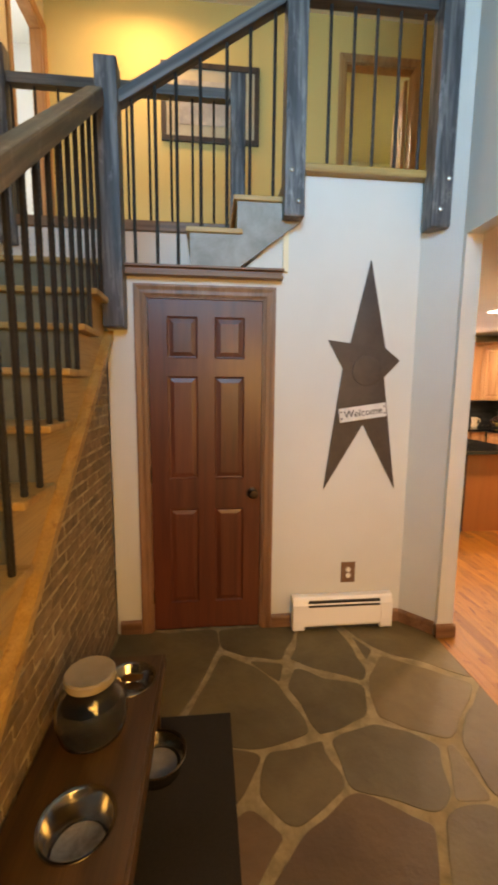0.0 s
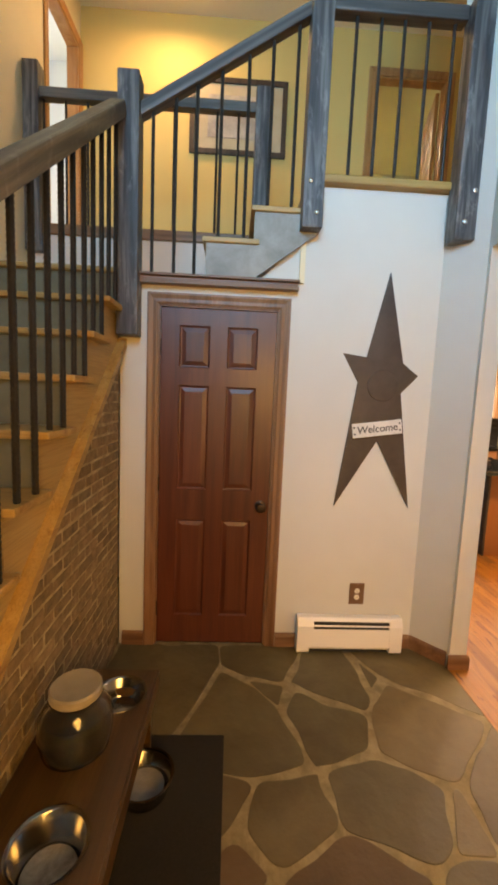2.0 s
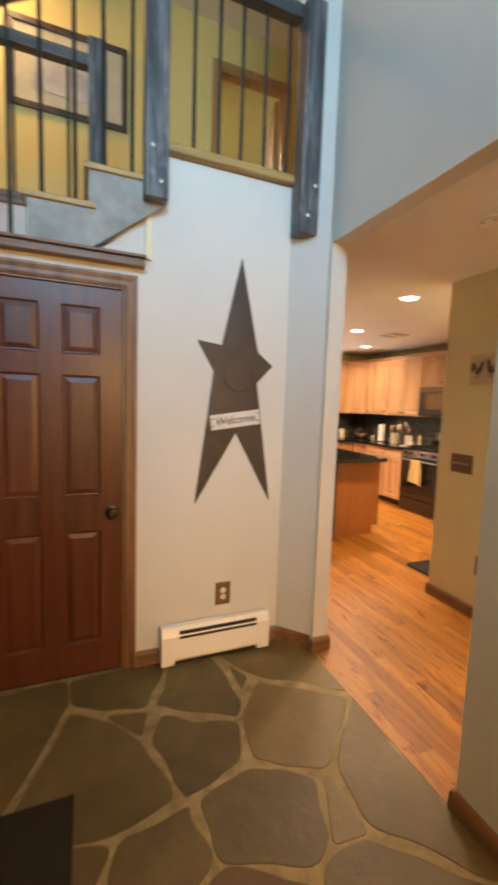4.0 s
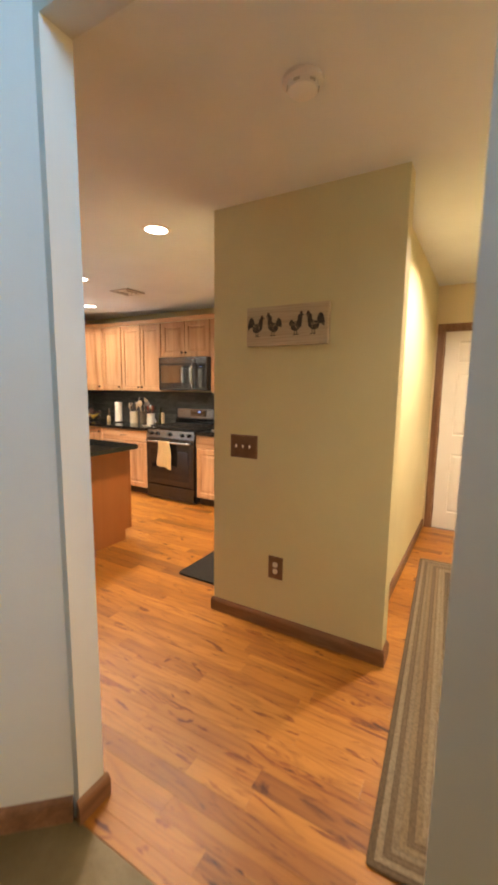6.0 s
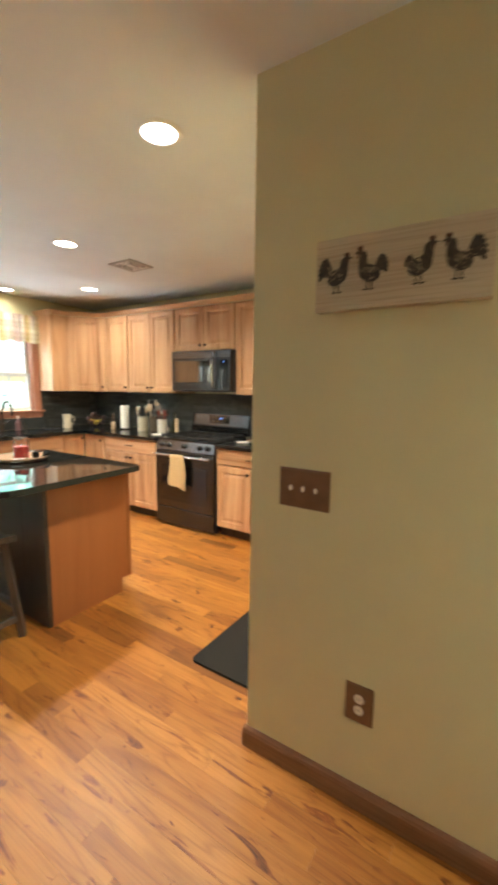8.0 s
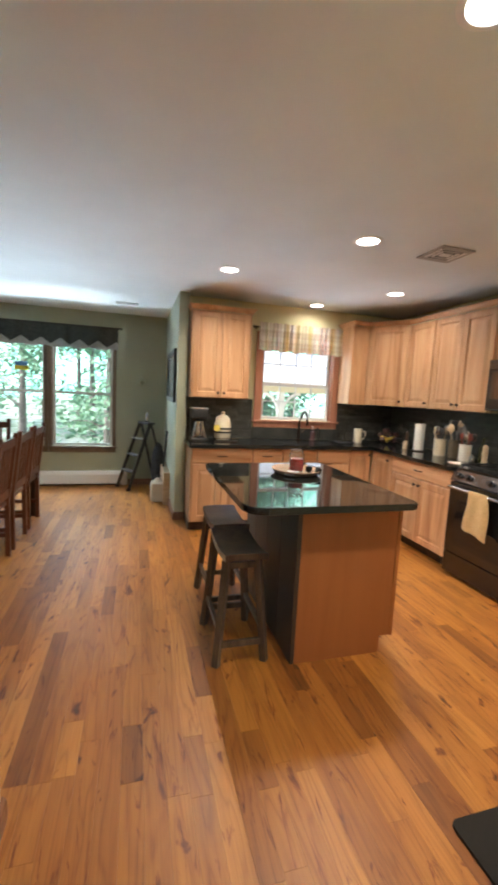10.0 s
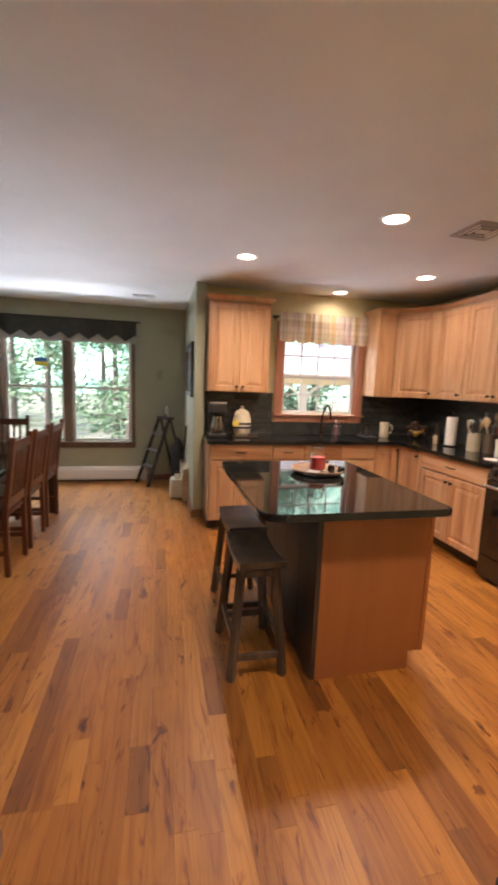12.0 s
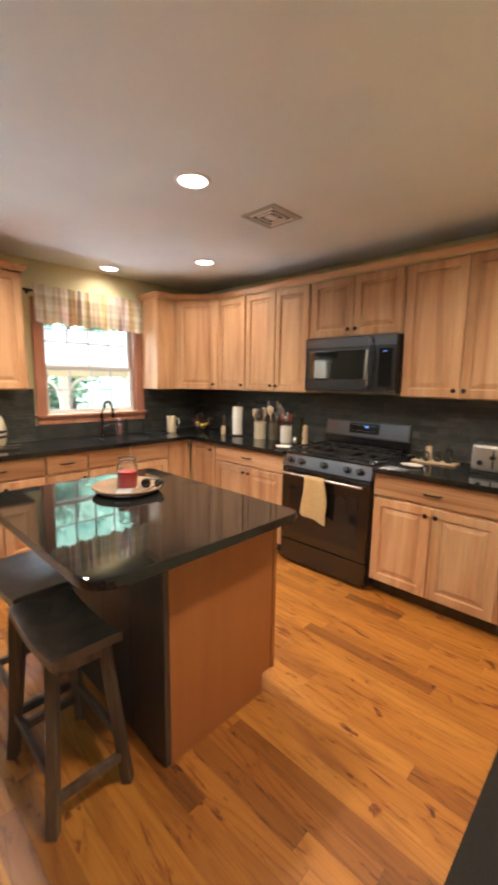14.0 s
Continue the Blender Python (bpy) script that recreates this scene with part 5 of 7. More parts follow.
part("lid", turned([(0, 0.196), (0.079, 0.196), (0.083, 0.201), (0.083, 0.224), (0.078, 0.230), (0.068, 0.227), (0, 0.226)], (-0.255, 1.385, BZ), 36), mottled("tan_lid", (0.30, 0.25, 0.17), (0.38, 0.32, 0.23), 12, 0.5), jar, "tan round lid", True)
bm = turned([(0, 0.008), (0.083, 0.009), (0.101, 0.026), (0.1105, 0.07), (0.1095, 0.10), (0.098, 0.128), (0.05, 0.115), (0, 0.122)], (-0.255, 1.385, BZ), 24)
for v in bm.verts:
    if v.co.z > BZ + 0.05:
        v.co.z += 0.022 * noise.noise(v.co * 17)
part("treats", bm, mottled("treats", (0.008, 0.008, 0.009), (0.034, 0.032, 0.030), 40, 0.8, 0.8), jar, "dark treats filling the lower half", True)

# upstairs
pic = thing("framed_picture", (0.18, 4.50, 3.94), "dark-framed picture with a cream mat upstairs", "picture")
part("frame", boxes((-0.30, 0.664, 4.48, 4.509, 3.94, 3.99), (-0.30, 0.664, 4.48, 4.509, 4.595, 4.645), (-0.30, -0.25, 4.48, 4.509, 3.99, 4.595), (0.614, 0.664, 4.48, 4.509, 3.99, 4.595), bevel=0.005), DARK_WOOD, pic)
part("mat_board", boxes((-0.25, 0.614, 4.497, 4.503, 3.99, 4.595)), mottled("aged_mat", (0.42, 0.37, 0.24), (0.50, 0.45, 0.31), 5, 0.5, 0.0), pic, "cream mat")
part("print", boxes((-0.12, 0.484, 4.492, 4.4965, 4.10, 4.49)), mottled("pale_print", (0.28, 0.27, 0.25), (0.52, 0.48, 0.40), 6, 0.35, 0.0), pic, "pale grey print")
dome = thing("ceiling_light", (-0.45, 3.98, 5.08), "lit glass dome light on the upstairs ceiling", "ceiling light")
part("dome", turned([(0, -0.005), (0.07, 0.008), (0.12, 0.04), (0.14, 0.085), (0, 0.086)], (-0.45, 3.98, 5.085), 28), DOME_GLOW, dome, "glowing frosted dome", True)
part("rim", turned([(0.141, 0.075), (0.152, 0.08), (0.152, 0.104), (0.10, 0.104)], (-0.45, 3.98, 5.085), 28), BRONZE, dome, "", True)


SLOT_GREY = material("slot_grey", (0.45, 0.44, 0.42), 0.6)


def smoke_alarm(x, y, z):
    s = thing("smoke_alarm", (x, y, z - 0.04), "round white smoke alarm on the ceiling", "smoke alarm", "smoke alarms")
    part("base", turned([(0, 0.04), (0.068, 0.04), (0.068, 0.028), (0.062, 0.024), (0, 0.024)], (x, y, z - 0.0405), 28), WHITE_METAL, s, "", True)
    part("dome", turned([(0.052, 0.0235), (0.048, 0.006), (0.036, 0.0), (0, -0.001)], (x, y, z - 0.0405), 28), WHITE_METAL, s, "", True)
    for k in range(6):
        a = k * math.pi / 3
        part("vent_slot", boxes((-0.010, 0.010, -0.0015, 0.0015, -0.004, 0.004), m=pose(x + 0.0515 * math.cos(a), y + 0.0515 * math.sin(a), z - 0.026, 0, 0, math.degrees(a) + 90)), SLOT_GREY, s)


smoke_alarm(2.18, 1.842, CEIL)
smoke_alarm(1.77, 4.15, TOP)

# ---- ceiling fixtures of the kitchen ----
for lx, ly in KITCHEN_LAMPS:
    r = thing("recessed_light", (lx, ly, CEIL - 0.006), "lit round recessed ceiling light with white trim", "ceiling light", "recessed lights")
    part("trim_ring", turned([(0.070, 0.0005), (0.072, -0.006), (0.090, -0.004), (0.095, -0.0004), (0.070, -0.0004)], (lx, ly, CEIL), 32), WHITE_METAL, r, "", True)
    part("lens", turned([(0, -0.0015), (0.069, -0.0015), (0.069, -0.0005), (0, -0.0005)], (lx, ly, CEIL), 28), LAMP_GLOW, r, "glowing lens")


VENT_GREY = material("vent_grey", (0.42, 0.41, 0.39), 0.5)


def ceiling_vent(x, y, w, l, turn, label):
    v = thing("ceiling_vent", (x, y, CEIL - 0.012), label, "vent", "ceiling vents")
    m = pose(x, y, CEIL, 0, 0, turn)
    part("frame", boxes((-w / 2, w / 2, -l / 2, -l / 2 + 0.022, -0.012, -0.0005), (-w / 2, w / 2, l / 2 - 0.022, l / 2, -0.010, -0.0005), (-w / 2, -w / 2 + 0.022, -l / 2 + 0.022, l / 2 - 0.022, -0.010, -0.0005), (w / 2 - 0.022, w / 2, -l / 2 + 0.022, l / 2 - 0.022, -0.010, -0.0005), bevel=0.002, m=m), VENT_GREY, v)
    part("backing", boxes((-w / 2 + 0.02, w / 2 - 0.02, -l / 2 + 0.02, l / 2 - 0.02, -0.003, -0.0008), m=m), BLACK_PLASTIC, v, "dark opening")
    if abs(w - l) < 0.05:
        c = w / 2 - 0.022
        for k in range(4):
            mk_ = m @ pose(0, 0, 0, 0, 0, 90 * k)
            for q in range(3):
                d = c - 0.014 - 0.032 * q
                part("slat", boxes((d - 0.011, d + 0.011, -d + 0.004, d - 0.004, -0.0008, 0.0008), m=mk_ @ pose(0, 0, -0.009)), VENT_GREY if k % 2 else WHITE_METAL, v)
        part("centre_plate", boxes((-0.022, 0.022, -0.022, 0.022, -0.012, -0.004), bevel=0.002, m=m), WHITE_METAL, v)
        return
    n = int((w - 0.05) / 0.036)
    for k in range(n):
        xx = -w / 2 + 0.035 + k * (w - 0.07) / max(n - 1, 1)
        part("slat", boxes((-0.008, 0.008, -l / 2 + 0.022, l / 2 - 0.022, -0.0008, 0.0008), m=m @ pose(xx, 0, -0.008, 0, 40, 0)), VENT_GREY, v)


ceiling_vent(4.08, 4.67, 0.26, 0.26, 0, "square white louvred air vent in the ceiling")
ceiling_vent(1.94, 7.53, 0.26, 0.11, 0, "small slotted air vent in the dining ceiling")

# ---- the picture of roosters ----
board = thing("rooster_plaque", (2.84, 2.19, 1.66), "pale wooden plaque painted with four dark roosters", "wall decoration")
part("board", boxes((2.822, 2.859, 1.952, 2.424, 1.665, 1.872), bevel=0.002), wood("plaque_wood", (0.46, 0.38, 0.26), (0.54, 0.45, 0.32), (0.60, 0.51, 0.37), "Y", 0.6), board)
ROOSTER_PAINT = mottled("rooster_paint", (0.020, 0.022, 0.026), (0.085, 0.065, 0.050), 60, 0.6)


COMB_RED = mottled("comb_red", (0.075, 0.035, 0.025), (0.11, 0.05, 0.03), 30, 0.6)
SPECKLE = material("speckle_paint", (0.50, 0.40, 0.26), 0.6)


def lobe(bm, y, flip, layer, s, z, a, b, turn=0.0, n=12):
    """A flat painted oval; s runs the way the bird looks, layers lie a hair apart."""
    c, q = math.cos(turn), math.sin(turn)
    ring = []
    for k in range(n):
        t = 2 * math.pi * k / n
        u, v = a * math.cos(t), b * math.sin(t)
        ring.append(bm.verts.new((2.8216 - 0.00012 * layer, y - flip * 1.0 * (s + 0.006 + u * c - v * q), 1.766 + 1.15 * (z + u * q + v * c))))
    bm.faces.new(ring)


def rooster(y, flip, tall, tail=1.0):
    """A flat painted bird: body, neck, sickle tail, thin legs with toes, comb and pale speckles."""
    bm = bmesh.new()
    rows = [(0.000, -0.005, 0.029, 0.021, 0.25), (0.017, 0.003, 0.017, 0.022, -0.2), (0.023, 0.022 * tall, 0.012, 0.024 * tall, 0.15), (0.031, 0.044 * tall, 0.0085, 0.0075, 0.0), (0.041, 0.043 * tall, 0.006, 0.0025, -0.2)]
    for k in range(5):
        t = 2.0 + 0.27 * k
        rows.append((-0.018 + 0.018 * tail * math.cos(t), 0.004 + 0.024 * tail * math.sin(t), 0.020 * tail + 0.004, 0.007, t))
        rows.append((-0.020 + 0.030 * tail * math.cos(t + 0.22), 0.004 + 0.042 * tail * math.sin(t + 0.22), 0.010 * tail, 0.0055, t + 0.9))
    for foot in (-0.006, 0.010):
        rows += [(foot * 0.8, -0.031, 0.0024, 0.012, 0.0), (foot + 0.003, -0.043, 0.008, 0.0018, 0.1), (foot - 0.002, -0.044, 0.005, 0.0018, -0.5)]
    for k, row in enumerate(rows):
        lobe(bm, y, flip, k, *row)
    bird = part("painted_rooster", bm, ROOSTER_PAINT, board)
    bm = bmesh.new()
    for k in range(3):
        lobe(bm, y, flip, 22 + k, 0.026 + 0.005 * k, 0.052 * tall + 0.002 * (k % 2), 0.0032, 0.0045)
    lobe(bm, y, flip, 26, 0.036, 0.034 * tall, 0.0028, 0.006)
    part("painted_comb", bm, COMB_RED, bird)
    rnd = random.Random(int(y * 1000))
    bm = bmesh.new()
    for k in range(26):
        lobe(bm, y, flip, 28 + k % 4, rnd.gauss(-0.002, 0.013), rnd.gauss(0.0, 0.010), 0.0026, 0.0012, rnd.uniform(0, 3), 6)
    part("painted_speckle", bm, SPECKLE, bird)


rooster(2.365, 1, 0.9)
rooster(2.252, -1, 1.1, 0.75)
rooster(2.135, 1, 1.0, 0.4)
rooster(2.022, -1, 1.0, 1.0)

# ---- range ----
rg = thing("gas_range", (4.92, 4.565, 0), "black stainless gas range with five knobs", "range")
mr = pose(4.593, 4.947, 0, 0, 0, -90)
W = 0.762
part("body", boxes((0.001, W - 0.001, 0.042, 0.640, 0.025, 0.894), m=mr), BLACK_PLASTIC, rg)
bm = bmesh.new()
slab_yz(bm, [(0.0, 0.800), (0.030, 0.893), (0.085, 0.893), (0.085, 0.800)], 0.0, W)
bmesh.ops.transform(bm, matrix=mr, verts=bm.verts)
cp = part("control_panel", bm, MID_STEEL, rg)
for kx in (0.075, 0.175, 0.38, 0.575, 0.675):
    b2 = bmesh.new()
    lathe(b2, [(0, 0), (0.027, 0), (0.027, 0.006), (0.021, 0.009), (0.019, 0.034), (0.016, 0.037), (0, 0.037)], (0, 0, 0), 18, mr @ pose(kx, 0.016, 0.848, 72, 0, 0))
    part("knob", b2, BLACK_STEEL, cp, "", True)
part("cooktop", boxes((0.0, W, 0.025, 0.575, 0.895, 0.912), bevel=0.004, m=mr), BLACK_GLASS, rg, "black enamel cooktop")
door = part("oven_door", boxes((0.004, W - 0.004, 0.0, 0.041, 0.205, 0.792), bevel=0.004, m=mr), BLACK_STEEL, rg)
bm = bmesh.new()
rings_panel(bm, 0.60, 0.375, [(0.0, -0.001), (0.004, -0.0015), (0.01, -0.0012)], 0.002, mr, 0.081, 0.275)
part("oven_window", bm, BLACK_GLASS, door, "dark glass window")
bm = bmesh.new()
tube(bm, [mr @ Vector((x, -0.048, 0.752)) for x in (0.035, W - 0.035)], 0.0115, 12)
for x in (0.07, W - 0.07):
    tube(bm, [mr @ Vector((x, 0.002, 0.752)), mr @ Vector((x, -0.047, 0.752))], 0.009, 8)
part("handle", bm, STEEL, door, "bright steel bar handle", True)
part("storage_drawer", boxes((0.004, W - 0.004, 0.002, 0.041, 0.030, 0.198), bevel=0.004, m=mr), BLACK_STEEL, rg)
bm = bmesh.new()
slab_yz(bm, [(0.580, 0.913), (0.640, 0.913), (0.640, 1.135), (0.622, 1.135), (0.600, 1.00), (0.580, 0.985)], 0.0, W)
bmesh.ops.transform(bm, matrix=mr, verts=bm.verts)
bg = part("backguard", bm, BLACK_STEEL, rg)
part("guard_face", boxes((0.012, W - 0.012, -0.003, -0.0003, 0.012, 0.128), m=mr @ pose(0, 0.600, 1.0, -9.2, 0, 0)), MID_STEEL, bg, "grey stainless face")
mb = mr @ pose(0, 0.600, 1.0, -9.2, 0, 0)
part("display", boxes((0.235, 0.505, -0.0045, -0.0032, 0.035, 0.120), m=mb), BLACK_GLASS, bg, "black glass display")
part("clock_digits", boxes((0.375, 0.383, -0.0065, -0.0047, 0.085, 0.100), (0.387, 0.395, -0.0065, -0.0047, 0.085, 0.100), (0.401, 0.409, -0.0065, -0.0047, 0.085, 0.100), m=mb), DIGIT_GLOW, bg, "blue lit clock bars")
part("key_marks", boxes(*[(0.26 + 0.022 * k, 0.270 + 0.022 * k, -0.0056, -0.0047, z, z + 0.004) for k in range(10) for z in (0.055, 0.100) if not (z > 0.06 and 4 < k < 8)], m=mb), STEEL, bg, "row of pale key marks")
for g in range(3):
    x0 = 0.03 + g * 0.238
    bm = bmesh.new()
    for yy in (0.06, 0.30, 0.54):
        block(bm, x0, x0 + 0.226, yy - 0.006, yy + 0.006, 0.928, 0.942, m=mr)
    for xx in (x0 + 0.006, x0 + 0.113, x0 + 0.220):
        block(bm, xx - 0.006, xx + 0.006, 0.066, 0.534, 0.929, 0.941, m=mr)
    for xx in (x0 + 0.006, x0 + 0.220):
        for yy in (0.07, 0.53):
            block(bm, xx - 0.006, xx + 0.006, yy - 0.006, yy + 0.006, 0.912, 0.929, m=mr)
    part("grate", bm, CAST_IRON, rg, "cast iron grate")
for bx, by in ((0.143, 0.17), (0.143, 0.43), (0.381, 0.30), (0.619, 0.17), (0.619, 0.43)):
    bm = lathe(bmesh.new(), [(0, 0.912), (0.052, 0.912), (0.050, 0.918), (0.036, 0.920), (0.036, 0.926), (0, 0.927)], (0, 0, 0), 20, mr @ pose(bx, by, 0))
    part("burner", bm, CAST_IRON, rg, "", True)
for fx in (0.05, W - 0.05):
    part("foot", boxes((fx - 0.02, fx + 0.02, 0.08, 0.12, 0.0, 0.0245), m=mr), BLACK_PLASTIC, rg)


def cloth(name, rows, mat, parent, thick=0.004):
    """A thick sheet from a grid of points."""
    bm = bmesh.new()
    g = [[bm.verts.new(p) for p in r] for r in rows]
    for a, b in zip(g, g[1:]):
        for i in range(len(a) - 1):
            bm.faces.new((a[i], a[i + 1], b[i + 1], b[i]))
    bmesh.ops.recalc_face_normals(bm, faces=bm.faces)
    bmesh.ops.solidify(bm, geom=list(bm.faces), thickness=thick)
    return part(name, bm, mat, parent, "", True)


TOWEL = mottled("tan_terry", (0.52, 0.36, 0.16), (0.66, 0.48, 0.24), 70, 0.95, 0.9, distance=0.006)
tw = thing("kitchen_towel", (4.52, 4.70, 0.49), "tan terry towel folded over the oven handle", "towel")
rows = []
for i in range(26):
    u = i / 25
    row = []
    for j in range(17):
        v = j / 16
        w = 0.160 + 0.035 * min(u * 1.6, 1)
        x = 0.255 + w * v + 0.012 * math.sin(5 * u) + (0.02 * u if v > 0.5 else 0)
        fold = 0.010 * math.sin(v * 9.5 + 0.6) * min(1, u * 2.2)
        if u < 0.12:
            a = u / 0.12 * math.pi
            y, z = -0.048 + 0.014 * math.cos(a), 0.752 + 0.016 * math.sin(a)
        else:
            k = (u - 0.12) / 0.88
            y, z = -0.064 - 0.004 * k - fold, 0.752 - k * (0.285 + 0.045 * v + 0.006 * math.sin(v * 7.0))
        row.append(mr @ Vector((x, y, z)))
    rows.append(row)
cloth("towel", rows, TOWEL, tw)

# ---- microwave ----
mw = thing("microwave", (5.04, 4.565, 1.382), "black stainless over-range microwave", "microwave")
mm = pose(4.853, 4.949, 0, 0, 0, -90)
MW = 0.768
part("body", boxes((0, MW, 0.031, 0.384, 1.384, 1.796), bevel=0.003, m=mm), BLACK_PLASTIC, mw)
dr = part("door", boxes((0.001, 0.600, 0.0, 0.030, 1.400, 1.795), bevel=0.004, m=mm), BLACK_STEEL, mw)
bm = bmesh.new()
rings_panel(bm, 0.505, 0.225, [(0.0, -0.001), (0.004, -0.0016), (0.01, -0.0012)], 0.002, mm, 0.035, 1.475)
part("door_window", bm, DOOR_GLASS, dr, "dark glass window")
bm = bmesh.new()
tube(bm, [mm @ Vector((0.575, y, z)) for y, z in ((0.0, 1.425), (-0.035, 1.435), (-0.052, 1.52), (-0.056, 1.60), (-0.052, 1.68), (-0.035, 1.765), (0.0, 1.775))], 0.011, 10)
part("handle", bm, STEEL, dr, "curved steel handle", True)
part("control_panel", boxes((0.602, MW - 0.001, 0.0, 0.030, 1.400, 1.795), bevel=0.004, m=mm), BLACK_STEEL, mw)
part("top_band", boxes((0.004, MW - 0.004, -0.0025, -0.0003, 1.722, 1.790), m=mm), MID_STEEL, mw, "grey stainless band")
part("keypad", boxes((0.640, 0.735, -0.002, -0.0003, 1.43, 1.70), m=mm), BLACK_GLASS, mw, "black glass keypad")
part("clock_digits", boxes((0.668, 0.673, -0.0032, -0.0022, 1.674, 1.682), (0.676, 0.681, -0.0032, -0.0022, 1.674, 1.682), (0.687, 0.692, -0.0032, -0.0022, 1.674, 1.682), m=mm), DIGIT_GLOW, mw, "blue lit clock bars")
part("bottom_lip", boxes((0.0, MW, 0.004, 0.05, 1.383, 1.399), m=mm), BLACK_PLASTIC, mw)

# ---- curtains ----
PLAID = material("plaid_cloth", (0.5, 0.4, 0.25), 0.9)
cx = ramp(PLAID, noise_of(PLAID, coords(PLAID, (7, 0.3, 0.3), False), 1.0, 1), [(0.40, (0.70, 0.55, 0.28)), (0.50, (0.80, 0.76, 0.68)), (0.60, (0.66, 0.58, 0.56))])
cz = ramp(PLAID, noise_of(PLAID, coords(PLAID, (0.3, 0.3, 11), False), 1.0, 1), [(0.42, (1, 1, 1)), (0.54, (0.82, 0.74, 0.70))])
to(PLAID, mixed(PLAID, cx, cz, 0.9), "Base Color")
PLAID.node_tree.nodes["Principled BSDF"].inputs["Subsurface Weight"].default_value = 0.15
vl = thing("window_valance", (3.95, 6.69, 1.92), "gathered tan plaid valance on a dark rod", "curtain")
rows = []
for i in range(18):
    u = i / 17
    z = 2.228 - 0.312 * u
    pinch = math.exp(-((u - 0.17) / 0.05) ** 2)
    row = []
    for k in range(221):
        v = k / 220
        fold = math.sin(v * 74 + 2.0 * math.sin(v * 17) + 0.5 * u) + 0.45 * math.sin(v * 163 + 1.0)
        row.append(Vector((3.385 + 1.13 * v + 0.007 * u * math.sin(31 * v), 6.684 - (0.006 + 0.017 * u) * (1 - 0.6 * pinch) * fold, z + 0.008 * math.sin(v * 41 + 1) * u + 0.006 * math.sin(v * 120) * (1 - u))))
    rows.append(row)
cloth("cloth", rows, PLAID, vl, 0.002)
bm = bmesh.new()
tube(bm, [(3.33, 6.700, 2.175), (4.57, 6.700, 2.175)], 0.009, 10)
part("rod", bm, IRON, vl, "thin dark rod", True)
for fx in (3.325, 4.575):
    part("finial", turned([(0, -0.016), (0.012, -0.010), (0.016, 0), (0.012, 0.010), (0, 0.016)], (fx, 6.700, 2.175), 14), IRON, vl, "", True)
    part("bracket", boxes((fx + (0.02 if fx < 4 else -0.03), fx + (0.03 if fx < 4 else -0.02), 6.70, 6.7495, 2.15, 2.17)), IRON, vl)

dv = thing("window_valance", (0.5, 8.27, 1.92), "dark green dining valance with pale zigzag points", "curtain")
DARKCLOTH = mottled("dark_cloth", (0.030, 0.036, 0.033), (0.060, 0.068, 0.062), 30, 0.95, 0.5)
PALECLOTH = mottled("pale_cloth", (0.34, 0.35, 0.31), (0.46, 0.46, 0.42), 30, 0.95, 0.5)
rows, rows2 = [], []
for i in range(10):
    u = i / 9
    r1, r2 = [], []
    for k in range(181):
        v = k / 180
        x = -0.92 + 2.73 * v
        tooth = abs((x * 4.2) % 1.0 - 0.5) * 2
        z1 = 2.215 - u * (0.175 + 0.085 * tooth)
        wav = 0.012 * math.sin(v * 70 + math.sin(v * 33)) * (0.4 + 0.6 * u)
        r1.append(Vector((x, 8.262 + wav, z1)))
        r2.append(Vector((x, 8.278 + wav * 0.8, 2.10 - u * 0.175 + 0.01 * math.sin(v * 60))))
    rows.append(r1)
    rows2.append(r2)
cloth("dark_layer", rows, DARKCLOTH, dv, 0.002)
cloth("pale_layer", rows2, PALECLOTH, dv, 0.002)
bm = bmesh.new()
tube(bm, [(-0.96, 8.268, 2.222), (1.86, 8.268, 2.222)], 0.010, 10)
part("rod", bm, IRON, dv, "", True)
for fx in (-0.95, 1.85):
    part("bracket", boxes((fx - 0.006, fx + 0.006, 8.268, 8.3295, 2.21, 2.234)), IRON, dv)

# hanging ornament on the dining window
sc = thing("sun_catcher", (0.57, 8.36, 1.59), "blue and yellow glass ornament hung on the dining window", "ornament")
for nm, z0_, z1_, w_, mat_ in (("upper_panel", 1.645, 1.70, 0.075, material("blue_glass", (0.10, 0.25, 0.50), 0.2)), ("lower_panel", 1.59, 1.644, 0.085, material("yellow_glass", (0.72, 0.60, 0.06), 0.2))):
    part(nm, boxes((0.57 - w_, 0.57 + w_, 8.357, 8.363, z0_, z1_), bevel=0.002), mat_, sc)
bm = bmesh.new()
tube(bm, [(0.57, 8.36, 1.70), (0.57, 8.36, 2.05)], 0.0015, 6)
part("cord", bm, IRON, sc)


# ---- things on the counters ----
def lathe_thing(name, x, y, z, pieces, label, category, group=""):
    t = thing(name, (x, y, z), label, category, group)
    for nm, prof, mat, lab in pieces:
        part(nm, turned(prof, (x, y, z), 26), mat, t, lab, True)
    return t


CREAM_GLAZE = mottled("cream_glaze", (0.66, 0.58, 0.42), (0.74, 0.66, 0.50), 14, 0.3, 0.03)
ZC = ZT + 0.0005
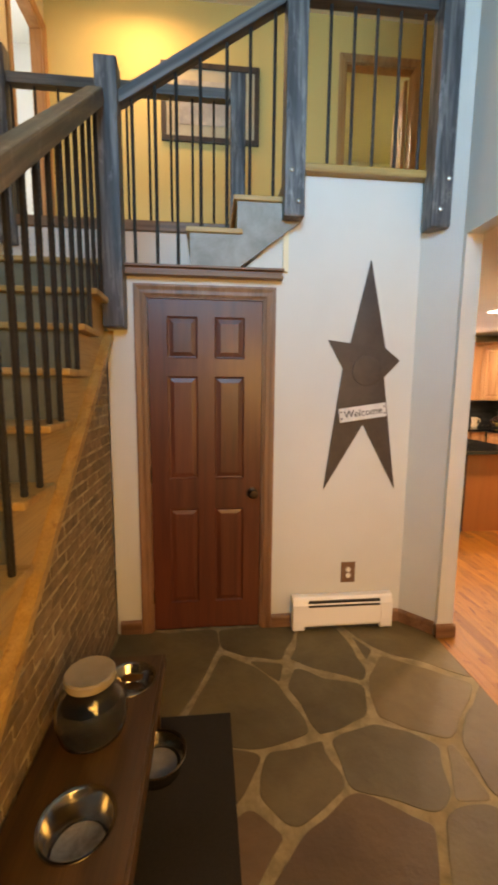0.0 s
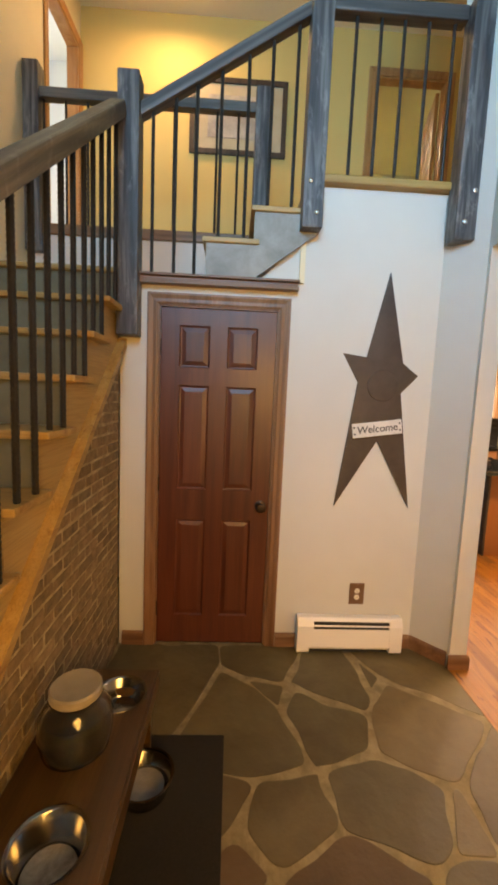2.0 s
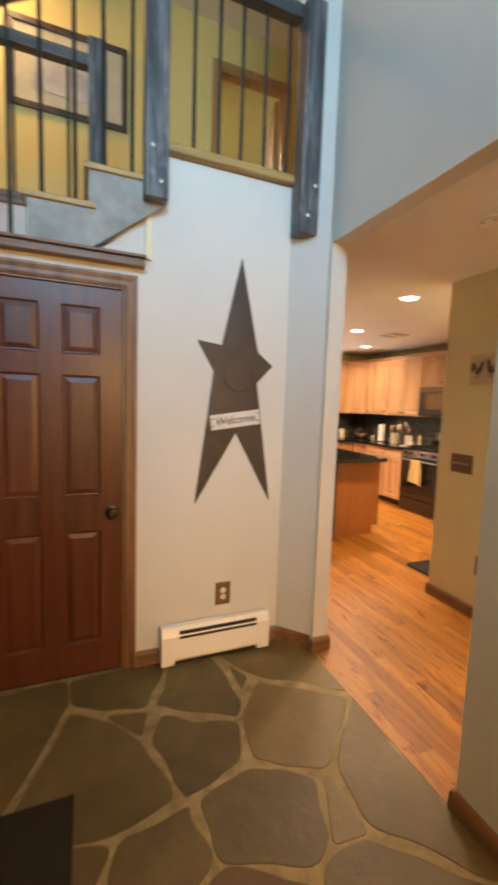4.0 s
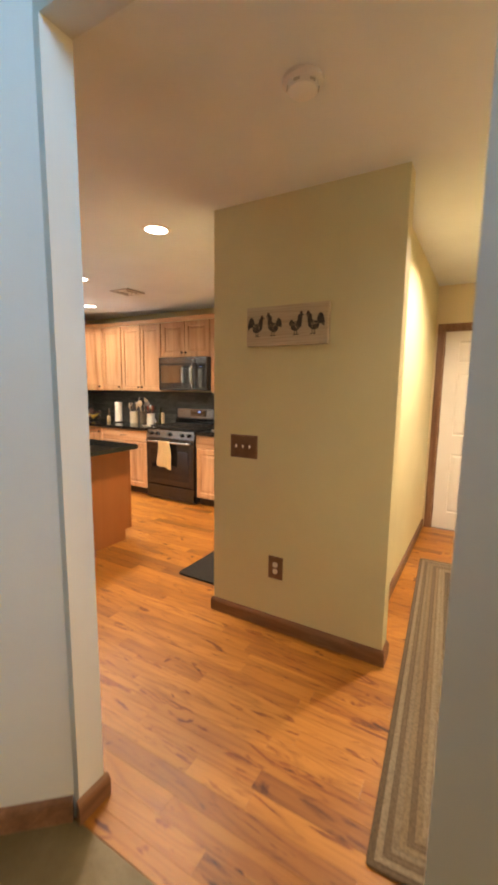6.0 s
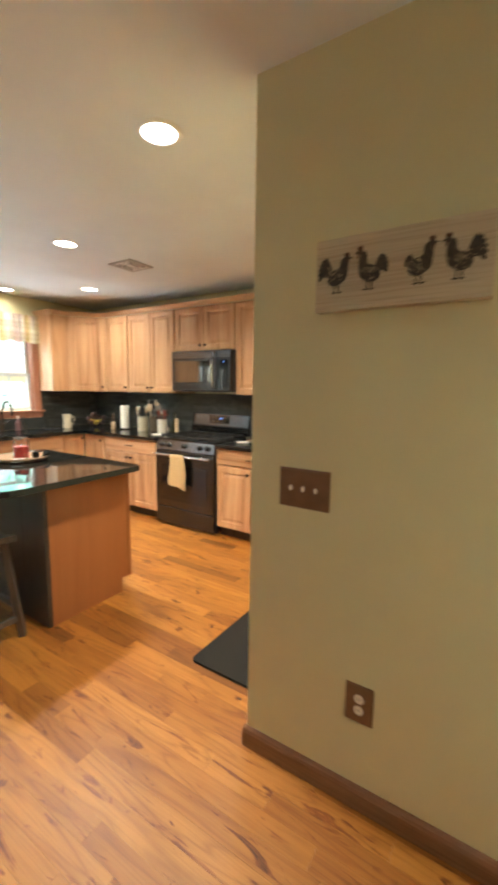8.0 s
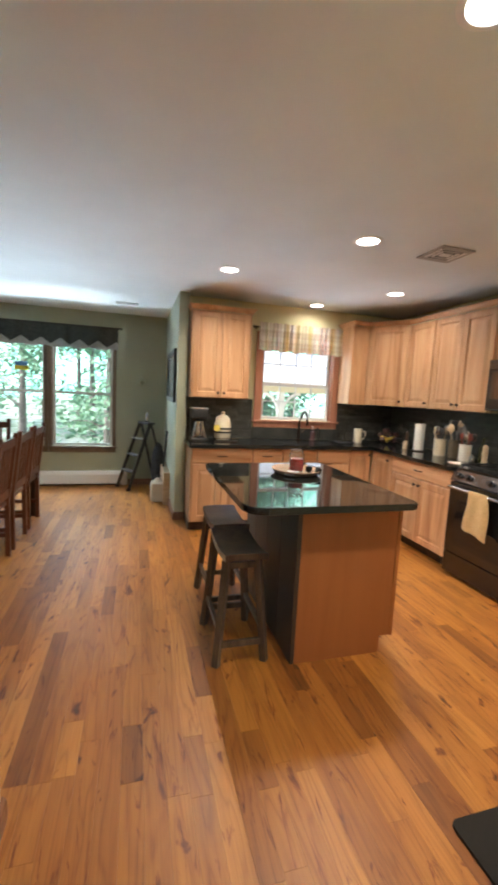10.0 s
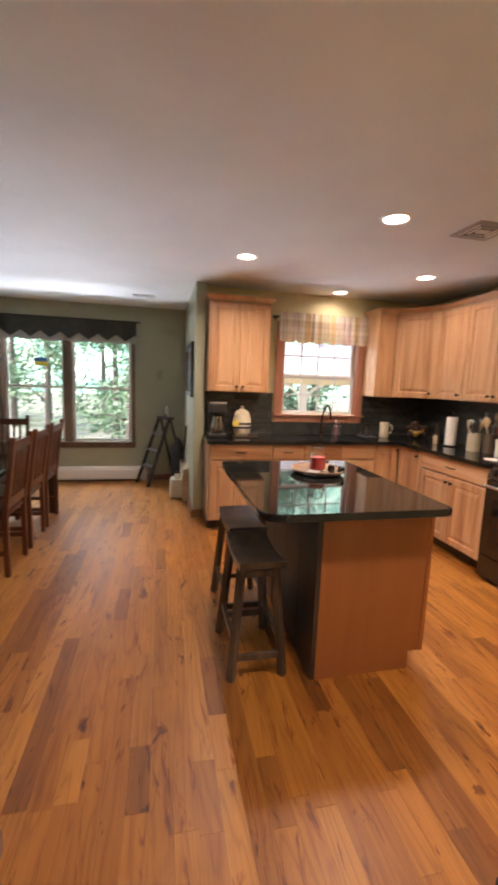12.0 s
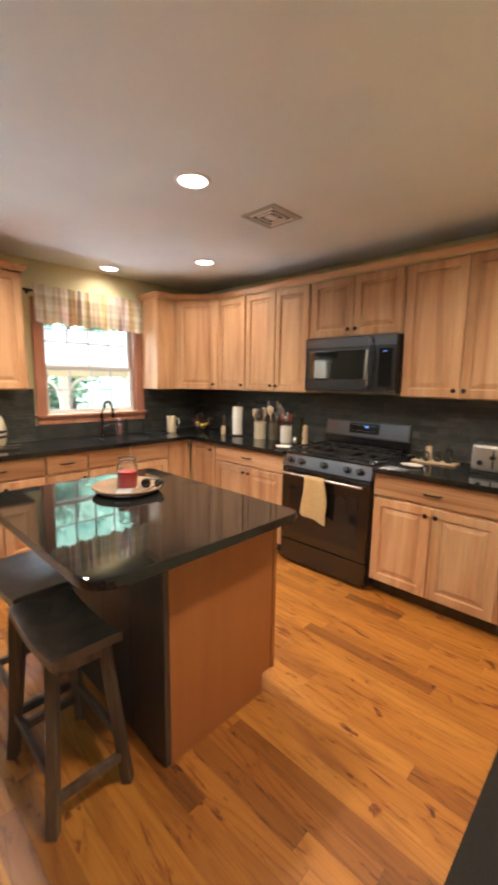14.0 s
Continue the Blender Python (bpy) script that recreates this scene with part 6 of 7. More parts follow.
# coffee maker
cm = thing("coffee_maker", (2.70, 6.47, ZC), "black drip coffee maker with a steel carafe", "coffee maker")
part("base", boxes((2.61, 2.79, 6.34, 6.60, ZC, ZC + 0.035), bevel=0.01), BLACK_PLASTIC, cm)
part("tower", boxes((2.62, 2.78, 6.50, 6.60, ZC + 0.0355, ZC + 0.24), bevel=0.01), BLACK_PLASTIC, cm)
part("brew_head", boxes((2.615, 2.785, 6.35, 6.60, ZC + 0.2405, ZC + 0.335), bevel=0.014), BLACK_PLASTIC, cm)
part("top_band", boxes((2.618, 2.782, 6.352, 6.598, ZC + 0.3355, ZC + 0.352), bevel=0.006), STEEL, cm, "steel lid band")
car = part("carafe", turned([(0, 0.0), (0.062, 0.0), (0.068, 0.012), (0.064, 0.08), (0.042, 0.15), (0.044, 0.172), (0.034, 0.178), (0, 0.178)], (2.70, 6.418, ZC + 0.036), 28), STEEL, cm, "brushed steel carafe", True)
bm = bmesh.new()
tube(bm, [(2.70, 6.372, ZC + 0.20), (2.70, 6.335, ZC + 0.19), (2.70, 6.325, ZC + 0.12), (2.70, 6.352, ZC + 0.07)], 0.009, 8)
part("handle", bm, BLACK_PLASTIC, car, "", True)
# beehive cookie jar behind a small rack
lathe_thing("cookie_jar", 2.985, 6.58, ZC, [("pot", [(0, 0), (0.070, 0), (0.088, 0.03), (0.096, 0.10), (0.094, 0.17), (0.078, 0.215), (0.0, 0.217)], CREAM_GLAZE, ""),
    ("band", [(0.0972, 0.075), (0.0985, 0.08), (0.0985, 0.092), (0.0972, 0.097)], BLACK_PLASTIC, "dark painted band"), ("band", [(0.0966, 0.115), (0.098, 0.12), (0.098, 0.132), (0.0966, 0.137)], BLACK_PLASTIC, "dark painted band"),
    ("lid", [(0.080, 0.2175), (0.082, 0.225), (0.060, 0.255), (0.026, 0.272), (0.016, 0.282), (0.024, 0.296), (0.014, 0.308), (0, 0.310)], CREAM_GLAZE, "domed lid with a knob")], "cream ceramic cookie jar with dark bands", "jar")
tg = thing("hanging_tag", (2.90, 6.485, ZC), "round yellow paper tag on a stand", "tag")
part("disc", lathe(bmesh.new(), [(0, -0.0015), (0.036, -0.0015), (0.036, 0.0015), (0, 0.0015)], (0, 0, 0), 24, pose(2.90, 6.470, ZC + 0.135, 90, 0, 0)), material("yellow_paper", (0.75, 0.58, 0.10), 0.6), tg, "yellow round tag")
bm = bmesh.new()
tube(bm, [(2.90, 6.475, ZC), (2.90, 6.475, ZC + 0.10)], 0.003, 6)
part("stem", bm, BRONZE, tg)
rk = thing("spoon_tray", (2.985, 6.38, ZC), "low dark metal rack before the cookie jar", "tray")
part("base", boxes((2.86, 3.11, 6.33, 6.44, ZC, ZC + 0.012), bevel=0.004), BRONZE, rk)
part("rail", boxes((2.865, 3.105, 6.332, 6.338, ZC + 0.035, ZC + 0.042), (2.868, 2.874, 6.332, 6.338, ZC + 0.0122, ZC + 0.035), (3.096, 3.102, 6.332, 6.338, ZC + 0.0122, ZC + 0.035)), STEEL, rk)
# faucet
fa = thing("faucet", (3.91, 6.62, ZC), "dark bronze gooseneck kitchen faucet", "faucet")
bm = bmesh.new()
tube(bm, [(3.91, 6.62, ZC + 0.02)] + [(3.91 - 0.0 * k, 6.62, ZC + 0.06 + 0.04 * k) for k in range(5)] + [(3.91 + 0.02, 6.62 - 0.09 + 0.09 * math.cos(a), ZC + 0.24 + 0.10 * math.sin(a)) for a in (0.3, 0.7, 1.1, 1.57, 2.0, 2.5, 2.9, 3.14)] + [(3.93, 6.44, ZC + 0.19)], 0.013, 12)
part("spout", bm, BRONZE, fa, "", True)
part("base", turned([(0, 0), (0.032, 0), (0.032, 0.008), (0.018, 0.022), (0, 0.024)], (3.91, 6.62, ZC), 20), BRONZE, fa, "", True)
bm = bmesh.new()
tube(bm, [(3.925, 6.62, ZC + 0.09), (3.965, 6.615, ZC + 0.105), (4.0, 6.605, ZC + 0.14)], 0.007, 8)
part("lever", bm, BRONZE, fa, "", True)
sk = thing("sink", (3.93, 6.40, 0.70), "dark undermount kitchen sink", "sink")
part("rim", boxes((3.60, 4.28, 6.22, 6.232, ZC, ZC + 0.0015), (3.60, 4.28, 6.568, 6.58, ZC, ZC + 0.0015), (3.60, 3.612, 6.232, 6.568, ZC, ZC + 0.0015), (4.268, 4.28, 6.232, 6.568, ZC, ZC + 0.0015)), BLACK_STEEL, sk)
lathe_thing("soap_bottle", 4.075, 6.60, ZC, [("bottle", [(0, 0), (0.028, 0), (0.030, 0.01), (0.030, 0.10), (0.012, 0.12), (0.012, 0.135), (0, 0.136)], material("red_soap", (0.16, 0.09, 0.09), 0.2), "red liquid soap"), ("pump", [(0.006, 0.1365), (0.006, 0.16), (0.016, 0.164), (0.016, 0.170), (0, 0.172)], WHITE_METAL, "")], "red hand soap bottle with white pump", "bottle")
lathe_thing("spray_bottle", 4.145, 6.61, ZC, [("bottle", [(0, 0), (0.026, 0), (0.028, 0.01), (0.026, 0.11), (0.013, 0.14), (0.013, 0.17), (0, 0.171)], GLASS, "")], "clear plastic bottle by the sink", "bottle")
lathe_thing("dish_rack_cup", 4.43, 6.55, ZC, [("cup", [(0, 0), (0.030, 0), (0.035, 0.01), (0.038, 0.10), (0.034, 0.10), (0.031, 0.012), (0, 0.010)], GLASS, "")], "clear drinking glass on the counter", "glass")
dk = thing("drying_rack", (4.43, 6.48, ZC), "small dark drying rack by the sink", "dish rack")
part("tray", boxes((4.34, 4.52, 6.40, 6.62, ZC, ZC + 0.006), bevel=0.002), BLACK_PLASTIC, dk)
for k in range(5):
    bm = bmesh.new()
    tube(bm, [(4.36 + 0.03 * k, 6.62, ZC + 0.006), (4.36 + 0.03 * k, 6.625, ZC + 0.12), (4.36 + 0.03 * k, 6.60, ZC + 0.14)], 0.003, 6)
    part("wire", bm, IRON, dk)
mug = lathe_thing("mug_pitcher", 4.62, 6.50, ZC, [("body", [(0, 0), (0.045, 0), (0.050, 0.01), (0.047, 0.09), (0.052, 0.165), (0.047, 0.168), (0.042, 0.09), (0.044, 0.012), (0, 0.010)], CREAM_GLAZE, "")], "tall cream ceramic pitcher with handle", "pitcher")
bm = bmesh.new()
tube(bm, [(4.668, 6.49, ZC + 0.14), (4.70, 6.48, ZC + 0.135), (4.708, 6.478, ZC + 0.09), (4.69, 6.484, ZC + 0.05), (4.664, 6.49, ZC + 0.04)], 0.007, 8)
part("handle", bm, CREAM_GLAZE, mug, "", True)
# fruit stand
fs = thing("fruit_basket", (4.95, 6.36, ZC), "black wire fruit basket holding bananas", "basket")
bm = bmesh.new()
for r, z in ((0.085, 0.006), (0.14, 0.06), (0.158, 0.115)):
    tube(bm, [(4.95 + r * math.cos(a), 6.36 + r * math.sin(a), ZC + z) for a in (2 * math.pi * k / 24 for k in range(25))], 0.0035, 6)
for k in range(10):
    a = 2 * math.pi * k / 10
    tube(bm, [(4.95 + r * math.cos(a), 6.36 + r * math.sin(a), ZC + z) for r, z in ((0.085, 0.006), (0.14, 0.06), (0.158, 0.115))], 0.003, 6)
tube(bm, [(4.95, 6.47, ZC + 0.08), (4.95, 6.49, ZC + 0.22), (4.95, 6.44, ZC + 0.27), (4.95, 6.37, ZC + 0.26), (4.95, 6.35, ZC + 0.24)], 0.005, 8)
part("wire_frame", bm, IRON, fs, "", True)
BANANA = mottled("banana", (0.60, 0.42, 0.06), (0.68, 0.50, 0.10), 9, 0.5, 0.05)
for k in range(4):
    bm = bmesh.new()
    a0 = -0.6 + 0.4 * k
    pts = [(4.95 + 0.085 * math.sin(a0) * math.sin(t) - 0.02, 6.36 - 0.075 * math.sin(t) * math.cos(a0 * 0.5), ZC + 0.10 - 0.065 * math.cos(t) + 0.01 * k) for t in (-1.2, -0.7, -0.2, 0.3, 0.8, 1.3)]
    tube(bm, pts, [0.006, 0.015, 0.018, 0.018, 0.014, 0.005], 8)
    part("banana", bm, BANANA, fs, "yellow banana", True)
for ox, oy, oz in ((0.03, 0.05, 0), (-0.05, 0.04, 0), (0.05, -0.02, 0), (0.0, 0.085, 0.05), (0.06, 0.06, 0.065), (-0.055, 0.08, 0.055), (0.01, 0.06, 0.105), (-0.03, 0.03, 0.10), (0.09, 0.0, 0.06)):
    part("fruit", turned([(0, -0.034), (0.022, -0.028), (0.035, 0), (0.026, 0.026), (0, 0.032)], (4.95 + ox, 6.36 + oy, ZC + 0.055 + oz), 14), mottled("dark_fruit", (0.035, 0.022, 0.03), (0.12, 0.05, 0.035), 14, 0.4) if "dark_fruit" not in bpy.data.materials else bpy.data.materials["dark_fruit"], fs, "dark round fruit", True)
kb = thing("pepper_mill", (4.98, 6.07, ZC), "dark pepper mill with a small label", "pepper mill")
part("mill", turned([(0, 0), (0.026, 0), (0.028, 0.01), (0.022, 0.06), (0.018, 0.11), (0.022, 0.14), (0.016, 0.165), (0.010, 0.185), (0, 0.19)], (4.98, 6.07, ZC), 20), DARK_WOOD, kb, "", True)
part("jar", turned([(0, 0), (0.024, 0), (0.024, 0.075), (0.018, 0.085), (0, 0.088)], (4.93, 6.02, ZC), 18), LIGHT_WOOD, kb, "pale small jar", True)
# paper towel
lathe_thing("paper_towel_roll", 4.965, 5.845, ZC, [("base", [(0, 0), (0.072, 0), (0.072, 0.010), (0.012, 0.014), (0, 0.014)], BRONZE, "dark round stand"), ("roll", [(0.016, 0.0145), (0.050, 0.0145), (0.051, 0.02), (0.051, 0.285), (0.050, 0.290), (0.016, 0.290)], mottled("paper", (0.74, 0.72, 0.68), (0.82, 0.80, 0.76), 30, 0.95, 0.4), "white paper roll"), ("spindle", [(0.007, 0.2905), (0.007, 0.315), (0.012, 0.322), (0.010, 0.335), (0, 0.338)], BRONZE, "")], "white paper towel roll on a dark stand", "paper towel")


def crock(x, y, r, h, mat, label, tools, seed, kinds, tall=0.12, big=1.0):
    """A pot with utensils that fan out over its rim: spoons, turners and whisks in the materials of kinds."""
    rnd = random.Random(seed)
    c = lathe_thing("utensil_crock", x, y, ZC, [("pot", [(0, 0), (r * 0.94, 0), (r, 0.008), (r, h - 0.008), (r * 1.04, h), (r * 0.93, h), (r * 0.92, 0.012), (0, 0.010)], mat, "")], label, "crock", "utensil crocks")
    for k in range(tools):
        a = 6.28 * k / tools + rnd.uniform(-0.3, 0.3)
        lean = rnd.uniform(0.005, 0.045)
        bx, by = x - 0.3 * r * math.cos(a), y - 0.3 * r * math.sin(a)
        tx, ty = x + (r * 0.55 + lean) * math.cos(a), y + (r * 0.55 + lean) * math.sin(a)
        top = h + rnd.uniform(0.04, tall)
        bm = bmesh.new()
        tube(bm, [(bx, by, ZC + 0.02), ((bx + tx) / 2, (by + ty) / 2, ZC + top * 0.5), (tx, ty, ZC + top)], 0.0055, 6)
        turn = pose(tx, ty, ZC + top + 0.025, 0, 0, rnd.uniform(60, 120))
        if k % 3 == 0:
            block(bm, -0.026 * big, 0.026 * big, -0.002, 0.002, -0.03, 0.05 * big, 0.0015, turn)
        else:
            lathe(bm, [(0, -0.040), (0.014 * big, -0.028), (0.027 * big, 0.0), (0.022 * big, 0.03 * big), (0, 0.042 * big)], (0, 0, 0), 10, turn @ Matrix.Diagonal((1, 0.25, 1, 1)))
        part("utensil", bm, kinds[k % len(kinds)], c, "", True)
    return c


RED_HANDLE = material("red_handle", (0.20, 0.045, 0.028), 0.35)
GREY_SILICONE = material("grey_silicone", (0.20, 0.19, 0.17), 0.5)
crock(4.985, 5.555, 0.058, 0.165, CREAM_GLAZE, "cream crock holding short cooking utensils", 6, 5, (STEEL, BLACK_PLASTIC, LIGHT_WOOD), 0.06)
crock(5.03, 5.415, 0.055, 0.175, mottled("brown_glass", (0.10, 0.075, 0.05), (0.18, 0.14, 0.10), 8, 0.12, 0.02), "brownish glass vessel full of spatulas and spoons", 10, 9, (GREY_SILICONE, LIGHT_WOOD, BLACK_PLASTIC, GREY_SILICONE), 0.12, 1.35)
crock(4.985, 5.235, 0.052, 0.150, CERAMIC, "white crock holding red-handled utensils", 8, 8, (RED_HANDLE, STEEL, RED_HANDLE, BLACK_PLASTIC), 0.07, 0.7)
lathe_thing("oil_bottle", 5.06, 5.115, ZC, [("bottle", [(0, 0), (0.030, 0), (0.032, 0.01), (0.032, 0.12), (0.013, 0.16), (0.012, 0.21), (0.015, 0.212), (0.015, 0.23), (0, 0.231)], material("oil_glass", (0.10, 0.10, 0.04), 0.08, 0.0, Transmission_Weight=0.6), "")], "dark green olive oil bottle", "bottle")
lathe_thing("pepper_mill", 5.02, 5.045, ZC, [("mill", [(0, 0), (0.024, 0), (0.026, 0.01), (0.021, 0.05), (0.025, 0.10), (0.020, 0.13), (0.024, 0.15), (0.014, 0.17), (0, 0.175)], LIGHT_WOOD, "")], "tan wooden pepper mill beside the range", "pepper mill")
lathe_thing("salt_jar", 4.93, 5.09, ZC, [("jar", [(0, 0), (0.022, 0), (0.024, 0.008), (0.023, 0.06), (0.015, 0.07), (0.015, 0.085), (0, 0.086)], STEEL, "")], "small steel-topped salt shaker", "shaker")
sr = thing("spoon_rest", (4.72, 5.02, ZC), "white ceramic spoon rest on the counter", "spoon rest")
part("rest", lathe(bmesh.new(), [(0, 0.004), (0.04, 0.004), (0.06, 0.018), (0.063, 0.016), (0.042, 0.0), (0, 0.0)], (0, 0, 0), 24, pose(4.72, 5.04, ZC) @ Matrix.Diagonal((1, 1.3, 1, 1))), CERAMIC, sr, "", True)
# right of the range
sp = thing("spice_tray", (5.05, 3.93, ZC), "light wooden tray holding glass shakers", "tray")
part("tray", boxes((4.99, 5.11, 3.79, 4.08, ZC, ZC + 0.012), bevel=0.003), LIGHT_WOOD, sp)
for k, (oy, hh, m) in enumerate(((4.045, 0.075, GLASS), (3.985, 0.13, LIGHT_WOOD), (3.92, 0.09, GLASS), (3.85, 0.12, GLASS), (3.985, 0.07, STEEL))):
    ox = 5.05 if k < 4 else 5.015
    lathe_thing("shaker", ox, oy, ZC + 0.0125, [("jar", [(0, 0), (0.022, 0), (0.024, 0.006), (0.020, hh * 0.7), (0.013, hh * 0.8), (0, hh * 0.81)], m, ""), ("cap", [(0.014, hh * 0.8), (0.015, hh * 0.98), (0.010, hh), (0, hh)], STEEL, "steel cap")], "small shaker standing on the wooden tray", "shaker", "shakers on the tray")
sr2 = thing("spoon_rest", (4.80, 4.00, ZC), "pale spoon rest with a metal spoon", "spoon rest")
part("rest", lathe(bmesh.new(), [(0, 0.003), (0.035, 0.003), (0.052, 0.014), (0.054, 0.012), (0.036, 0.0), (0, 0.0)], (0, 0, 0), 24, pose(4.80, 4.00, ZC) @ Matrix.Diagonal((1, 1.4, 1, 1))), CERAMIC, sr2, "", True)
ts = thing("toaster", (4.99, 3.52, ZC), "brushed steel toaster with black trim", "toaster")
part("body", boxes((4.905, 5.075, 3.365, 3.675, ZC + 0.018, ZC + 0.185), bevel=0.022), mottled("toaster_chrome", (0.70, 0.69, 0.67), (0.76, 0.75, 0.73), 20, 0.36, 0.02, 1.0), ts)
part("base", boxes((4.91, 5.07, 3.37, 3.67, ZC, ZC + 0.0175), bevel=0.004), BLACK_PLASTIC, ts)
for xx in (4.955, 5.025):
    part("slot", boxes((xx - 0.012, xx + 0.012, 3.40, 3.64, ZC + 0.1845, ZC + 0.1862)), BLACK_PLASTIC, ts)
part("dial", lathe(bmesh.new(), [(0, 0), (0.017, 0), (0.015, 0.014), (0, 0.015)], (0, 0, 0), 18, pose(4.905, 3.62, ZC + 0.07, 0, -90, 0)), BLACK_PLASTIC, ts, "", True)
part("lever", boxes((4.885, 4.905, 3.535, 3.565, ZC + 0.10, ZC + 0.118), (4.900, 4.9065, 3.546, 3.554, ZC + 0.04, ZC + 0.155)), BLACK_PLASTIC, ts)

# ---- on the island ----
TRAY_WOOD = wood("tray_wood", (0.17, 0.095, 0.048), (0.24, 0.14, 0.075), (0.30, 0.185, 0.105), "X", 0.5, (0.95, 1.05), 8.0)
ty = (3.115, 4.735)
lathe_thing("round_tray", *ty, ZC, [("tray", [(0, 0.0), (0.125, 0.0), (0.150, 0.010), (0.172, 0.030), (0.168, 0.034), (0.145, 0.018), (0.12, 0.010), (0, 0.010)], TRAY_WOOD, "")], "shallow round wooden tray on the island", "tray")
lathe_thing("jar_candle", ty[0] + 0.005, ty[1] + 0.015, ZC + 0.0105, [("glass", [(0, 0), (0.046, 0), (0.050, 0.008), (0.050, 0.115), (0.040, 0.130), (0.043, 0.150), (0.040, 0.150), (0.037, 0.130), (0.047, 0.114), (0.047, 0.010), (0, 0.006)], GLASS, ""), ("wax", [(0, 0.0065), (0.0462, 0.0105), (0.0464, 0.088), (0, 0.086)], material("red_wax", (0.52, 0.035, 0.03), 0.4, 0.0, Subsurface_Weight=0.2), "red wax"), ("lid_ring", [(0.0435, 0.146), (0.046, 0.149), (0.0435, 0.153)], STEEL, "")], "red candle in a clear glass jar", "candle")
ph = thing("phone", (3.07, 4.64, ZC + 0.0105), "flat pale phone lying on the tray", "phone")
part("slab", boxes((-0.035, 0.035, -0.07, 0.07, 0, 0.008), bevel=0.003, m=pose(3.055, 4.67, ZC + 0.0108, 0, 0, -35)), material("grey_case", (0.45, 0.45, 0.46), 0.3), ph)
gl = thing("sunglasses", (3.20, 4.66, ZC + 0.0105), "black sunglasses folded on the wooden tray", "sunglasses")
for k in (-1, 1):
    part("lens", lathe(bmesh.new(), [(0, -0.0015), (0.024, -0.0012), (0.025, 0.0), (0.024, 0.002), (0, 0.003)], (0, 0, 0), 18, pose(3.205 + 0.022 * k, 4.655 - 0.026 * k, ZC + 0.037, 80, 0, -50)), BLACK_GLASS, gl, "dark lens", True)
bm = bmesh.new()
tube(bm, [(3.235, 4.62, ZC + 0.055), (3.205, 4.655, ZC + 0.060), (3.175, 4.69, ZC + 0.055)], 0.003, 6)
tube(bm, [(3.235, 4.62, ZC + 0.055), (3.16, 4.60, ZC + 0.03), (3.13, 4.63, ZC + 0.014)], 0.003, 6)
part("frame", bm, BLACK_PLASTIC, gl)

# ---- mats and rug ----
km = bmesh.new()
prism(km, rounded_outline([Vector(p) for p in ((3.112, 2.725), (4.35, 2.725), (4.35, 3.19), (3.112, 3.19))], [0.03] * 4), 0.001, 0.014)
solid("kitchen_mat", km, RUBBER, "dark cushioned kitchen mat on the oak floor", "mat")
RUG = material("braided_rug", (0.3, 0.27, 0.24), 0.95)
n, l = RUG.node_tree.nodes, RUG.node_tree.links
tc, sx = n.new("ShaderNodeTexCoord"), n.new("ShaderNodeSeparateXYZ")
l.new(tc.outputs["Object"], sx.inputs[0])
HX, HY = 1.25, 0.52
ends = []
for axis, half in (("X", HX), ("Y", HY)):
    ab, sb = n.new("ShaderNodeMath"), n.new("ShaderNodeMath")
    ab.operation, sb.operation = "ABSOLUTE", "SUBTRACT"
    l.new(sx.outputs[axis], ab.inputs[0])
    sb.inputs[0].default_value = half
    l.new(ab.outputs[0], sb.inputs[1])
    ends.append(sb.outputs[0])
mn = n.new("ShaderNodeMath")
mn.operation = "MINIMUM"
l.new(ends[0], mn.inputs[0])
l.new(ends[1], mn.inputs[1])
sc, fl = n.new("ShaderNodeMath"), n.new("ShaderNodeMath")
sc.operation, sc.inputs[1].default_value = "MULTIPLY", 46.0
fl.operation = "FLOOR"
l.new(mn.outputs[0], sc.inputs[0])
l.new(sc.outputs[0], fl.inputs[0])
nz = n.new("ShaderNodeTexNoise")
nz.noise_dimensions = "1D"
nz.inputs["Scale"].default_value, nz.inputs["Detail"].default_value = 0.61, 1
l.new(fl.outputs[0], nz.inputs["W"])
band = ramp(RUG, nz.outputs["Fac"], [(0.30, (0.07, 0.052, 0.035)), (0.42, (0.19, 0.14, 0.085)), (0.50, (0.10, 0.070, 0.042)), (0.58, (0.24, 0.19, 0.13)), (0.70, (0.09, 0.070, 0.052))])
to(RUG, mixed(RUG, band, ramp(RUG, noise_of(RUG, coords(RUG, (1, 1, 1), False), 90, 3), [(0.35, (0.62, 0.6, 0.58)), (0.6, (1, 1, 1))]), 0.8), "Base Color")
sn = n.new("ShaderNodeMath")
sn.operation = "SINE"
s2 = n.new("ShaderNodeMath")
s2.operation, s2.inputs[1].default_value = "MULTIPLY", 46.0 * 6.283
l.new(mn.outputs[0], s2.inputs[0])
l.new(s2.outputs[0], sn.inputs[0])
bumped(RUG, sn.outputs[0], 0.5, 0.004)
rb = bmesh.new()
prism(rb, rounded_outline([Vector(p) for p in ((-HX, -HY), (HX, -HY), (HX, HY), (-HX, HY))], [0.02] * 4), 0.0, 0.009)
rug = new("rug", finish(rb, "rug", RUG))
rug.matrix_world = pose(4.479 - HX - 0.035, 1.618 - HY - 0.085, 0.001, 0, 0, 3.9)
tagged(rug, "braided rug with grey and tan rectangular bands", "rug")

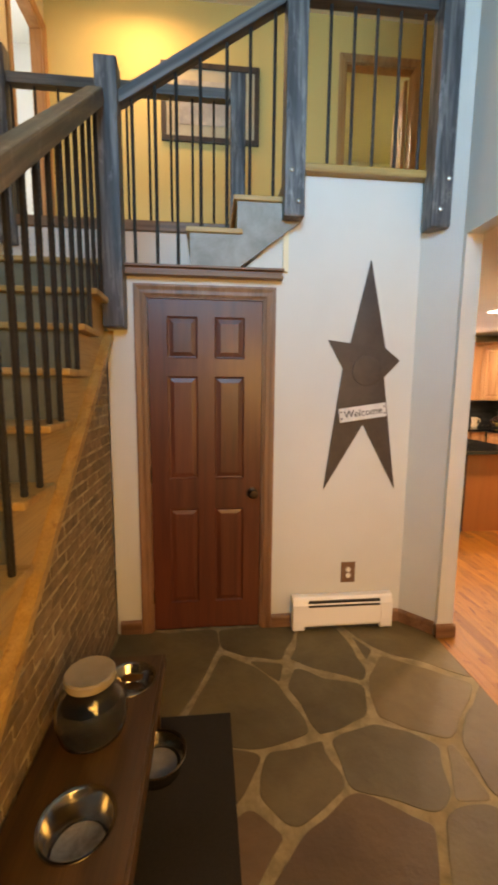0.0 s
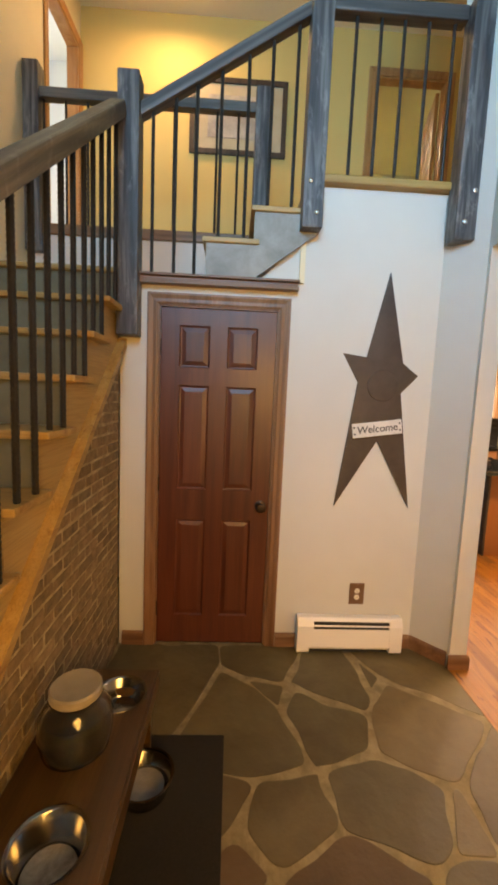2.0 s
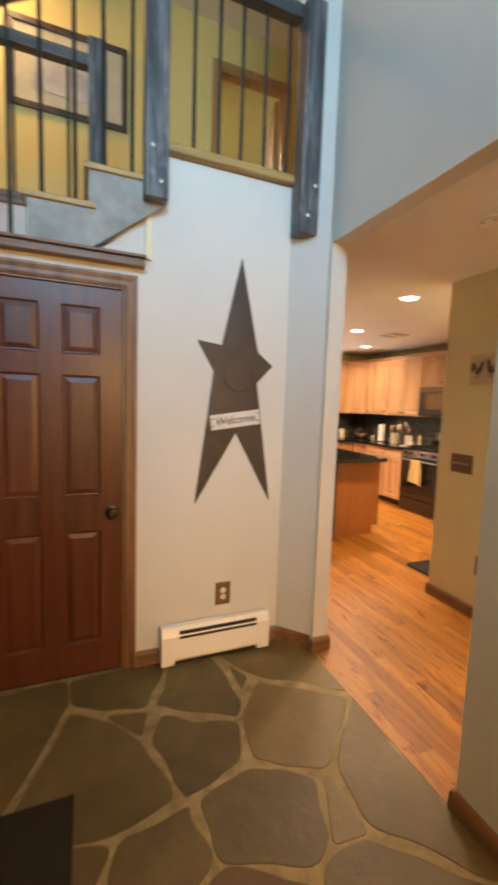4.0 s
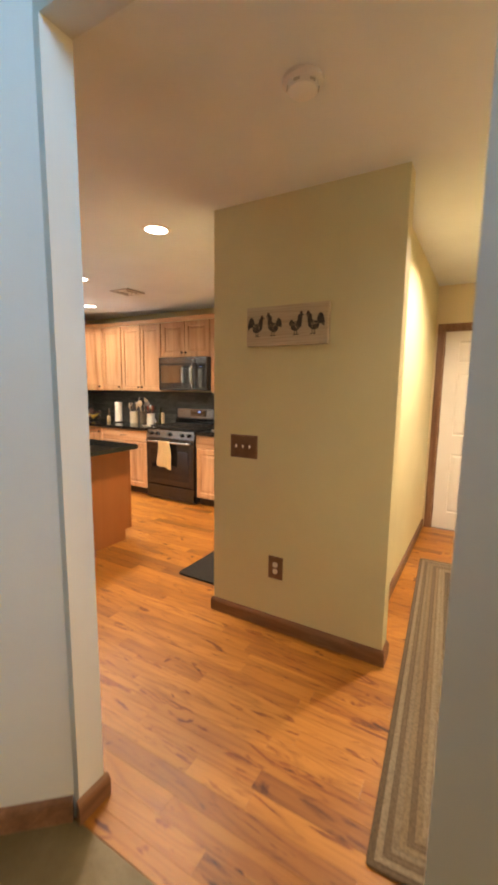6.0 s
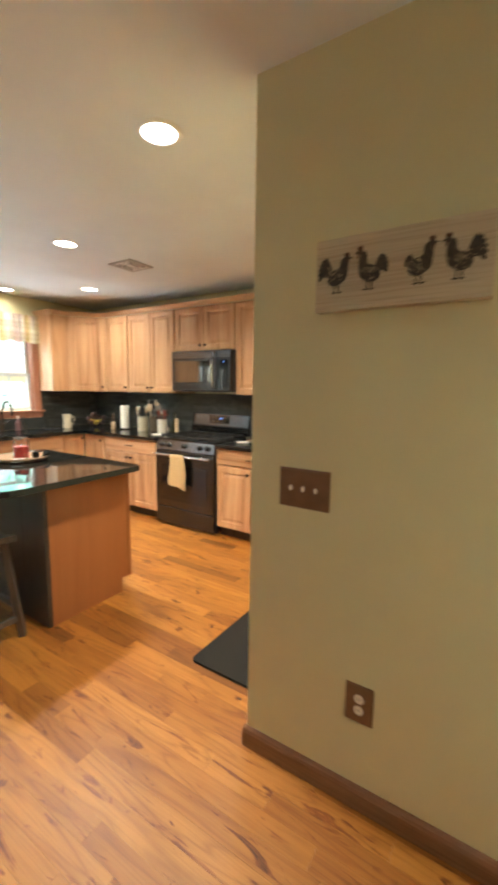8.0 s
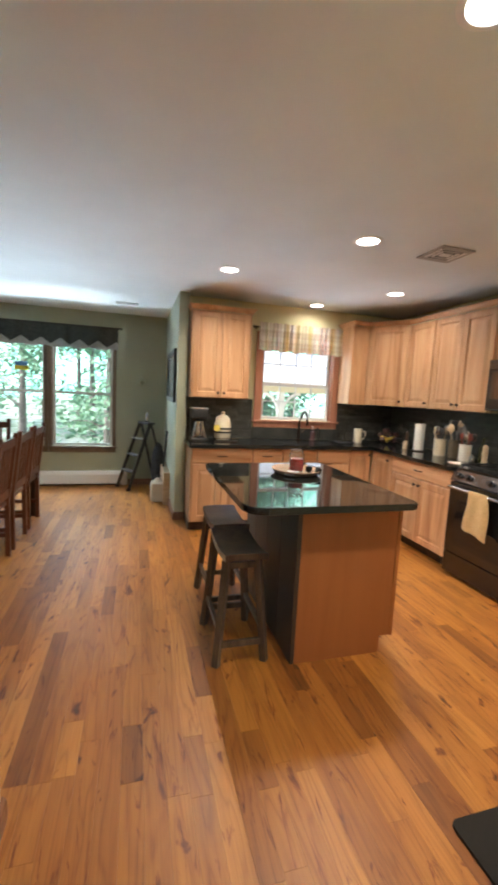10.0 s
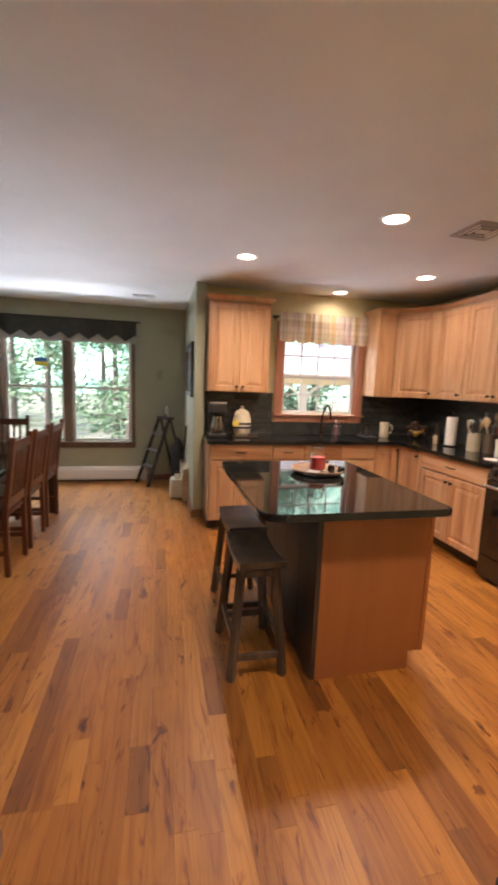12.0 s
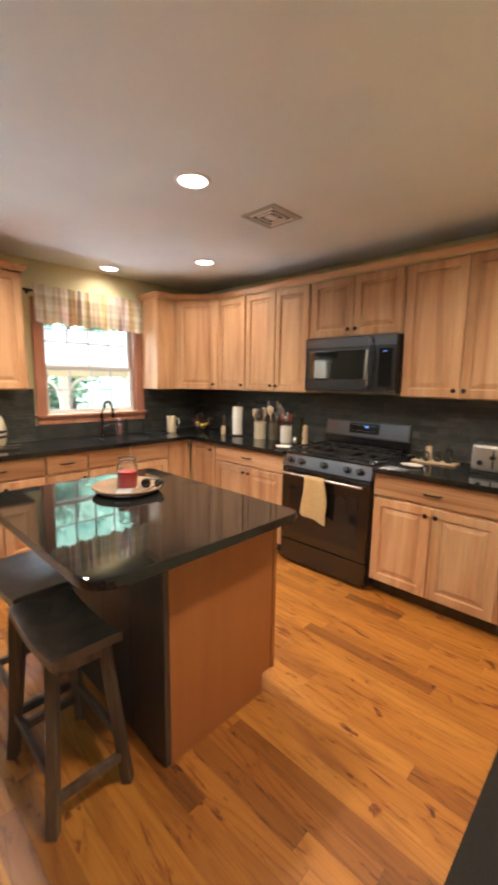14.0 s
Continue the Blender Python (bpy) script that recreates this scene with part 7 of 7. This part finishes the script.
# ---- dining room ----
tb = thing("dining_table", (0.42, 6.0, 0), "dark polished dining table with square legs", "table")
part("tabletop", boxes((-0.18, 1.03, 5.03, 6.98, 0.725, 0.760), bevel=0.008), material("polished_top", (0.030, 0.016, 0.010), 0.08), tb, "glossy dark top")
part("apron", boxes((-0.10, 0.95, 5.10, 5.13, 0.63, 0.7245), (-0.10, 0.95, 6.88, 6.91, 0.63, 0.7245), (0.925, 0.95, 5.1305, 6.8795, 0.63, 0.7245), (-0.10, -0.075, 5.1305, 6.8795, 0.63, 0.7245)), DARK_WOOD, tb)
for lx in (-0.12, 0.99):
    for ly in (5.08, 6.93):
        part("leg", boxes((lx - 0.045, lx + 0.045, ly - 0.045, ly + 0.045, 0.0, 0.629), bevel=0.006), DARK_WOOD, tb)


def dining_chair():
    """Built at the origin, its front towards -x."""
    c = thing("dining_chair", (0, 0, 0), "red-brown slatted wooden dining chair pushed in", "chair", "chairs round the table")
    part("seat", boxes((-0.42, 0.0, -0.215, 0.215, 0.435, 0.465), bevel=0.008), CHAIR_WOOD, c)
    for sy in (-0.195, 0.195):
        bm = bmesh.new()
        beam(bm, (0.0, sy, 0.0), (0.0, sy, 0.47), 0.036, 0.036, 0.003)
        beam(bm, (0.0, sy, 0.46), (0.075, sy, 1.02), 0.034, 0.034, 0.003)
        part("back_leg", bm, CHAIR_WOOD, c)
        part("front_leg", boxes((-0.40, -0.362, sy - 0.019, sy + 0.019, 0.0, 0.434), bevel=0.003), CHAIR_WOOD, c)
        part("stretcher", boxes((-0.362, -0.018, sy - 0.010, sy + 0.010, 0.16, 0.195)), CHAIR_WOOD, c)
    for z, x in ((0.95, 0.066), (0.53, 0.009)):
        part("back_rail", boxes((x - 0.010, x + 0.010, -0.178, 0.178, z - 0.03, z + 0.035), bevel=0.003), CHAIR_WOOD, c)
    for k in range(5):
        y = -0.12 + 0.06 * k
        bm = bmesh.new()
        beam(bm, (0.012, y, 0.55), (0.062, y, 0.93), 0.024, 0.010, 0.002)
        part("slat", bm, CHAIR_WOOD, c)
    return c


ch = dining_chair()
ch.location = (1.065, 5.62, 0.001)
for p in (pose(1.065, 6.14, 0.001), pose(1.065, 6.66, 0.001), pose(0.53, 7.10, 0.001, 0, 0, 90), pose(-0.25, 5.75, 0.001, 0, 0, 180), pose(-0.25, 6.35, 0.001, 0, 0, 180)):
    copy_thing(ch, p)
cl = thing("chandelier", (0.74, 5.92, 1.55), "dark green shaded lamp hung on a chain", "pendant lamp")
part("shade", turned([(0.03, 0.175), (0.035, 0.17), (0.10, 0.11), (0.185, 0.03), (0.19, 0.0), (0.184, 0.0), (0.178, 0.03), (0.095, 0.105), (0.03, 0.165)], (0.74, 5.92, 1.555), 28), material("green_shade", (0.03, 0.055, 0.045), 0.3), cl, "dark green glass shade", True)
part("cap", turned([(0.034, 0.17), (0.03, 0.19), (0.012, 0.21), (0, 0.212)], (0.74, 5.92, 1.555), 18), BRONZE, cl, "", True)
bm = bmesh.new()
for k in range(19):
    z = 1.765 + 0.035 * k
    a = 0 if k % 2 else math.pi / 2
    tube(bm, [(0.74 + 0.008 * math.cos(t) * math.cos(a), 5.92 + 0.008 * math.cos(t) * math.sin(a), z + 0.018 + 0.021 * math.sin(t)) for t in (2 * math.pi * q / 10 for q in range(11))], 0.002, 5)
part("chain", bm, BRONZE, cl)
part("canopy", turned([(0.012, -0.03), (0.05, -0.022), (0.062, -0.001), (0, -0.001)], (0.74, 5.92, CEIL), 22), BRONZE, cl, "", True)
# centrepiece on the table
lathe_thing("fruit_bowl", 0.55, 5.75, 0.761, [("bowl", [(0, 0), (0.06, 0), (0.10, 0.03), (0.145, 0.09), (0.138, 0.09), (0.095, 0.036), (0, 0.012)], CREAM_GLAZE, "")], "cream ceramic bowl on the dining table", "bowl")

# step ladder
ld = thing("step_ladder", (2.1, 8.1, 0), "black folding step ladder standing by the wall", "ladder")
F1, F2, T1, T2 = Vector((1.82, 8.20, 0.012)), Vector((1.98, 7.93, 0.012)), Vector((2.12, 8.19, 0.93)), Vector((2.25, 7.95, 0.93))
for a, b in ((F1, T1), (F2, T2)):
    bm = bmesh.new()
    beam(bm, a, b, 0.030, 0.045, 0.003)
    part("rail", bm, BLACK_PLASTIC, ld)
    bm = bmesh.new()
    beam(bm, a + Vector((0.52, 0.06, 0)), b + Vector((0.02, 0, 0)), 0.022, 0.030, 0.003)
    part("rear_leg", bm, BLACK_PLASTIC, ld)
    part("rubber_foot", boxes((a.x - 0.025, a.x + 0.025, a.y - 0.02, a.y + 0.02, 0.001, 0.03), bevel=0.004), RUBBER, ld)
GREYSTEP = material("step_grey", (0.14, 0.15, 0.16), 0.45)
for k in (0.27, 0.52, 0.77):
    bm = bmesh.new()
    beam(bm, F1.lerp(T1, k), F2.lerp(T2, k), 0.085, 0.022, 0.003)
    part("step", bm, GREYSTEP, ld, "grey ribbed step")
bm = bmesh.new()
beam(bm, T1 + Vector((0.02, 0.02, 0.01)), T2 + Vector((0.02, -0.02, 0.01)), 0.11, 0.03, 0.004)
part("top_cap", bm, BLACK_PLASTIC, ld)
lathe_thing("water_bottle", 2.215, 8.06, 0.958, [("bottle", [(0, 0), (0.026, 0), (0.028, 0.01), (0.026, 0.09), (0.012, 0.12), (0.012, 0.14), (0, 0.141)], STEEL, "")], "small steel bottle on the ladder top", "bottle")
jg = thing("plastic_jug", (2.345, 7.42, 0), "cream plastic jug standing on the floor", "jug")
part("body", boxes((2.255, 2.435, 7.30, 7.52, 0.002, 0.25), bevel=0.04), mottled("cream_plastic", (0.56, 0.50, 0.40), (0.64, 0.58, 0.47), 6, 0.45, 0.05), jg, "", True)
bm = turned([(0.055, 0.0), (0.035, 0.04), (0.025, 0.06), (0, 0.06)], (2.345, 7.40, 0.245), 20)
part("neck", bm, bpy.data.materials["cream_plastic"], jg, "", True)
part("cap", turned([(0.028, 0.0), (0.028, 0.025), (0, 0.026)], (2.345, 7.40, 0.306), 18), BLACK_PLASTIC, jg, "dark cap", True)
br = thing("hand_broom", (2.43, 7.62, 0), "dark long-handled brush leaning on the partition", "broom")
bm = bmesh.new()
tube(bm, [(2.40, 7.60, 0.16), (2.462, 7.62, 0.88)], 0.012, 8)
part("handle", bm, BLACK_PLASTIC, br, "", True)
part("head", boxes((2.36, 2.43, 7.47, 7.73, 0.10, 0.16), bevel=0.01), DARK_WOOD, br)
part("bristles", boxes((2.365, 2.425, 7.475, 7.725, 0.002, 0.0995)), BLACK_PLASTIC, br, "black bristles")
bg2 = thing("dark_bag", (2.38, 8.03, 0), "dark slumped fabric bag behind the ladder", "bag")
bm = bmesh.new()
bmesh.ops.create_icosphere(bm, subdivisions=3, radius=1.0)
for v in bm.verts:
    k = 1 + 0.14 * noise.noise(v.co * 2.3)
    v.co = Vector((2.375 + 0.095 * v.co.x * k, 7.99 + 0.17 * v.co.y * k, max(0.003, 0.33 + 0.345 * v.co.z * k)))
part("bag", bm, mottled("dark_fabric", (0.03, 0.032, 0.035), (0.06, 0.06, 0.062), 18, 0.9, 0.6), bg2, "", True)
pp = thing("framed_picture", (2.465, 7.2, 1.28), "black-framed picture on the partition wall", "picture")
part("frame", boxes((2.450, 2.4785, 6.74, 7.70, 1.285, 1.335), (2.450, 2.4785, 6.74, 7.70, 1.82, 1.87), (2.450, 2.4785, 6.74, 6.79, 1.3355, 1.8195), (2.450, 2.4785, 7.65, 7.70, 1.3355, 1.8195), bevel=0.004), BLACK_PLASTIC, pp)
part("print", boxes((2.468, 2.477, 6.79, 7.65, 1.335, 1.82)), mottled("grey_print", (0.16, 0.18, 0.17), (0.42, 0.44, 0.42), 5, 0.2, 0.0), pp, "muted grey print")
so = lathe_thing("wall_ornament", 2.14, 8.30, 1.52, [("ornament", [(0, -0.05), (0.03, -0.03), (0.045, 0.0), (0.03, 0.035), (0.01, 0.05), (0, 0.055)], DINING_PAINT, "")], "small round green ornament on the dining wall", "wall decoration")

# ---- pieces of floors and walls ----
def clip(poly, px, py, nx, ny):
    """The part of a polygon on the side of the line through p to which n points away."""
    out = []
    for i in range(len(poly)):
        a, b = poly[i - 1], poly[i]
        da, db = (a[0] - px) * nx + (a[1] - py) * ny, (b[0] - px) * nx + (b[1] - py) * ny
        if (da <= 0) != (db <= 0):
            t = da / (da - db)
            out.append((a[0] + t * (b[0] - a[0]), a[1] + t * (b[1] - a[1])))
        if db <= 0:
            out.append(b)
    return out


# each stone is a cell: a centre and how far it pushes its neighbours away; the hall's stones, then those by the front door
HALL_CELLS = [(-1.286, 2.781, 2.184), (0.150, 2.815, -0.019), (0.476, 2.668, -0.365), (0.797, 2.684, -0.592), (2.218, 3.431, 1.785), (1.412, 2.221, -0.846), (0.386, 2.502, -0.485), (-0.180, 2.339, -0.148), (0.115, 2.585, -0.238),
              (0.050, 1.166, -0.706), (0.835, 1.277, -1.132), (-0.428, 1.346, -0.294), (-0.106, 1.018, -0.512), (0.467, 0.461, -0.219), (2.637, 0.945, 1.125), (1.598, -0.122, 1.181), (1.609, 0.930, -0.720)]
SPLIT = 0.86
rnd = random.Random(11)
DOOR_CELLS = []
gx = -1.2
while gx < 1.6:
    gy = -1.3
    while gy < SPLIT - 0.1:
        DOOR_CELLS.append((gx + rnd.uniform(-0.14, 0.14), gy + rnd.uniform(-0.14, 0.14), rnd.uniform(-0.02, 0.03)))
        gy += 0.46
    gx += 0.46


def softened(poly, cut):
    """The outline with its corners rounded off."""
    out = []
    for k in range(len(poly)):
        a, p, b = Vector(poly[k - 1]), Vector(poly[k]), Vector(poly[(k + 1) % len(poly)])
        s, e = p.lerp(a, min(0.45, cut / max((a - p).length, 0.001))), p.lerp(b, min(0.45, cut / max((b - p).length, 0.001)))
        out += [tuple((1 - t) ** 2 * s + 2 * t * (1 - t) * p + t * t * e) for t in (0, 0.33, 0.67, 1)]
    return out


for i, (ax, ay, aw, cells) in enumerate([(*c, HALL_CELLS) for c in HALL_CELLS] + [(*c, DOOR_CELLS) for c in DOOR_CELLS]):
    hall = cells is HALL_CELLS
    poly = [(-0.415, SPLIT), (1.552, SPLIT), (1.552, 2.498), (-0.415, 2.498)] if hall else [(-1.35, -1.49), (1.552, -1.49), (1.552, SPLIT - 0.03), (-1.35, SPLIT - 0.03)]
    for bx, by, bw in cells:
        if (bx, by) == (ax, ay) or not poly:
            continue
        dx, dy = bx - ax, by - ay
        d = math.hypot(dx, dy)
        off = (d * d + aw - bw) / (2 * d)
        gap = 0.007 + 0.016 * abs(math.sin(31.0 * (ax + bx) + 17.0 * (ay + by)))
        poly = clip(poly, ax + dx / d * (off - gap), ay + dy / d * (off - gap), dx / d, dy / d)
    if len(poly) < 3:
        continue
    size = math.sqrt(abs(sum(poly[k - 1][0] * poly[k][1] - poly[k][0] * poly[k - 1][1] for k in range(len(poly)))) / 2)
    poly = softened(poly, min(0.04, 0.2 * size))
    fine = []
    for k in range(len(poly)):
        a, b = Vector(poly[k - 1]), Vector(poly[k])
        n_ = max(1, int((b - a).length / 0.04))
        for q in range(n_):
            p = a.lerp(b, q / n_)
            e = 0.026 if size > 0.2 else 0.008
            fine.append((min(1.552, p.x + e * noise.noise((p.x * 6, p.y * 6, i))), min(2.498, p.y + e * noise.noise((p.x * 6, p.y * 6, i + 40)))))
    c = (sum(p[0] for p in fine) / len(fine), sum(p[1] for p in fine) / len(fine))
    bm = bmesh.new()
    rings = []
    for inset, z in ((0.0, -0.0028), (0.001, -0.0006), (0.004, 0.0)):
        row = []
        for p in fine:
            v = Vector((p[0] - c[0], p[1] - c[1]))
            v = v * (1 - inset / max(v.length, 0.02))
            row.append(bm.verts.new((c[0] + v.x, c[1] + v.y, z)))
        rings.append(row)
    for a, b in zip(rings, rings[1:]):
        for k in range(len(fine)):
            bm.faces.new((a[k - 1], a[k], b[k], b[k - 1]))
    bm.faces.new(rings[-1])
    part("flagstone", bm, FLAGSTONE, floor_foyer)

# thin bricks under the stairs
bw = bmesh.new()
slab_yz(bw, [(0.45, 0.0), (2.497, 0.0), (2.497, trim_z(2.497) + 0.01), (0.45, max(trim_z(0.45) + 0.01, 0.02))], -0.4318, -0.4285)
wall_brick = structure("wall_brick", bw, BRICK_JOINT, "thin brick facing under the stairs with sandy joints")
BL, BH, BJ = 0.155, 0.043, 0.012
whole = None
row, z = 0, 0.004
while z < 1.85:
    y = 0.46 - (BL + BJ) / 2 * (row % 2)
    while y < 2.495:
        quad = clip([(max(y, 0.46), z), (min(y + BL, 2.494), z), (min(y + BL, 2.494), z + BH), (max(y, 0.46), z + BH)], 2.5, trim_z(2.5) - 0.004, -SLOPE, 1.0)
        area2 = sum(quad[k - 1][0] * quad[k][1] - quad[k][0] * quad[k - 1][1] for k in range(len(quad))) if len(quad) > 2 else 0
        if len(quad) == 4 and abs(area2 / 2 - BL * BH) < 1e-5:
            if whole is None:
                bm = bmesh.new()
                block(bm, -0.003, 0.003, -BL / 2, BL / 2, -BH / 2, BH / 2, 0.003)
                whole = finish(bm, "brick", BRICK)
            ob = new("brick", whole)
            ob.parent = wall_brick
            ob.location = Vector((-0.4285 + rnd.uniform(-0.0005, 0.003), y + BL / 2 + rnd.uniform(-0.003, 0.003), z + BH / 2 + rnd.uniform(-0.002, 0.002))) - BASE[wall_brick]
            ob.scale = (1, rnd.uniform(0.94, 1.03), rnd.uniform(0.88, 1.08))
        elif abs(area2) > 0.002:
            bm = bmesh.new()
            slab_yz(bm, quad, -0.4300, -0.4255)
            part("brick", bm, BRICK, wall_brick)
        y += BL + BJ
    z += BH + BJ
    row += 1

# oak planks: those by the walk are pieces of their own, the rest is one sheet
floor_oak = structure("floor_oak", boxes((1.557, 5.33, -0.24, 8.32, -0.0195, -0.0165), (-2.59, 1.556, 3.54, 8.32, -0.0195, -0.0165)), DARK_WOOD, "orange oak strip floor of kitchen and dining room")
PW = 0.0805
LENGTHS = (0.26, 0.38, 0.56, 0.74, 0.95, 1.25)


def plank_profile(w):
    h = w / 2 - 0.0001
    return [(-h, -0.0163), (h, -0.0163), (h, -0.0005), (h - 0.0006, 0.0), (-h + 0.0006, 0.0), (-h, -0.0005)]


def plank_mesh(ln):
    bm = bmesh.new()
    rows = [[bm.verts.new((x, y, z)) for x, z in plank_profile(PW)] for y in (0.0004, ln - 0.0004)]
    for k in range(6):
        bm.faces.new((rows[0][k - 1], rows[0][k], rows[1][k], rows[1][k - 1]))
    bm.faces.new(rows[0])
    bm.faces.new(rows[1][::-1])
    return finish(bm, "plank", OAK_FLOOR)


PM = {ln: plank_mesh(ln) for ln in LENGTHS}
rnd = random.Random(23)
verts, faces, count = [], [], 0
x = 5.325 - PW / 2
while x > -2.58:
    lo, hi = (-0.24, 8.32) if x > 1.60 else (3.54, 8.32)
    if x > 2.66:
        hi = 6.30
    y = lo - rnd.uniform(0, 0.7)
    while y < hi:
        ln = rnd.choice(LENGTHS)
        a, b = max(y, lo), min(y + ln, hi)
        near = 1.62 < x < 4.6 and 1.2 < y and y + ln < 6.0 and a == y and b == y + ln
        if near and count < 300:
            ob = new("plank", PM[ln])
            ob.parent = floor_oak
            ob.location = Vector((x, y, 0)) - BASE[floor_oak]
            count += 1
        elif b - a > 0.03:
            n0 = len(verts)
            for yy in (a + 0.0004, b - 0.0004):
                verts += [(x + px_, yy, pz_) for px_, pz_ in plank_profile(PW)]
            for k in range(6):
                q = (k + 5) % 6
                faces.append((n0 + q, n0 + k, n0 + 6 + k, n0 + 6 + q))
            faces += [tuple(range(n0 + 5, n0 - 1, -1)), tuple(range(n0 + 6, n0 + 12))]
        y += ln
    x -= PW
edge_x = min(5.325 - PW / 2 - k * PW for k in range(200) if 5.325 - PW / 2 - k * PW > 1.60) - PW / 2
structure("trim_floor_strip", boxes((1.5535, edge_x - 0.0006, -0.24, 2.515, -0.0163, -0.0004)), OAK_FLOOR, "oak edge strip between flagstones and planks")
me = bpy.data.meshes.new("planks")
me.from_pydata([tuple(Vector(v) - BASE[floor_oak]) for v in verts], [], faces)
me.materials.append(OAK_FLOOR)
far = new("planks", me)
far.parent = floor_oak
tagged(far, kind="stuff")
